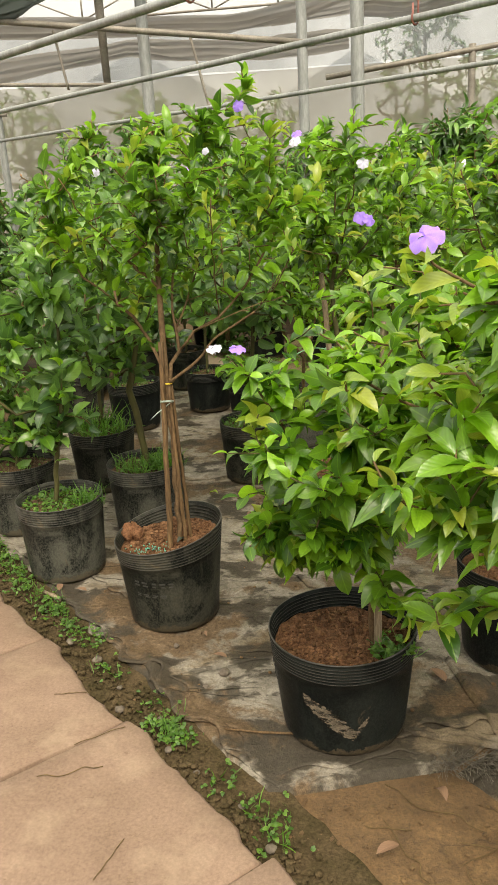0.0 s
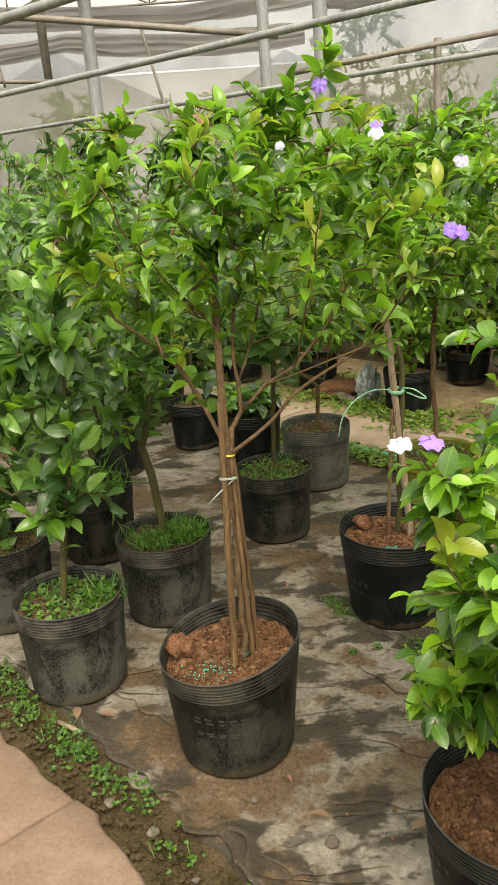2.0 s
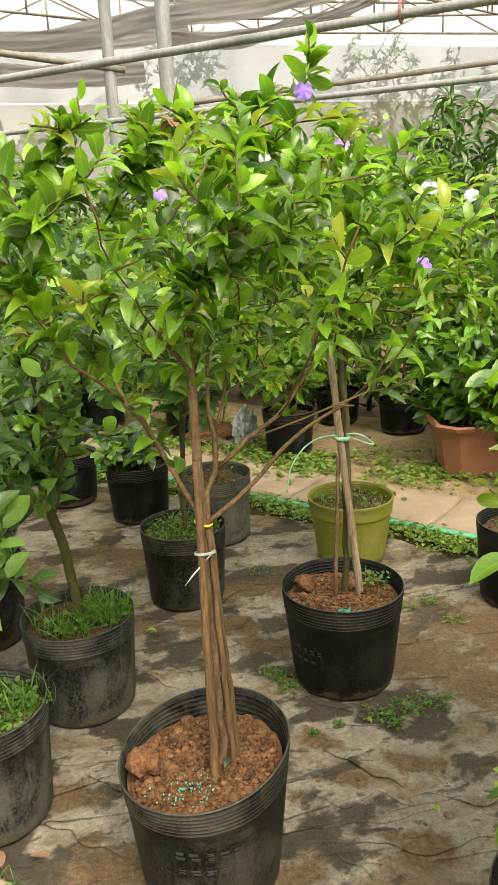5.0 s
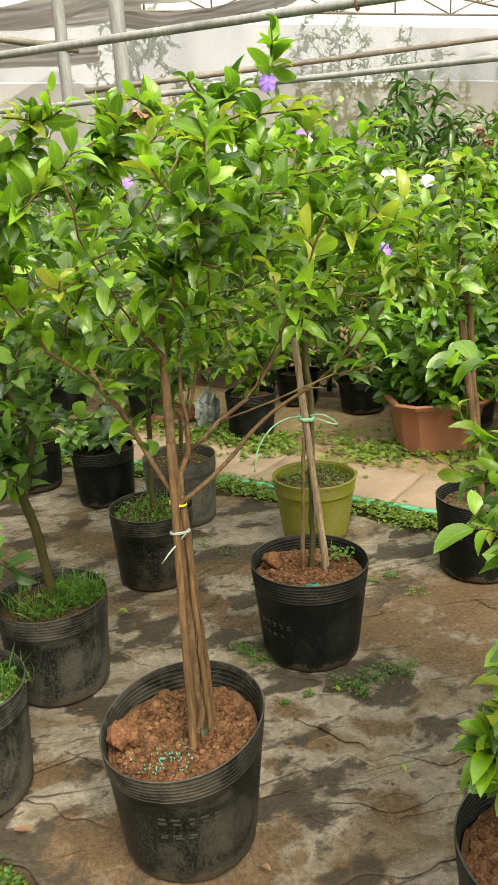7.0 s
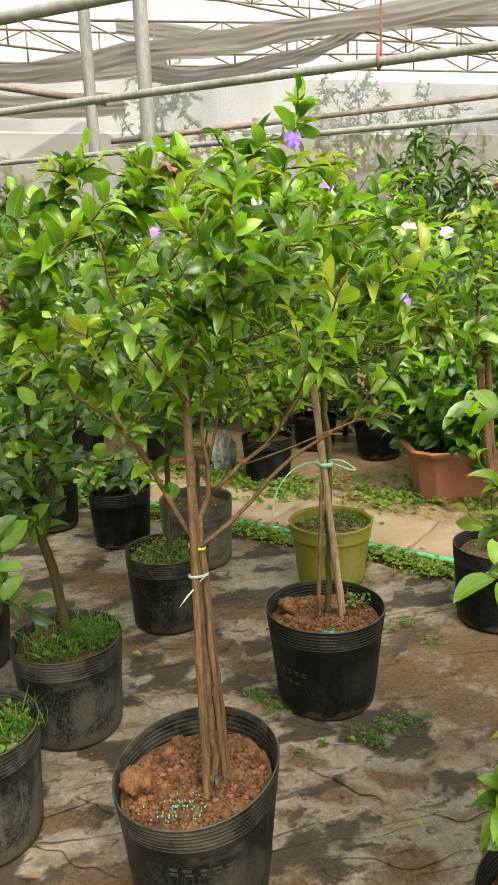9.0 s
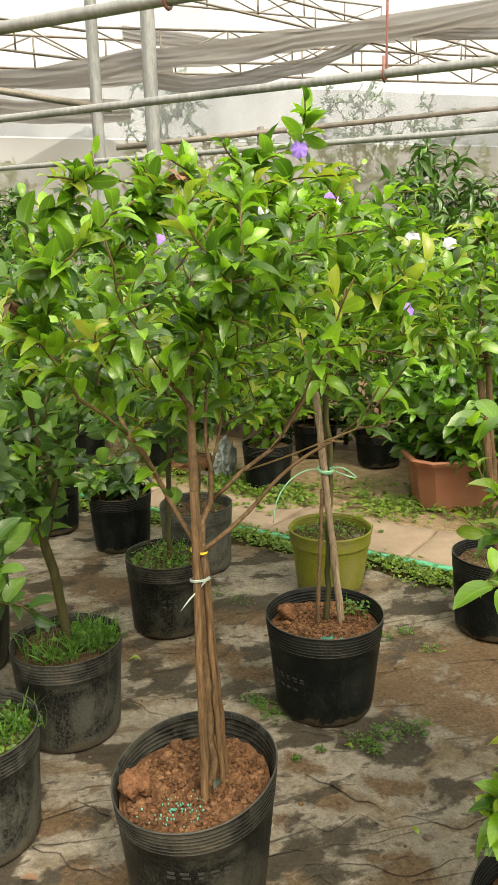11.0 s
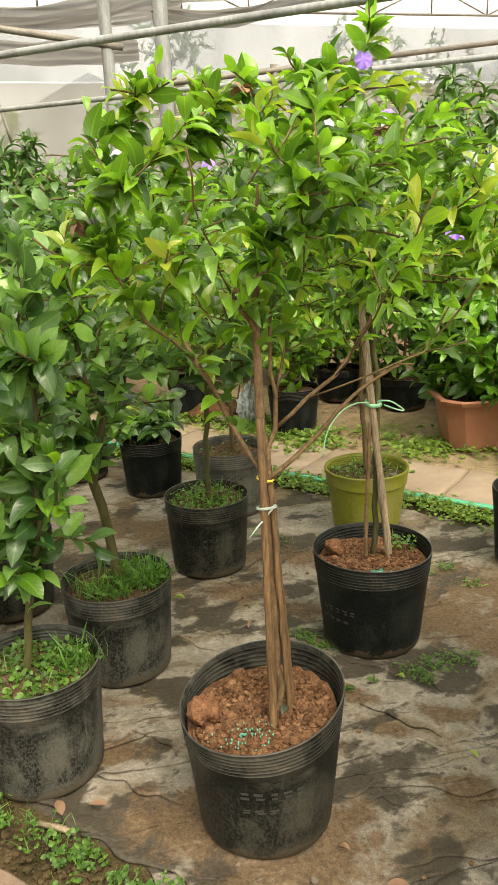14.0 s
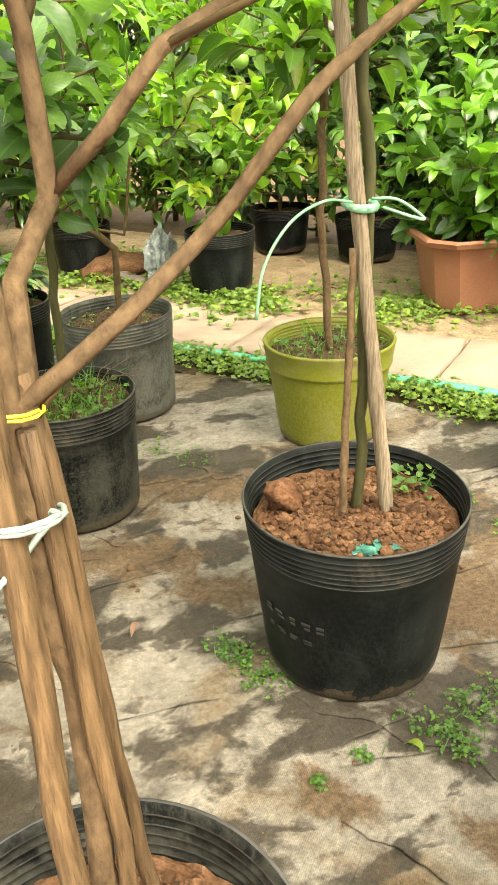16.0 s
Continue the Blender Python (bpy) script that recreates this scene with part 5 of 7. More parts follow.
LOW_LIMB = [(0.030, 0.040, 0.684), (0.058, 0.036, 0.704), (0.085, 0.039, 0.722), (0.110, 0.043, 0.740), (0.132, 0.040, 0.761), (0.152, 0.034, 0.786), (0.172, 0.032, 0.807), (0.220, 0.046, 0.835), (0.28, 0.030, 0.872)]
for pts in ([(0.022, 0.050, 0.66), (0.040, 0.060, 0.735), (0.062, 0.080, 0.766), (0.060, 0.066, 0.83), (0.056, 0.075, 0.92), (0.075, 0.10, 1.06), (0.11, 0.13, 1.18), (0.14, 0.16, 1.30)],
            [(0.022, 0.050, 0.66), (0.0, 0.085, 0.745), (-0.025, 0.095, 0.80), (-0.055, 0.07, 0.865), (-0.085, 0.03, 0.91), (-0.16, 0.01, 0.98), (-0.21, 0.0, 1.07), (-0.24, 0.0, 1.16)],
            [(0.062, 0.080, 0.766), (0.111, 0.050, 0.822), (0.175, 0.075, 0.852), (0.25, 0.11, 0.93), (0.31, 0.15, 1.03), (0.36, 0.18, 1.13)],
            LOW_LIMB + [(0.34, -0.02, 0.94), (0.39, -0.06, 1.03)],
            [(0.111, 0.050, 0.822), (0.20, 0.0, 0.862), (0.30, -0.02, 0.90), (0.36, 0.0, 0.98)],
            [(0.060, 0.066, 0.83), (0.10, 0.12, 0.93), (0.13, 0.22, 1.04), (0.16, 0.30, 1.16)],
            [(-0.085, 0.03, 0.91), (-0.12, 0.12, 0.99), (-0.17, 0.22, 1.08), (-0.2, 0.28, 1.17)],
            [(0.027, 0.055, 0.94), (-0.03, -0.02, 1.02), (-0.09, -0.12, 1.12), (-0.12, -0.2, 1.22)],
            [(0.175, 0.075, 0.852), (0.19, -0.02, 0.94), (0.2, -0.12, 1.04), (0.22, -0.2, 1.16)],
            [(0.14, 0.16, 1.30), (0.20, 0.15, 1.36), (0.255, 0.141, 1.38), (0.26, 0.141, 1.40)]):
    p.limb(pts[1:], par=near_node(p, pts[0]))
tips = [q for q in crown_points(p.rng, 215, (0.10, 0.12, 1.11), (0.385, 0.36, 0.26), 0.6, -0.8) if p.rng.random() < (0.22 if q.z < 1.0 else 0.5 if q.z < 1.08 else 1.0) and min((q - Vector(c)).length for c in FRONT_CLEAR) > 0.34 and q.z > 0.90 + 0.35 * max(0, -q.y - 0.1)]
tips += [Vector(q) for q in ((0.266, 0.141, 1.455), (0.272, 0.148, 1.42), (-0.11, 0.07, 1.36), (-0.08, 0.05, 1.335), (-0.14, 0.08, 1.33), (0.11, 0.11, 1.38), (0.13, 0.12, 1.355), (0.28, 0.16, 1.41), (0.22, 0.17, 1.37), (0.283, 0.18, 1.36), (0.36, 0.28, 1.28), (0.045, 0.44, 1.215), (-0.22, 0.02, 1.29), (-0.18, 0.05, 1.32), (-0.14, 0.1, 1.31), (0.02, 0.1, 1.35), (0.06, 0.16, 1.34), (0.30, -0.10, 0.90), (0.36, -0.06, 0.92), (0.27, -0.04, 0.885), (0.38, 0.02, 0.95))]
tips += crown_points(p.rng, 30, (0.05, -0.05, 1.15), (0.25, 0.08, 0.17), 0.0)
tips = [q for q in tips if q.y > -0.06 or q.z > 1.08]
p.grow(tips, first=base)
leafy = len(p.tips)
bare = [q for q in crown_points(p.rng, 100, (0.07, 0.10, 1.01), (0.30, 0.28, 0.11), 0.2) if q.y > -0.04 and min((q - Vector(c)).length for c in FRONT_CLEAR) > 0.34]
p.grow(bare, first=base)
bare_tips, p.tips = p.tips[leafy:], p.tips[:leafy]
g1, g2 = p.wood(0.0078)
main_stem = spline([(0.027, 0.036, 0.63), (0.026, 0.044, 0.72), (0.027, 0.055, 0.94), (0.033, 0.056, 1.07), (0.04, 0.06, 1.18)])
g1.tube(main_stem, [0.0098 - 0.0078 * (i / len(main_stem)) ** 1.5 for i in range(len(main_stem))], 9)
low_limb = spline(LOW_LIMB)
g1.tube(low_limb, [0.0046 - 0.0016 * i / len(low_limb) for i in range(len(low_limb))], 8)
g1.out("trunk", M_BARK, shrub)
g2.out("branchwork", M_TWIG, shrub)["kind"] = "stuff"
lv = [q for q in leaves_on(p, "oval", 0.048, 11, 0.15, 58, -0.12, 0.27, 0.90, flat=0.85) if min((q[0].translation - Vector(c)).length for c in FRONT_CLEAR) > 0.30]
p.tips = bare_tips
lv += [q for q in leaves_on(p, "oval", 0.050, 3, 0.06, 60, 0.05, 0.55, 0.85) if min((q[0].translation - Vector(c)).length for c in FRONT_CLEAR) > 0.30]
lv = [q for q in lv if not (0.02 < q[0].translation.x < 0.33 and q[0].translation.y < 0.13 and q[0].translation.z < 0.90)]
# light falls through the thinner lower crown
lv = [q for q in lv if not (0.98 < q[0].translation.z < 1.20 and (q[0].translation - Vector((0.06, 0.08, q[0].translation.z))).length < 0.24 and p.rng.random() < 0.40)]
lv.sort(key=lambda q: (q[0].translation - Vector((-0.3, -1.2, 1.15))).length)
for m, sh, i, slot in lv[:300]:
    single_leaf(m, sh, i, (M_LEAF_O, M_YOUNG_O)[slot], shrub)
foliage("foliage", lv[300:], [M_LEAF, M_YOUNG], shrub, kind="stuff")
stake(shrub, (0.009, -0.026, 0.17), (0.022, 0.034, 0.800), 0.0080, M_STAKE, 1)
stake(shrub, (0.064, 0.020, 0.18), (0.037, 0.042, 0.70), 0.0056, M_STAKE, 2)
stake(shrub, (0.050, 0.002, 0.19), (0.034, 0.030, 0.68), 0.0055, M_STAKE, 3)
tie(shrub, (0.026, 0.027, 0.637), 0.0175, M_TIE, 3, tail=0.042, width=0.0032, label="white plastic tie")
tie(shrub, (0.028, 0.037, 0.687), 0.0150, M_TIE_YELLOW, 5, tails=0, width=0.0018, label="yellow plastic tie")
rng = random.Random(5)
for k in range(60):
    a, q = rng.gauss(0, 0.028), rng.gauss(0, 0.022)
    vs, fs = lump(rng, 0.0018, 1.0, 1)
    Geo().add([v + Vector((-0.035 + a, -0.060 + q, 0.226 + rng.uniform(0, 0.004))) for v in vs], fs).out("fertiliser_pellet", M_PELLET, SOIL_OF[shrub.name])
vs, fs = lump(random.Random(8), 0.025, 1.45, 4)
Geo().add([v * (1 + 0.16 * noise.noise(v * 120) + 0.10 * noise.noise(v * 300)) + Vector((-0.108, 0.012, 0.243)) for v in vs], fs).out("clod", M_CLOD, SOIL_OF[shrub.name])
lettering(shrub, 0.312, 0.272, 0.82, radians(-118), 0.155, 1, 5, 0.027, 0.027)
flower(shrub, Vector((0.383, 0.31, 1.292)), (-0.2, -0.7, 0.6), 0.036, False, 1)
flower(shrub, Vector((0.388, 0.33, 1.312)), (-0.2, -0.6, 0.75), 0.032, True, 2)
flower(shrub, Vector((0.252, 0.132, 1.374)), (-0.3, -0.9, 0.2), 0.032, True, 3)
flower(shrub, Vector((0.045, 0.458, 1.234)), (-0.3, -0.7, 0.6), 0.030, True, 4)
flower(shrub, Vector((0.17, 0.08, 1.27)), (-0.2, -0.9, 0.4), 0.02, False, 5)
flower(shrub, Vector((0.31, 0.18, 1.25)), (0.1, -0.9, 0.4), 0.02, False, 6)
flower(shrub, Vector((-0.16, 0.22, 1.24)), (0.1, -0.9, 0.4), 0.026, False, 7)
dead_flower(shrub, (-0.25, 0.017, 1.134), 7)
dead_flower(shrub, (0.03, 0.09, 1.325), 9)
dead_flower(shrub, (0.27, 0.1, 1.26), 10)

# the second staked shrub
second = potted("potted_shrub", 0.319, 2.742, 0.315, 0.268, "staked flowering shrub in a clean black ribbed pot", 0.04, seed=3, clods=1500, big=16, taper=0.82, group=ROWGROUP, squash=0.006)
p = Plant(12)
p.limb([(0.012, 0.01, 0.20), (0.022, 0.025, 0.45), (0.031, 0.04, 0.646), (0.02, 0.05, 0.86), (0.03, 0.06, 1.05), (0.04, 0.07, 1.2)])
for pts in ([(0.02, 0.05, 0.86), (0.10, 0.06, 0.95), (0.22, 0.05, 1.08), (0.3, 0.02, 1.2)], [(0.02, 0.05, 0.86), (-0.08, 0.1, 0.98), (-0.18, 0.15, 1.12)], [(0.03, 0.06, 0.93), (0.06, 0.18, 1.05), (0.08, 0.28, 1.2)], [(0.03, 0.06, 0.93), (0.06, -0.06, 1.02), (0.09, -0.18, 1.14)]):
    p.limb(pts[1:], par=near_node(p, pts[0]))
tips = [q for q in crown_points(p.rng, 165, (0.08, 0.07, 1.14), (0.40, 0.37, 0.26), 0.5, -0.8)]
p.grow(tips, first=near_node(p, (0.02, 0.05, 0.86)))
g1, g2 = p.wood(0.008)
g1.out("trunk", M_GREENBARK, second)
g2.out("branchwork", M_TWIG, second)["kind"] = "stuff"
lv = leaves_on(p, "oval", 0.048, 11, 0.15, 58, -0.12, 0.27, 0.90, flat=0.85)
lv.sort(key=lambda q: (q[0].translation - Vector((-0.6, -1.6, 1.15))).length)
for m, sh, i, slot in lv[:160]:
    single_leaf(m, sh, i, (M_LEAF_O, M_YOUNG_O)[slot], second)
foliage("foliage", lv[160:], [M_LEAF, M_YOUNG], second, kind="stuff")
stake(second, (0.044, -0.022, 0.20), (-0.013, 0.045, 0.90), 0.010, M_STAKE_GREY, 4, label="weathered grey stake")
stake(second, (-0.020, 0.0, 0.20), (0.001, 0.02, 0.60), 0.0055, M_BARK, 5, label="thin dark stake")
tie(second, (0.014, 0.028, 0.648), 0.019, M_TIE_GREEN, 6, tails=0, width=0.009, label="green plastic tie")
g = Geo()
g.tube(spline([(0.0, 0.02, 0.655), (-0.05, -0.01, 0.665), (-0.10, -0.03, 0.650), (-0.14, -0.05, 0.610), (-0.155, -0.06, 0.555)]), 0.0018, 6)
g.tube(spline([(0.03, 0.03, 0.655), (0.06, 0.02, 0.652), (0.09, 0.01, 0.630), (0.075, 0.0, 0.632), (0.04, 0.02, 0.645)]), 0.0021, 6)
g.out("loose_tie", M_TIE_GREEN, second)
vs, fs = lump(random.Random(18), 0.026, 0.95, 3)
Geo().add([v * (1 + 0.18 * noise.noise(v * 120) + 0.12 * noise.noise(v * 300)) + Vector((-0.085, 0.06, 0.25)) for v in vs], fs).out("clod", M_CLOD, SOIL_OF[second.name])
make_weeds(second, 0.08, 0.235, 77, 26, 0.035, 0.3, 1, (0.11, 0.03))
lettering(second, 0.315, 0.268, 0.82, radians(-168), 0.13, 1, 5, 0.022, 0.024)
for k in range(22):
    vs, fs = lump(rng, 0.0022, 1.0, 1)
    Geo().add([v + Vector((rng.gauss(-0.03, 0.02), rng.gauss(-0.07, 0.02), 0.238)) for v in vs], fs).out("fertiliser_pellet", M_PELLET, SOIL_OF[second.name])
flower(second, Vector((0.110, -0.185, 1.078)), (0.2, -0.8, 0.5), 0.045, True, 11)
flower(second, Vector((0.135, -0.19, 1.070)), (0.5, -0.7, 0.4), 0.04, True, 12)
flower(second, Vector((0.115, -0.24, 1.225)), (0.1, -0.8, 0.5), 0.036, False, 13)

# the bright bushy shrub by the cloth's corner
bright = potted("potted_shrub", 0.345, 1.69, 0.330, 0.248, "bushy bright green flowering shrub in a mud-scuffed black pot", 0.05, seed=4, clods=1900, big=26, taper=0.84, group=ROWGROUP, squash=0.015)
p = Plant(13)
p.limb([(0.075, 0.01, 0.20), (0.07, 0.02, 0.45), (0.05, 0.03, 0.65), (0.04, 0.03, 0.85)])
for pts in ([(0.07, 0.02, 0.46), (0.0, 0.02, 0.54), (-0.06, 0.03, 0.61), (-0.10, -0.02, 0.73), (-0.16, -0.06, 0.84), (-0.19, -0.085, 0.885)], [(0.075, 0.02, 0.45), (0.16, 0.04, 0.58), (0.2, 0.06, 0.72)], [(0.08, 0.03, 0.55), (0.04, -0.06, 0.66), (0.03, -0.1, 0.78)]):
    p.limb(pts[1:], par=near_node(p, pts[0]))
tips = crown_points(p.rng, 135, (0.045, -0.03, 0.72), (0.235, 0.21, 0.22), 0.3) + [Vector(q) for q in ((-0.19, -0.08, 0.60), (-0.20, -0.10, 0.70), (-0.18, -0.07, 0.52), (0.16, -0.05, 0.98), (0.08, 0.02, 1.0), (0.2, 0.05, 0.95))] + crown_points(p.rng, 70, (-0.045, -0.02, 0.52), (0.15, 0.13, 0.085), 0.3) + [Vector(q) for q in ((-0.19, -0.085, 0.88), (-0.17, -0.07, 0.87), (-0.21, -0.06, 0.86), (-0.15, -0.09, 0.85), (0.13, -0.12, 0.36), (0.16, -0.10, 0.38), (0.10, -0.11, 0.40), (0.20, -0.13, 0.35))]
p.grow(tips, first=near_node(p, (0.075, 0.01, 0.42)))
g1, g2 = p.wood(0.008)
g1.out("trunk", M_BARK, bright)
g2.out("branchwork", M_GREENBARK, bright)["kind"] = "stuff"
lv = [q for q in leaves_on(p, "broad", 0.052, 9, 0.13, 66, 0.18, 0.2, flat=0.65) if q[0].translation.z > 0.40 or q[0].translation.y < -0.06 and q[0].translation.z > 0.31]
lv.sort(key=lambda q: (q[0].translation - Vector((-0.3, -1.2, 0.9))).length)
for m, sh, i, slot in lv[:300]:
    single_leaf(m, sh, i, (M_BRIGHT_O, M_YOUNG_O)[slot], bright)
foliage("foliage", lv[300:], [M_BRIGHT, M_YOUNG], bright, kind="stuff")
stake(bright, (0.082, 0.0, 0.19), (0.10, 0.02, 0.92), 0.009, M_STAKE_GREY, 14, label="weathered grey stake")
flower(bright, Vector((-0.213, -0.10, 0.905)), (-0.1, -0.35, 0.95), 0.030, False, 21)
flower(bright, Vector((-0.172, -0.085, 0.900)), (0.15, -0.25, 0.95), 0.033, True, 22)
make_weeds(bright, 0.09, 0.208, 88, 90, 0.05, 0.1, 1, (0.115, -0.02))
for ob in (POT_OF[bright.name], SOIL_OF[bright.name]):
    ob.location += Vector((0.008, 0.045, 0))
def scuff(parent, d, h, taper, legs):
    """Dried mud dragged down the pot's wall: ragged strips that follow its curve."""
    g = Geo()
    for a0, z0, a1, z1, w in legs:
        verts, n = [], 40
        for i in range(n + 1):
            s = i / n
            a, z = radians(a0 + (a1 - a0) * s), z0 + (z1 - z0) * s
            for e in (-1, 0, 1):
                ww = e * w * (0.35 + 0.65 * math.sin(math.pi * (0.08 + 0.87 * s))) * (1 + 0.7 * noise.noise(Vector((s * 14, e * 5, a0))))
                zz = z + ww
                verts.append(((d / 2 * (taper + (1 - taper) * zz / h) + 0.004) * math.cos(a), (d / 2 * (taper + (1 - taper) * zz / h) + 0.004) * math.sin(a), zz))
        g.add(verts, [(i * 3 + j, i * 3 + 3 + j, i * 3 + 4 + j, i * 3 + 1 + j) for i in range(n) for j in range(2)])
    return g.out("mud_scuff", M_SCUFF, POT_OF[parent.name], True, "smear of dried pale mud")


scuff(bright, 0.330, 0.248, 0.84, ((-122, 0.150, -80, 0.064, 0.022), (-114, 0.128, -82, 0.056, 0.014), (-84, 0.055, -70, 0.108, 0.010), (-110, 0.14, -88, 0.098, 0.010)))
lettering(bright, 0.330, 0.248, 0.84, radians(-178), 0.16, 1, 4, 0.02, 0.022)

# its neighbour with violet flowers on long shoots
violet = potted("potted_shrub", 0.80, 2.02, 0.315, 0.27, "leafy shrub with violet flowers in a black pot", 0.05, seed=5, clods=60, group=ROWGROUP)
grown(violet, 15, [(0, 0, 0.2), (-0.01, -0.02, 0.5), (-0.02, -0.05, 0.75)], (-0.16, -0.10, 0.80), (0.38, 0.36, 0.30), 170, "oval", 0.058, 8, 0.010, [M_BRIGHT, M_YOUNG], young=0.4, run=0.14, droop=0.05,
      limbs=((0.6, [(-0.1, -0.1, 0.72), (-0.2, -0.22, 0.84), (-0.26, -0.34, 0.94)]), (0.4, [(-0.1, -0.15, 0.5), (-0.22, -0.32, 0.54), (-0.3, -0.42, 0.50)])), extra_tips=((-0.27, -0.35, 0.95), (-0.22, -0.34, 0.92), (-0.3, -0.43, 0.50), (-0.24, -0.4, 0.52), (-0.2, -0.3, 0.9)))
flower(violet, Vector((0.02, 0.20, 1.10)), (-0.4, -0.5, 0.7), 0.05, True, 31)
flower(violet, Vector((0.045, 0.21, 1.095)), (0.2, -0.6, 0.8), 0.045, True, 32)
stake(violet, (-0.02, 0.01, 0.2), (-0.06, -0.04, 1.0), 0.011, M_STAKE_GREY, 15, label="weathered grey stake")

# the next one down the row, its long yellowish shoots leaning over the path's end
edge = potted("potted_shrub", 0.84, 1.19, 0.315, 0.27, "leafy yellowish shrub with violet flowers at the end of the row", 0.05, seed=6, clods=60, group=ROWGROUP)
grown(edge, 16, [(0, 0, 0.2), (-0.02, 0.02, 0.5), (-0.05, 0.03, 0.72)], (-0.19, 0.08, 0.88), (0.29, 0.28, 0.22), 190, "oval", 0.055, 9, 0.010, [M_BRIGHT, M_YOUNG], young=0.4, run=0.13, droop=0.03, flat=0.45, up=0.92,
      limbs=((0.7, [(-0.12, 0.02, 0.86), (-0.25, -0.03, 1.0), (-0.37, -0.07, 1.08)]),), extra_tips=((-0.38, -0.08, 1.09), (-0.30, -0.05, 1.06), (-0.33, 0.0, 1.04), (-0.24, 0.18, 0.50), (-0.30, 0.18, 0.51)), extra_crowns=(((-0.29, 0.18, 0.51), (0.12, 0.05, 0.05), 4),))
flower(edge, Vector((-0.385, -0.08, 1.115)), (-0.3, -0.6, 0.7), 0.042, True, 33)


def weedy_pot(x, y, d, h, label, seed, level=0.04, weeds=200, height=0.07, grass=0.6, **kw):
    t = potted("potted_tree", x, y, d, h, label, level, kw.pop("pot_mat", M_POT_DUSTY), kw.pop("taper", 0.88), seed, M_SOIL_DARK, 40, 2, ROWGROUP, kw.pop("squash", 0.015), kw.pop("pot_label", ""), kw.pop("rings", True))
    if weeds:
        make_weeds(t, d, h - level - 0.005, seed + 500, weeds, height, grass)
    return t


citrus = [M_CITRUS, M_BRIGHT]
t = weedy_pot(-0.557, 2.478, 0.279, 0.262, "citrus sapling over clover in a dusty black pot", 21, 0.035, 420, 0.04, 0.12, pot_mat=M_POT_GREYED)
make_weeds(t, 0.10, 0.22, 91, 60, 0.06, 0.6, 1, (0.10, 0.0))
grown(t, 51, [(-0.02, 0, 0.2), (0.0, 0, 0.34), (0.02, 0, 0.45), (0.05, 0, 0.57), (0.06, 0, 0.7), (0.07, 0, 0.88), (0.075, 0, 1.04)], (-0.02, 0, 0.76), (0.16, 0.16, 0.30), 70, "broad", 0.063, 8, 0.0085, citrus, bark=M_GREENBARK, young=0.32, joint=0.25, run=0.13, flat=1.1, droop=-0.10, spread=52, up=0.6,
      limbs=((0.45, [(-0.08, -0.05, 0.55), (-0.17, -0.08, 0.66)]),), extra_tips=((0.075, 0.0, 1.09), (0.06, 0.02, 1.04), (0.16, -0.05, 0.50), (0.13, -0.04, 0.53)))
t = weedy_pot(-0.352, 2.825, 0.283, 0.254, "crooked citrus sapling over grass in a dusty black pot", 22, 0.035, 40, 0.06, 0.7, pot_mat=M_POT_GREYED)
for side, n_, seed_, grass_ in (((0.045, 0.03), 260, 92, 0.35), ((0.085, -0.01), 150, 93, 0.75), ((-0.02, -0.04), 110, 94, 0.6)):
    make_weeds(t, 0.11, 0.222, seed_, n_, 0.055, grass_, 1, side)
grown(t, 52, [(0.01, 0, 0.2), (0.0, 0, 0.3), (-0.01, 0, 0.40), (-0.034, 0, 0.52), (-0.012, 0, 0.6), (0.01, 0, 0.68), (-0.03, 0.01, 0.78), (-0.05, 0.02, 1.0)], (-0.06, 0.02, 0.86), (0.24, 0.24, 0.36), 105, "wide", 0.054, 8, 0.0125, citrus, bark=M_GREENBARK, young=0.3, joint=0.50, run=0.13, flat=1.1, droop=-0.10, spread=52, up=0.6)
t = weedy_pot(-0.845, 2.84, 0.287, 0.262, "small citrus sapling in a dusty black pot", 23, 0.04, 60, 0.04, 0.3, pot_mat=M_POT_GREYED)
lettering(t, 0.287, 0.262, 0.88, radians(-95), 0.16, 1, 5, 0.022, 0.024)
grown(t, 53, [(0, 0, 0.2), (0.01, 0, 0.4), (0.0, 0, 0.7), (-0.02, 0, 0.95)], (0.0, 0, 0.62), (0.24, 0.24, 0.34), 70, "wide", 0.055, 9, 0.008, citrus, bark=M_GREENBARK, young=0.2, joint=0.15, run=0.14, flat=1.1, droop=-0.10, spread=52, up=0.6)
t = weedy_pot(-0.645, 3.25, 0.27, 0.255, "citrus sapling over long grass in a dusty black pot", 24, 0.035, 220, 0.10, 0.95)
grown(t, 54, [(0, 0, 0.2), (0.02, 0, 0.5), (0.0, 0, 0.9)], (0.0, 0, 0.85), (0.25, 0.25, 0.33), 50, "wide", 0.064, 8, 0.008, citrus, bark=M_GREENBARK, young=0.15, joint=0.5, flat=1.1, droop=-0.10, spread=52, up=0.6)
t = weedy_pot(-1.20, 3.12, 0.30, 0.262, "citrus sapling in a black pot", 25, 0.04, 150, 0.06, 0.5)
grown(t, 55, [(0, 0, 0.2), (0.02, 0, 0.5), (0.0, 0, 0.9)], (0.0, 0, 0.60), (0.26, 0.26, 0.26), 60, "wide", 0.058, 8, 0.008, citrus, bark=M_GREENBARK, young=0.25, joint=0.3, flat=1.1, droop=-0.10, spread=52, up=0.6)
t = weedy_pot(-0.72, 4.10, 0.275, 0.25, "leafy sapling in a black pot", 26, 0.04, 80, 0.05, 0.5, pot_mat=M_POT)
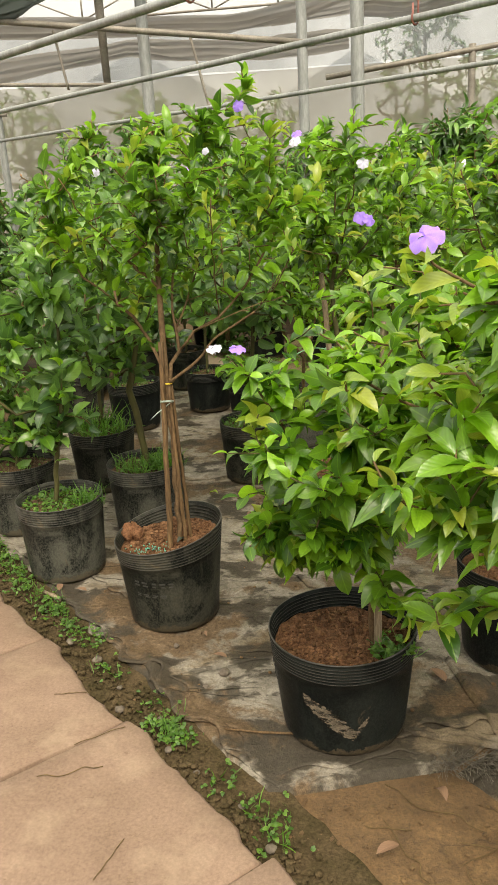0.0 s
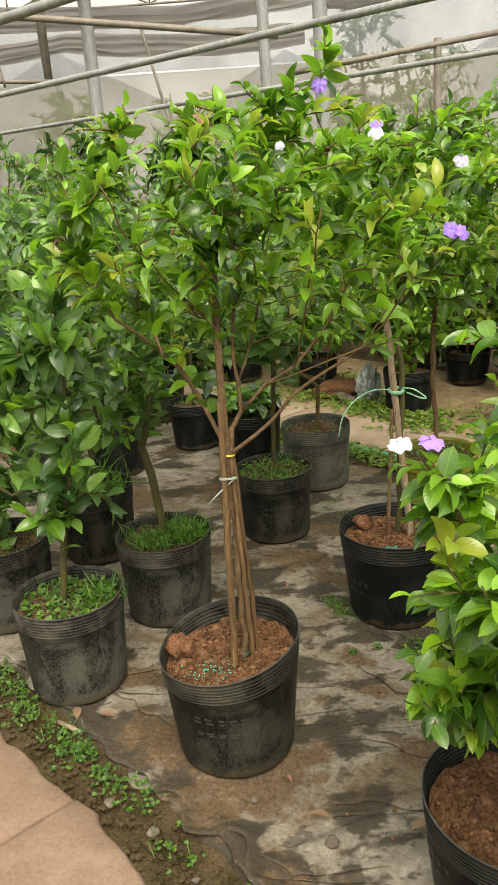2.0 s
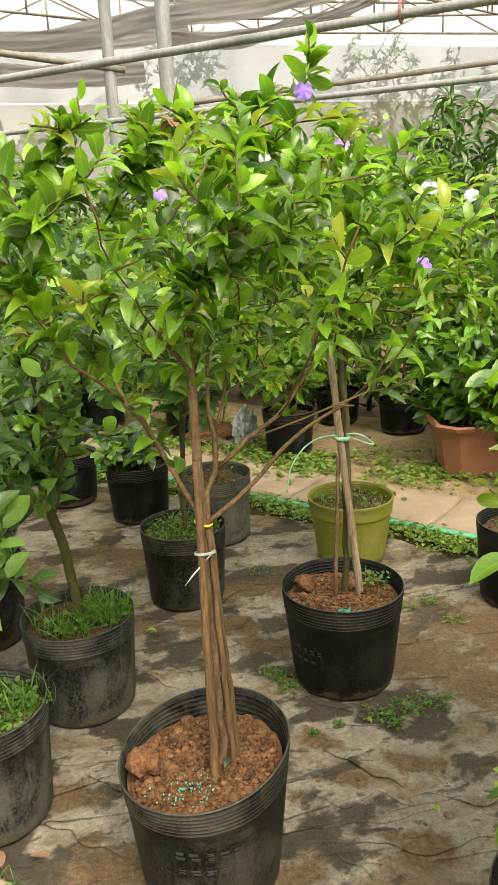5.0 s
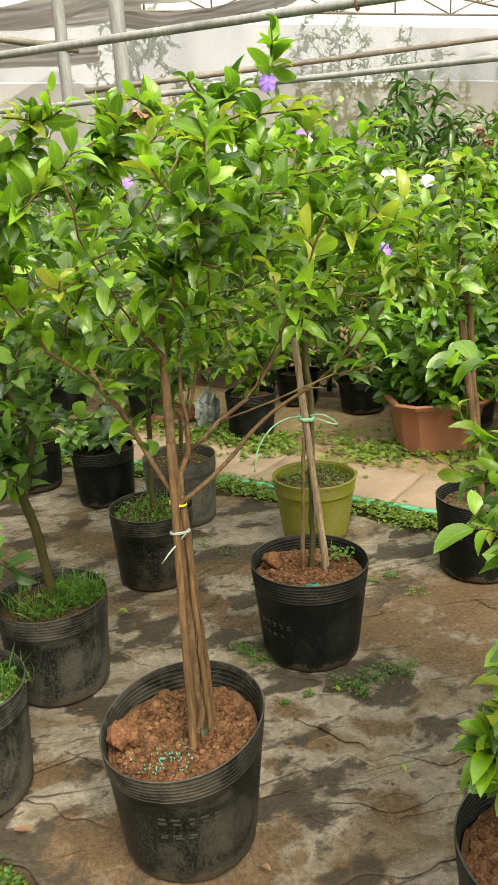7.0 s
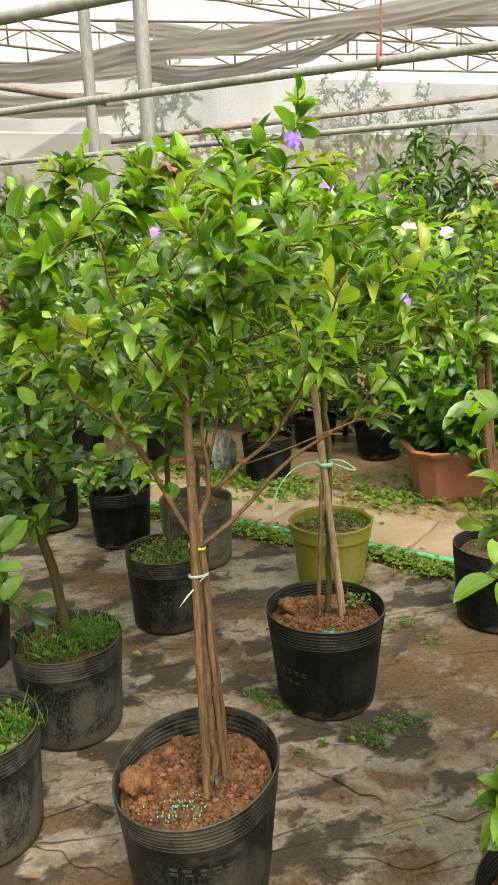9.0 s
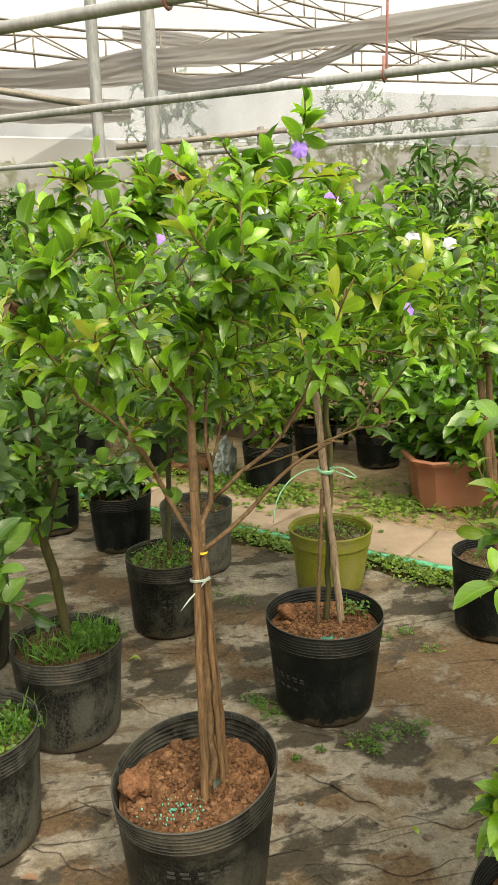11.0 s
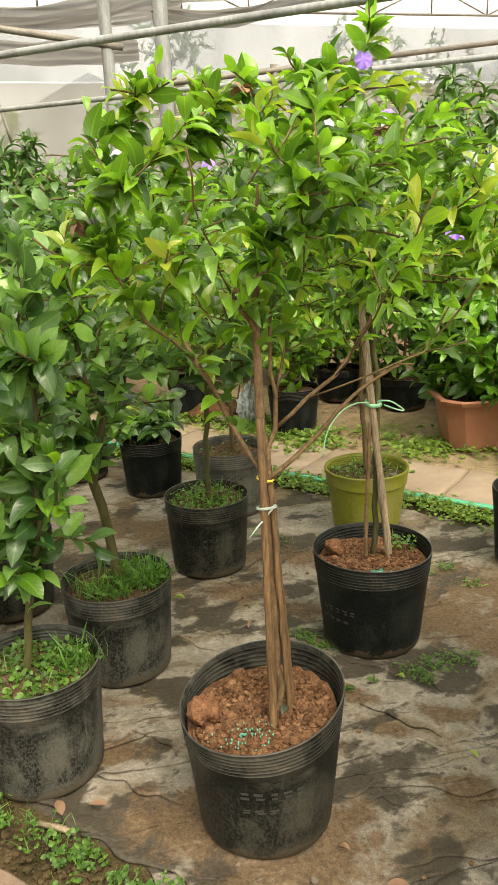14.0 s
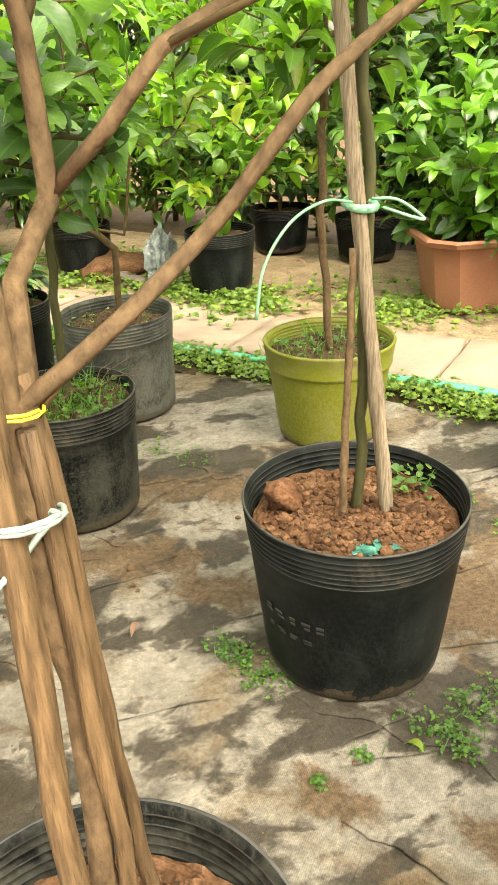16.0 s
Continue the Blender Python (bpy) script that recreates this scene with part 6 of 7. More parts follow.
grown(t, 56, [(0, 0, 0.2), (0.02, 0, 0.5), (0.0, 0, 0.95)], (0.0, 0, 0.85), (0.32, 0.3, 0.38), 60, "wide", 0.064, 7, 0.008, citrus, bark=M_GREENBARK, joint=0.4)
t = weedy_pot(-0.012, 3.33, 0.275, 0.252, "green-stemmed sapling over weeds in a dusty black pot", 27, 0.03, 300, 0.05, 0.35)
lettering(t, 0.275, 0.252, 0.88, radians(-105), 0.135, 1, 6, 0.016, 0.019)
for k in range(14):
    a = rng.uniform(0, 6.28)
    Geo().tube([(0.05, 0.0, 0.23), (0.05 + 0.05 * math.cos(a), 0.05 * math.sin(a), 0.27), (0.05 + 0.11 * math.cos(a), 0.11 * math.sin(a), 0.262 + rng.uniform(-0.02, 0.03))], [0.0014, 0.001, 0.0006], 4).out("dry_stalk", M_STAKE, t)
grown(t, 57, [(0.004, 0, 0.19), (0.006, 0, 0.32), (0.009, 0, 0.437), (0.025, 0, 0.62), (0.03, 0.0, 0.9)], (0.0, 0, 0.88), (0.27, 0.27, 0.30), 55, "broad", 0.075, 7, 0.0085, [M_CITRUS, M_BRIGHT], bark=M_GREENBARK, young=0.2, joint=0.55)
t = weedy_pot(0.600, 3.445, 0.295, 0.232, "small tree over weeds in an olive green plastic tub", 28, 0.035, 160, 0.05, 0.4, pot_mat=M_POT_GREEN, taper=0.80, squash=0.008, rings=False)
Geo().lathe([(0.1404, 0.176), (0.1455, 0.179), (0.1462, 0.184), (0.1450, 0.189), (0.1505, 0.226), (0.1520, 0.230), (0.1500, 0.2335), (0.1460, 0.233)], 48).out("rim_band", M_POT_GREEN, POT_OF[t.name])
grown(t, 58, [(0.004, 0, 0.18), (-0.006, 0, 0.32), (-0.017, 0, 0.469), (-0.023, 0, 0.516), (-0.01, 0, 0.8), (0.0, 0.02, 1.05)], (0.02, 0.02, 1.0), (0.33, 0.33, 0.33), 75, "oval", 0.075, 7, 0.009, [M_LEAF, M_YOUNG], young=0.2, joint=0.6)
vs, fs = lump(random.Random(33), 0.016, 0.4, 2)
Geo().add([v + Vector((0.06, -0.10, 0.222)) for v in vs], fs).out("stone_chip", M_STONE, SOIL_OF[t.name])
t = weedy_pot(0.175, 3.80, 0.285, 0.258, "slim dark-stemmed tree in a faded grey pot", 29, 0.04, 40, 0.04, 0.4, taper=0.92, pot_mat=M_POT_FADED)
grown(t, 59, [(0.012, 0, 0.19), (0.012, 0, 0.30), (0.018, 0, 0.41), (-0.02, 0, 0.45), (-0.052, 0, 0.47), (-0.08, 0.0, 0.55), (-0.05, 0.0, 0.8), (-0.03, 0.0, 1.0)], (0.0, 0, 0.92), (0.34, 0.34, 0.36), 70, "oval", 0.07, 7, 0.0085, [M_LEAF, M_YOUNG], bark=M_TWIG, young=0.15, joint=0.35,
      limbs=((0.36, [(0.045, 0, 0.44), (0.07, 0.02, 0.55), (0.1, 0.04, 0.75)]),))
t = weedy_pot(-0.09, 4.12, 0.262, 0.235, "low leafy sapling in a black pot", 30, 0.03, 60, 0.04, 0.4, pot_mat=M_POT)
grown(t, 60, [(0, 0, 0.18), (0.0, 0, 0.26), (0.01, 0, 0.33)], (0.0, 0, 0.31), (0.19, 0.17, 0.055), 30, "wide", 0.07, 6, 0.006, [M_CITRUS, M_BRIGHT], bark=M_GREENBARK, joint=0.3, up=0.95, flat=0.3)
t = weedy_pot(-0.375, 4.42, 0.255, 0.225, "tall sapling in a black pot", 31, 0.03, 40, 0.04, 0.4, pot_mat=M_POT)
grown(t, 61, [(0, 0, 0.18), (0.0, 0, 0.50), (0.01, 0, 0.9)], (0.0, 0, 0.85), (0.32, 0.3, 0.36), 60, "broad", 0.08, 7, 0.008, [M_CITRUS, M_BRIGHT], bark=M_GREENBARK, joint=0.5)
t = weedy_pot(1.0, 2.99, 0.285, 0.255, "staked flowering shrub in a black pot beside the hose", 32, 0.04, 30, 0.04, 0.4, pot_mat=M_POT)
grown(t, 62, [(0.0, 0, 0.2), (0.0, 0.05, 0.5), (-0.01, 0.09, 0.8), (-0.035, 0.1, 0.95), (-0.08, 0.08, 1.15)], (-0.05, 0.06, 1.08), (0.30, 0.30, 0.26), 85, "oval", 0.06, 8, 0.010, [M_LEAF, M_YOUNG], young=0.4, joint=0.65)
stake(t, (0.0, -0.01, 0.2), (-0.036, 0.10, 0.80), 0.0125, M_STAKE, 16)
flower(t, Vector((-0.24, -0.05, 1.215)), (-0.3, -0.8, 0.5), 0.04, False, 41)
for k, q in enumerate(((-0.02, 0.02, 1.31), (0.08, -0.02, 1.30), (0.0, 0.1, 1.34), (0.13, 0.05, 1.3))):
    dead_flower(t, q, 70 + k)
# further saplings down the row
far_pots, er0 = [], random.Random(3)
for k, (x, y, d, h, cz, rz, r, lab) in enumerate(((-1.10, 4.35, 0.27, 0.25, 0.85, 0.42, 0.33, "leafy citrus sapling in a black pot"), (-1.55, 3.75, 0.28, 0.25, 0.60, 0.32, 0.34, "leafy citrus sapling in a dusty black pot"), (-0.60, 4.95, 0.26, 0.24, 0.8, 0.42, 0.34, "leafy sapling in a black pot"), (-1.22, 4.85, 0.27, 0.25, 0.98, 0.44, 0.30, "tall yellow-green leafy shrub in a black pot"), (-1.95, 4.25, 0.28, 0.25, 0.60, 0.34, 0.36, "leafy citrus sapling in a black pot"),
                                                  (-1.62, 3.25, 0.29, 0.26, 0.55, 0.3, 0.28, "low citrus sapling in a black pot"), (-0.95, 5.3, 0.27, 0.25, 0.8, 0.45, 0.36, "leafy citrus sapling in a black pot"), (-1.95, 5.2, 0.27, 0.25, 0.62, 0.36, 0.36, "leafy citrus sapling in a black pot"))):
    t = potted("potted_tree", x, y, d, h, lab, 0.04, M_POT if k % 2 else M_POT_DUSTY, 0.87, 60 + k, M_SOIL_DARK, 10, 1, ROWGROUP)
    grown(t, 160 + k, [(0, 0, 0.2), (0.01, 0.01, 0.5), (0, 0, cz)], (0, 0, cz), (r, r, rz), 50, "broad", 0.085, 7, 0.008, [M_CITRUS, M_BRIGHT], bark=M_GREENBARK, joint=0.35, young=0.2)
    far_pots.append(t)
fl = foliage("flower", [(leaf_pose(Vector((-0.05, 0.3, 0.68)), Vector((er0.gauss(0, 1), er0.gauss(0, 1), er0.uniform(0.1, 0.9))), 0.032, er0), "round", k, 0) for k in range(16)], [M_ORANGE], far_pots[1], "orange marigold-like flower head")
Geo().tube([(-0.05, 0.28, 0.22), (-0.045, 0.3, 0.45), (-0.05, 0.3, 0.68)], 0.003, 6).out("flower_stalk", M_GREENBARK, far_pots[1])

# ---------------------------------------------------------------- behind the far path
planter = thing("planter", (1.50, 4.18, 0.0), "octagonal terracotta plastic planter with a wide rim and dark leafy shrub", "planter", turn=-12)


def oct_ring(w, l, c, z):
    w, l, c, z = w * 1.13, l * 1.13, c * 1.13, z * 1.22
    return [(-w + c, -l, z), (w - c, -l, z), (w, -l + c, z), (w, l - c, z), (w - c, l, z), (-w + c, l, z), (-w, l - c, z), (-w, -l + c, z)]


secs = [oct_ring(0.145, 0.115, 0.05, 0.0), oct_ring(0.152, 0.122, 0.055, 0.02), oct_ring(0.178, 0.142, 0.06, 0.185), oct_ring(0.20, 0.162, 0.065, 0.192), oct_ring(0.205, 0.167, 0.065, 0.205), oct_ring(0.20, 0.162, 0.065, 0.212), oct_ring(0.180, 0.144, 0.06, 0.208), oct_ring(0.172, 0.136, 0.06, 0.15)]
g = Geo()
vv = [q for s_ in secs for q in s_]
g.add(vv, [(i * 8 + j, i * 8 + (j + 1) % 8, (i + 1) * 8 + (j + 1) % 8, (i + 1) * 8 + j) for i in range(len(secs) - 1) for j in range(8)] + [tuple(range(7, -1, -1)), tuple(range((len(secs) - 1) * 8, len(secs) * 8))])
g.out("tub", M_TERRA, planter, False)
make_soil(planter, 0.30, 0.20, 71, M_SOIL_DARK, 20, 2)
grown(planter, 71, [(0, 0, 0.15), (0.0, 0.0, 0.35), (0.02, 0.02, 0.6)], (0.0, 0.02, 0.50), (0.33, 0.30, 0.30), 85, "broad", 0.085, 8, 0.009, [M_HEDGE, M_CITRUS], joint=0.2, young=0.3, extra_crowns=(((0, 0, 0.3), (0.28, 0.25, 0.1), 25),))

for k, (x, y, d, h, cz, rz, r, lab, mt, nt) in enumerate((
        (0.745, 4.76, 0.268, 0.232, 0.80, 0.46, 0.36, "citrus tree with green fruit in a black pot", M_BRIGHT, 80),
        (1.47, 4.96, 0.28, 0.18, 0.72, 0.42, 0.36, "leafy shrub in a low black pot", M_CITRUS, 70),
        (1.20, 5.30, 0.27, 0.19, 0.75, 0.45, 0.36, "leafy shrub in a low black pot", M_CITRUS, 70),
        (0.30, 5.35, 0.26, 0.2, 0.78, 0.45, 0.38, "citrus tree in a black pot", M_BRIGHT, 75),
        (-0.15, 5.75, 0.26, 0.2, 0.80, 0.46, 0.38, "citrus tree in a black pot", M_CITRUS, 70),
        (1.85, 4.45, 0.28, 0.2, 0.70, 0.42, 0.36, "dark leafy shrub in a black pot", M_HEDGE, 75),
        (2.15, 3.95, 0.28, 0.2, 0.75, 0.45, 0.38, "leafy shrub in a black pot", M_CITRUS, 70),
        (1.85, 3.45, 0.28, 0.24, 0.75, 0.42, 0.34, "leafy shrub in a black pot", M_LEAF, 70),
        (-0.65, 6.2, 0.26, 0.2, 0.80, 0.46, 0.38, "citrus tree in a black pot", M_CITRUS, 70))):
    cz, rz = cz - 0.06, rz + 0.06
    t = potted("potted_tree", x, y, d, h, lab, 0.03, M_POT, 0.85, 80 + k, M_SOIL_DARK, 8, 1, BACKGROUP)
    grown(t, 180 + k, [(0, 0, h - 0.05), (0.01, 0.01, 0.45), (0, 0, cz)], (0, 0, cz), (r, r, rz), int(nt * 1.35), "broad", 0.075, 8, 0.009, [mt, M_YOUNG], joint=0.2, young=0.25)
    if k in (0, 3):
        for j, q in enumerate(((-0.05, -0.22, 0.48), (0.03, -0.25, 0.80), (0.16, -0.2, 0.66))):
            vs, fs = lump(random.Random(j), 0.028, 1.05, 3)
            Geo().add([v.normalized() * 0.027 + Vector(q) for v in vs], fs).out("fruit", M_FRUIT, t, label="green citrus fruit")
    if k == 0:
        vs, fs = lump(random.Random(4), 0.075, 1.35, 4)
        bag = Geo().add([Vector((v.x * 0.75, v.y * 0.5, v.z)) * (1 + 0.35 * noise.noise(v * 55)) for v in vs], fs).out("plastic_bag", M_BAG, None, False)
        bag.matrix_basis = pose(0.56, 4.98, 0.090, 0, 0, 0) @ Matrix.Diagonal((1.0, 1.0, 1.25, 1))
        tagged(bag, "crumpled pale plastic bag leaning beside a pot", "plastic bag")


def bush(name, x, y, h, r, n, mat, leaf, shape, label, seed, group="hedge bushes", base=0.1):
    """A tall leafy bush or vine column grown from the ground."""
    t = thing(name, (x, y, -0.01), label, "bush", group)
    p = Plant(seed)
    p.limb([(0, 0, 0), (0.02, 0.02, h * 0.3), (0.0, 0.0, h * 0.6), (0.03, 0, h * 0.85)])
    tips = crown_points(p.rng, n, (0, 0, h * 0.54), (r, r, h * 0.48), 0.75, -1, 0.3)
    p.grow(tips, first=2, step=0.09)
    g1, g2 = p.wood(0.018, 0.002, 6)
    g1.out("trunk", M_TWIG, t)
    if g2.v:
        g2.out("branchwork", M_TWIG, t)["kind"] = "stuff"
    lv = leaves_on(p, shape, leaf, 9, 0.2, 65, 0.45, 0.12, flat=1.0)
    foliage("foliage", lv, [mat, M_CITRUS], t, kind="stuff")
    return t


hr = random.Random(99)
HEDGE = "tall dark leafy hedge bush hung with vines"
for k in range(17):
    u, v = -6.6 + k * 0.50, 4.85 + hr.uniform(-0.25, 0.3)
    q = uv_xy(u, v)
    top_h = 1.42 + (0.22 if k > 9 else 0.1) + hr.uniform(-0.12, 0.2)
    bush("hedge_bush", q.x, q.y, top_h, hr.uniform(0.36, 0.46), 110, M_HEDGE, 0.085, "small", HEDGE, 300 + k)
for k, (x, y, h, r) in enumerate(((1.80, 5.12, 1.80, 0.24), (1.18, 5.75, 1.72, 0.22), (-1.05, 5.9, 1.68, 0.28), (-0.52, 6.1, 1.62, 0.2), (-2.15, 5.45, 1.66, 0.25), (0.95, 6.3, 1.62, 0.3), (2.2, 5.15, 1.58, 0.36), (2.75, 4.95, 1.55, 0.38), (0.1, 6.6, 1.55, 0.3))):
    bush("vine_column", x, y, h, r * 1.2, 290, M_VINE, 0.10, "narrow", "post overgrown with dark hanging vine leaves", 340 + k, "vine columns")
for k, (x, y, h, r) in enumerate(((-1.72, 5.75, 1.35, 0.24), (-0.78, 6.6, 1.3, 0.3))):
    bush("dry_bush", x, y, h, r, 60, M_DRY, 0.05, "small", "half dry brown twiggy bush", 360 + k, "dry bushes")
for k, (x, y, h, r) in enumerate(((-1.15, 5.35, 1.5, 0.34), (-0.28, 6.05, 1.58, 0.30), (-0.95, 5.75, 1.66, 0.30), (-1.5, 6.1, 1.66, 0.32), (-0.45, 5.75, 1.45, 0.36), (-1.95, 5.95, 1.45, 0.36), (-2.6, 4.6, 0.95, 0.4), (-2.5, 5.4, 1.2, 0.45), (-3.1, 5.6, 1.25, 0.5), (-2.9, 6.5, 1.35, 0.5), (-1.6, 6.6, 1.3, 0.45), (3.1, 4.4, 1.35, 0.5), (3.0, 5.6, 1.5, 0.5), (2.6, 3.1, 1.1, 0.4))):
    bush("bush", x, y, h, r, 80, M_CITRUS, 0.085, "small", "leafy green bush at the greenhouse edge", 380 + k, "edge bushes")

# trees outside, dim behind the film
for k, (x, y, h) in enumerate(((1.8, 14.0, 4.3), (5.0, 14.0, 4.3), (6.8, 14.5, 4.0), (-3.0, 14.5, 3.2), (-5.5, 15.5, 3.4), (9.8, 15.2, 4.2), (3.4, 16.0, 3.6), (-1.0, 16, 3.0))):
    t = thing("tree", (x, y, -0.02), "thin-leaved tree outside the film wall", "tree", "trees outside")
    grown(t, 400 + k, [(0, 0, 0), (0.05, 0, h * 0.4), (0, 0.05, h * 0.8)], (0, 0, h * 0.68), (0.9, 0.9, h * 0.30), 150, "small", 0.11, 9, 0.05, [M_HEDGE, M_CITRUS], joint=0.35, run=0.4)

# ---------------------------------------------------------------- hose, weeds and litter
g = Geo()
pts = []
for i in range(60):
    u = -5.2 + i * 0.11
    q = uv_xy(u, 3.085 + 0.025 * noise.noise(Vector((u * 1.3, 0, 4))), 0.020)
    pts.append(q)
g.tube(pts, 0.017, 10)
hose = g.out("garden_hose", M_HOSE)
for v_ in hose.data.vertices:
    v_.co.z = 0.012 + (v_.co.z - 0.020) * 0.55 + 0.004
tagged(hose, "long flattened green plastic hose beside the path", "hose")


def weed_patch(name, spots, label, seed, leaf=0.022, grass=0.25, height=0.05, rise=0.03, mat=None):
    """Small weeds scattered about given spots: (u, v, spread along, spread across, count)."""
    rng = random.Random(seed)
    lv = []
    for u, v, su, sv, n in spots:
        for _ in range(n):
            q = uv_xy(rng.gauss(u, su), rng.gauss(v, sv), 0.002)
            if rng.random() < grass:
                lv.append((leaf_pose(q, Vector((rng.gauss(0, 0.5), rng.gauss(0, 0.5), 1)), height * rng.uniform(0.6, 1.6), rng, 0.2, 60), "grass", rng.randrange(3), 0))
            else:
                k = rng.randrange(2, 5)
                z = rng.uniform(0.003, rise)
                for _ in range(k):
                    w = Vector((rng.gauss(0, 1), rng.gauss(0, 1), rng.uniform(0.0, 0.5)))
                    lv.append((leaf_pose(q + Vector((0, 0, z)), w, leaf * rng.uniform(0.6, 1.3), rng, 0.9), "round", rng.randrange(2), 1))
    ob = foliage(name, lv, [M_GRASS, mat or M_WEED], None, label)
    return tagged(ob, label, "weeds", kind="stuff")


er = random.Random(7)
spots = [(-3.4 + 0.11 * i + er.uniform(-0.04, 0.04), 1.092 + er.uniform(-0.03, 0.025), 0.03, 0.018, er.choice((0, 4, 12, 26)) if -3.4 + 0.11 * i > -1.7 else er.choice((15, 45, 70))) for i in range(28)]
spots += [(-1.27, 1.085, 0.028, 0.020, 100), (-2.2, 1.08, 0.10, 0.025, 80), (-2.0, 1.085, 0.06, 0.025, 70), (-2.45, 1.08, 0.12, 0.03, 110), (-2.8, 1.08, 0.15, 0.03, 130), (-0.9, 1.09, 0.05, 0.025, 26), (-1.05, 1.08, 0.03, 0.02, 18)]
weed_patch("weeds", spots, "low clover and grass along the concrete edge", 1, 0.0105, 0.35, 0.035, 0.022)
spots = [(-4.6 + 0.13 * i, 3.02 + er.uniform(-0.05, 0.03), 0.08, 0.035, 75) for i in range(42)]
spots = [(a_, b_, c_, d_, int(n_ * 2)) for a_, b_, c_, d_, n_ in spots]
weed_patch("weeds", spots, "dense low weeds beside the green hose", 2, 0.015, 0.15, 0.03, mat=M_WEED_FAR)
spots = [(-5.2 + 0.2 * i + er.uniform(-0.1, 0.1), 3.72 + er.uniform(-0.16, 0.25), 0.12, 0.10, er.choice((60, 140, 220))) for i in range(42)]
weed_patch("weeds", spots, "patchy low weeds on the bare soil", 3, 0.022, 0.1, 0.04, mat=M_WEED_FAR)
spots = []
for (x, y, n, s) in ((0.136, 2.796, 34, 0.018), (0.169, 2.719, 30, 0.016), (0.157, 2.758, 26, 0.02), (0.346, 2.537, 40, 0.022), (0.414, 2.55, 40, 0.025), (0.481, 2.557, 34, 0.022), (0.525, 2.563, 16, 0.015), (0.366, 2.497, 18, 0.016), (0.235, 2.536, 12, 0.008), (0.167, 2.522, 8, 0.006), (0.698, 3.034, 20, 0.02), (0.732, 2.907, 16, 0.02), (0.635, 3.025, 14, 0.015), (0.253, 3.43, 26, 0.03), (0.197, 3.504, 20, 0.03)):
    q = Vector((x, y, 0))
    spots.append((q.dot(ROW), q.dot(ACROSS), s, s * 0.8, int(n * 2.2)))
weed_patch("weeds", spots, "tiny weeds sprouting through the ground cloth", 4, 0.0062, 0.2, 0.02, 0.012)


def fallen_leaf(x, y, turn, size, mat, label, z=0.014):
    v, uv, f = BLADES["oval"][int(x * 50) % 4]
    ob = mesh_object("fallen_leaf", v * size, f, mat, None, True, "", uv)
    ob.matrix_basis = pose(x, y, z, 4, 6, turn)
    return tagged(ob, label, "leaf", "fallen leaves")


YL, BL = "fallen yellow leaf on the ground cloth", "curled dry brown leaf on the ground"
for x, y, a, s, dry in ((-0.140, 3.095, 60, 0.045, 0), (0.307, 2.51, 20, 0.03, 0), (0.25, 1.92, 100, 0.05, 1), (0.60, 1.86, 30, 0.06, 1), (-0.53, 2.30, 10, 0.045, 1), (-0.44, 2.30, 70, 0.04, 1), (0.02, 2.9, 140, 0.03, 1), (0.05, 1.95, 70, 0.04, 1), (0.55, 1.47, 20, 0.05, 1), (0.45, 1.36, 120, 0.05, 1), (-0.02, 2.05, 40, 0.03, 1), (0.33, 2.2, 10, 0.03, 0), (0.2, 1.2, 10, 0.04, 1)):
    fallen_leaf(x, y, a, s, M_DRY if dry else M_YOUNG, BL if dry else YL)
fallen_leaf(-0.107, 2.172, -35, 0.042, M_WILTED, "dark wilted leaf on the soil beside a stake", 0.240)
for k in range(70):
    u, v = er.uniform(-3.4, -0.3), er.uniform(3.55, 4.25)
    q = uv_xy(u, v)
    fallen_leaf(q.x, q.y, er.uniform(0, 360), er.uniform(0.03, 0.06), M_DRY, "curled dry brown leaf on the weedy soil")


def stone(x, y, r, label, seed, mat=None, squash=0.6):
    vs, fs = lump(random.Random(seed), r, squash, 2)
    ob = mesh_object("stone", vs, fs, mat or M_STONE)
    ob.matrix_basis = pose(x, y, r * squash * 0.45, 0, 0, seed * 40)
    return tagged(ob, label, "stone", "loose stones")


for k, (u, v) in enumerate(((-0.98, 1.08), (-1.12, 1.06), (-1.42, 1.03), (-1.5, 1.07), (-1.65, 1.08), (-1.78, 1.06), (-1.33, 1.09), (-1.22, 1.05), (-0.86, 1.06))):
    q = uv_xy(u, v)
    stone(q.x, q.y, er.uniform(0.006, 0.013), "small grey stone in the mossy strip", k + 3)
for k, (x, y, r) in enumerate(((0.05, 1.90, 0.014), (0.01, 1.84, 0.009), (-0.1, 2.02, 0.008), (0.45, 4.98, 0.05), (0.52, 5.02, 0.04), (0.42, 5.1, 0.05), (0.6, 4.9, 0.035), (0.35, 2.2, 0.01))):
    stone(x, y, r, "pale stone lying on the ground", k + 20)
vs, fs = lump(random.Random(41), 0.16, 0.35, 3)
ob = mesh_object("mound", vs, fs, M_SOIL)
ob.matrix_basis = pose(0.40, 5.25, 0.03)
tagged(ob, "small heap of reddish soil behind the path", "soil heap")

# roots and twigs on the ground
g = Geo().tube([uv_xy(-1.19, 1.18, 0.01), uv_xy(-1.12, 1.24, 0.012), uv_xy(-1.06, 1.30, 0.014), uv_xy(-0.99, 1.34, 0.012), uv_xy(-0.94, 1.39, 0.008)], [0.0022, 0.003, 0.003, 0.003, 0.002], 6)
tagged(g.out("twig", M_STAKE), "pale bare twig lying on the ground cloth", "twig")
g = Geo().tube([(-0.575, 2.295, 0.012), (-0.53, 2.262, 0.016), (-0.505, 2.245, 0.012)], [0.006, 0.007, 0.005], 6)
tagged(g.out("wood_chip", M_STAKE_GREY), "pale split stick on the edge of the cloth", "stick")
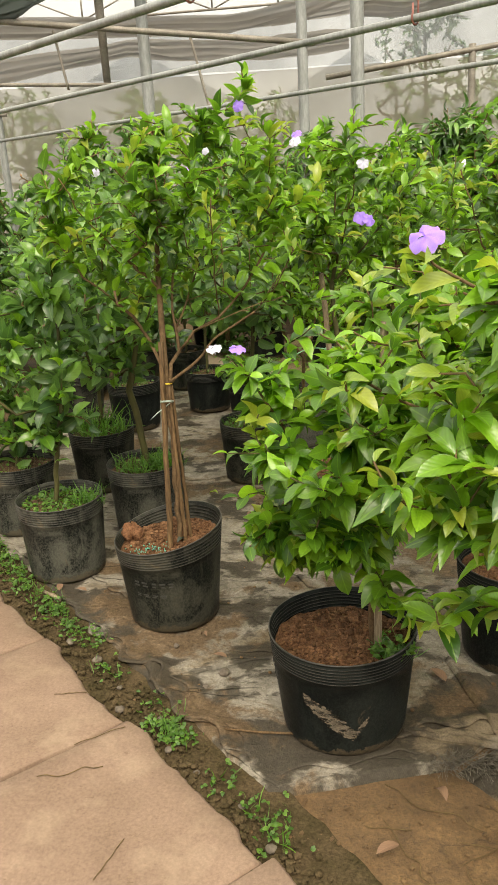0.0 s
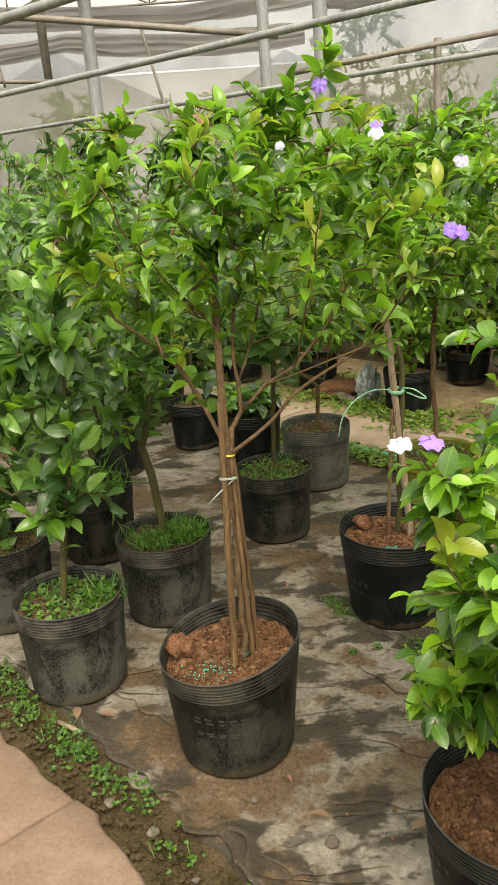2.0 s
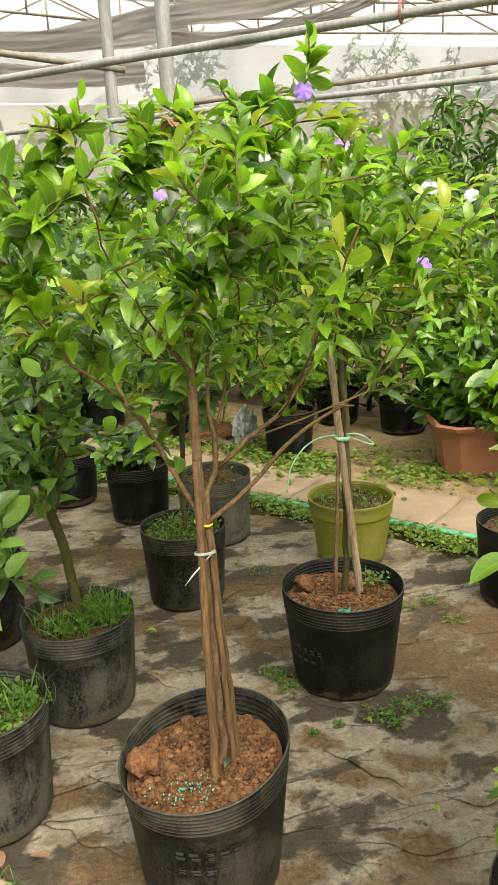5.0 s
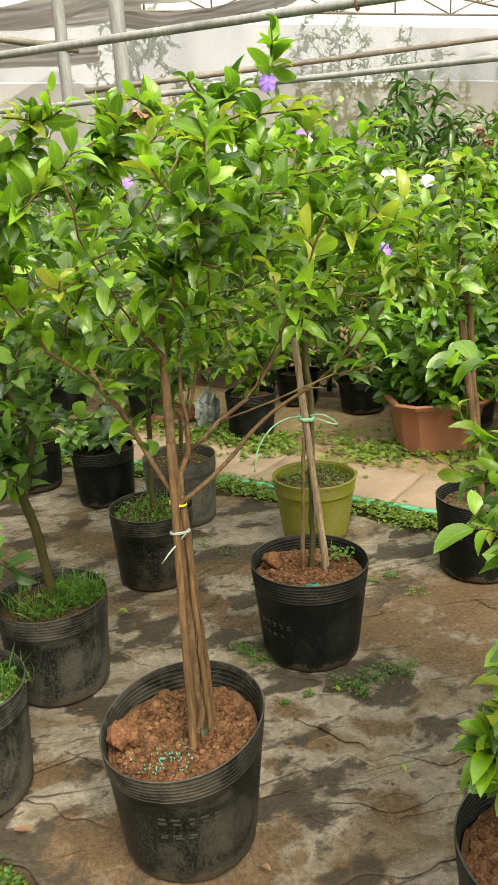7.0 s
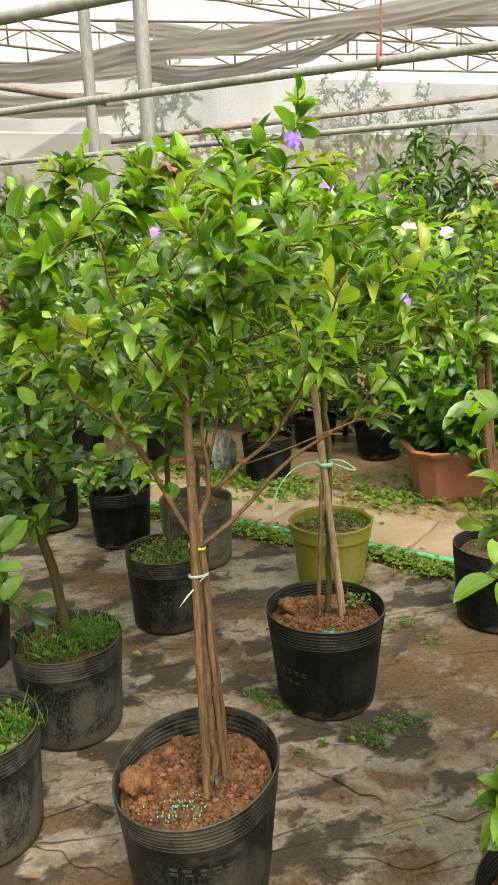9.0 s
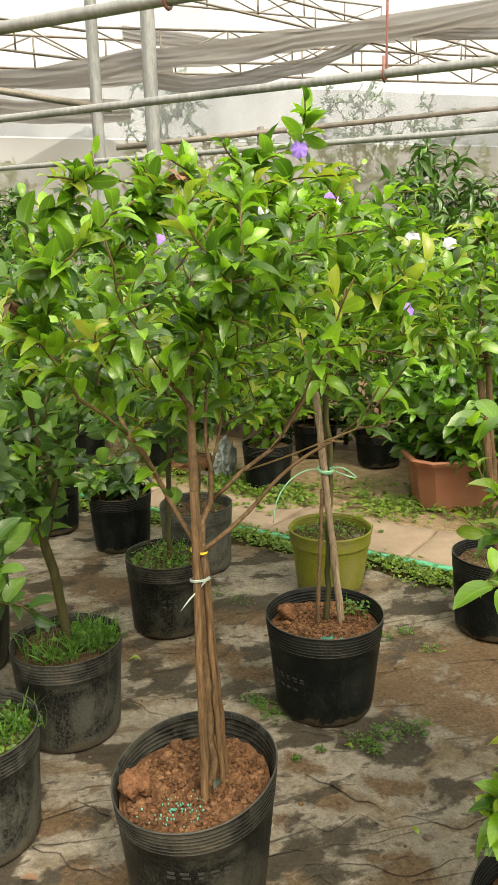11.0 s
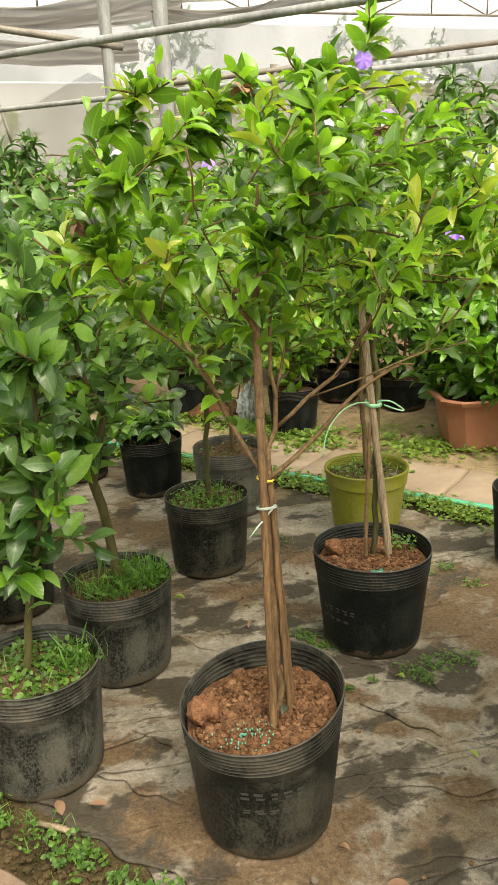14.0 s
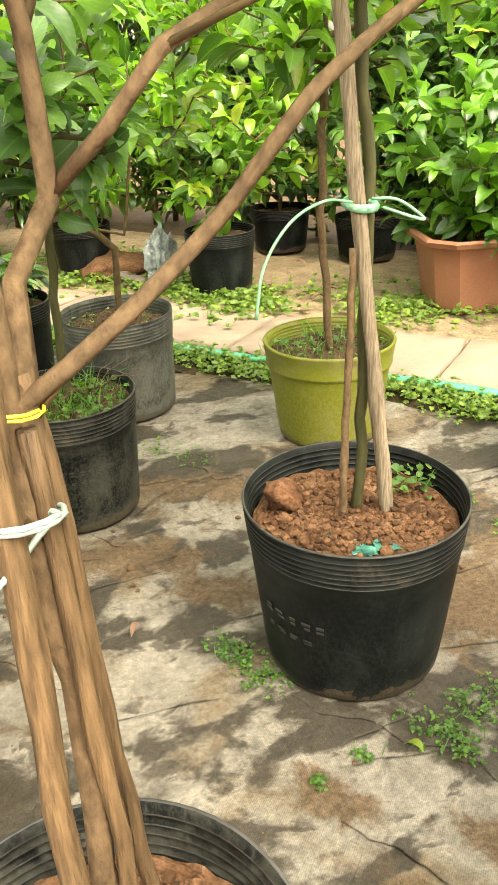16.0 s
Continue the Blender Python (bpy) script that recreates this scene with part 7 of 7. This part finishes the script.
for k, (x, y, a, l) in enumerate(((-0.25, 1.60, 30, 0.12), (-0.30, 1.50, 20, 0.14), (-0.36, 1.78, 10, 0.08), (-0.1, 1.25, 70, 0.1), (0.62, 1.42, 150, 0.22), (0.5, 1.3, 120, 0.16), (0.68, 1.5, 30, 0.12), (0.56, 1.34, 20, 0.18), (0.64, 1.30, 75, 0.14), (0.72, 1.36, 160, 0.16), (0.44, 1.22, 40, 0.10), (0.60, 1.22, 100, 0.12), (0.76, 1.44, 10, 0.2), (0.48, 1.42, 170, 0.09))):
    pts = [Vector((0, 0, 0))]
    for i in range(7):
        pts.append(pts[-1] + Vector((l / 7, er.gauss(0, l / 30), 0)))
    ob = Geo().tube(spline(pts, 3), 0.0011, 5).out("root", M_TWIG)
    ob.matrix_basis = pose(x, y, 0.016 if k < 4 else -0.012, 0, 0, a)
    tagged(ob, "thin dry rootlet lying on the ground", "root", "rootlets")
# frayed threads at the cloth's end
g = Geo()
for k in range(210):
    a = er.gauss(-0.7, 0.8)
    s = er.random()
    q = Vector((0.53 + 0.16 * s, 1.585 + 0.01 * s + er.gauss(0, 0.013), 0.008))
    r_ = q + Vector((math.cos(a) * 0.03, math.sin(a) * 0.045, er.uniform(-0.008, 0.016)))
    g.tube([q, (q + r_) / 2 + Vector((er.gauss(0, 0.006), er.gauss(0, 0.006), 0.006)), r_], 0.0005, 4)
tagged(g.out("frayed_threads", M_THREAD), "frayed dark threads at the end of the cloth", "threads", kind="stuff")
# crumbs of soil on the mossy strip
g = Geo()
for k in range(2600):
    q = uv_xy(er.uniform(-2.8, -0.3), min(1.118, er.gauss(1.06, 0.035)))
    s = 0.002 + 0.008 * er.random() ** 3
    vs, fs = lump(er, s, 0.7, 1)
    g.add([v + q + Vector((0, 0, 0.002)) for v in vs], fs)
tagged(g.out("soil_crumbs", M_MOSS, None, False), "loose dark soil crumbs along the path edge", "soil crumbs", kind="stuff")
# crumbs of earth on the bare ground at the row's end, and on the cloth
for name, count, place, label in (("soil_crumbs", 1700, lambda: (er.uniform(0.1, 1.1), er.uniform(0.75, 1.5), -0.012), "loose brown earth crumbs on the bare ground"),
                                  ("soil_crumbs", 260, lambda: (er.uniform(-0.4, 0.9), er.uniform(1.7, 3.2), 0.004), "scattered soil crumbs on the ground cloth")):
    g = Geo()
    for k in range(count):
        q = Vector(place())
        s = 0.0012 + 0.005 * er.random() ** 3
        vs, fs = lump(er, s, 0.7, 1)
        g.add([v + q for v in vs], fs)
    tagged(g.out(name, M_GROUND, None, False), label, "soil crumbs", kind="stuff")
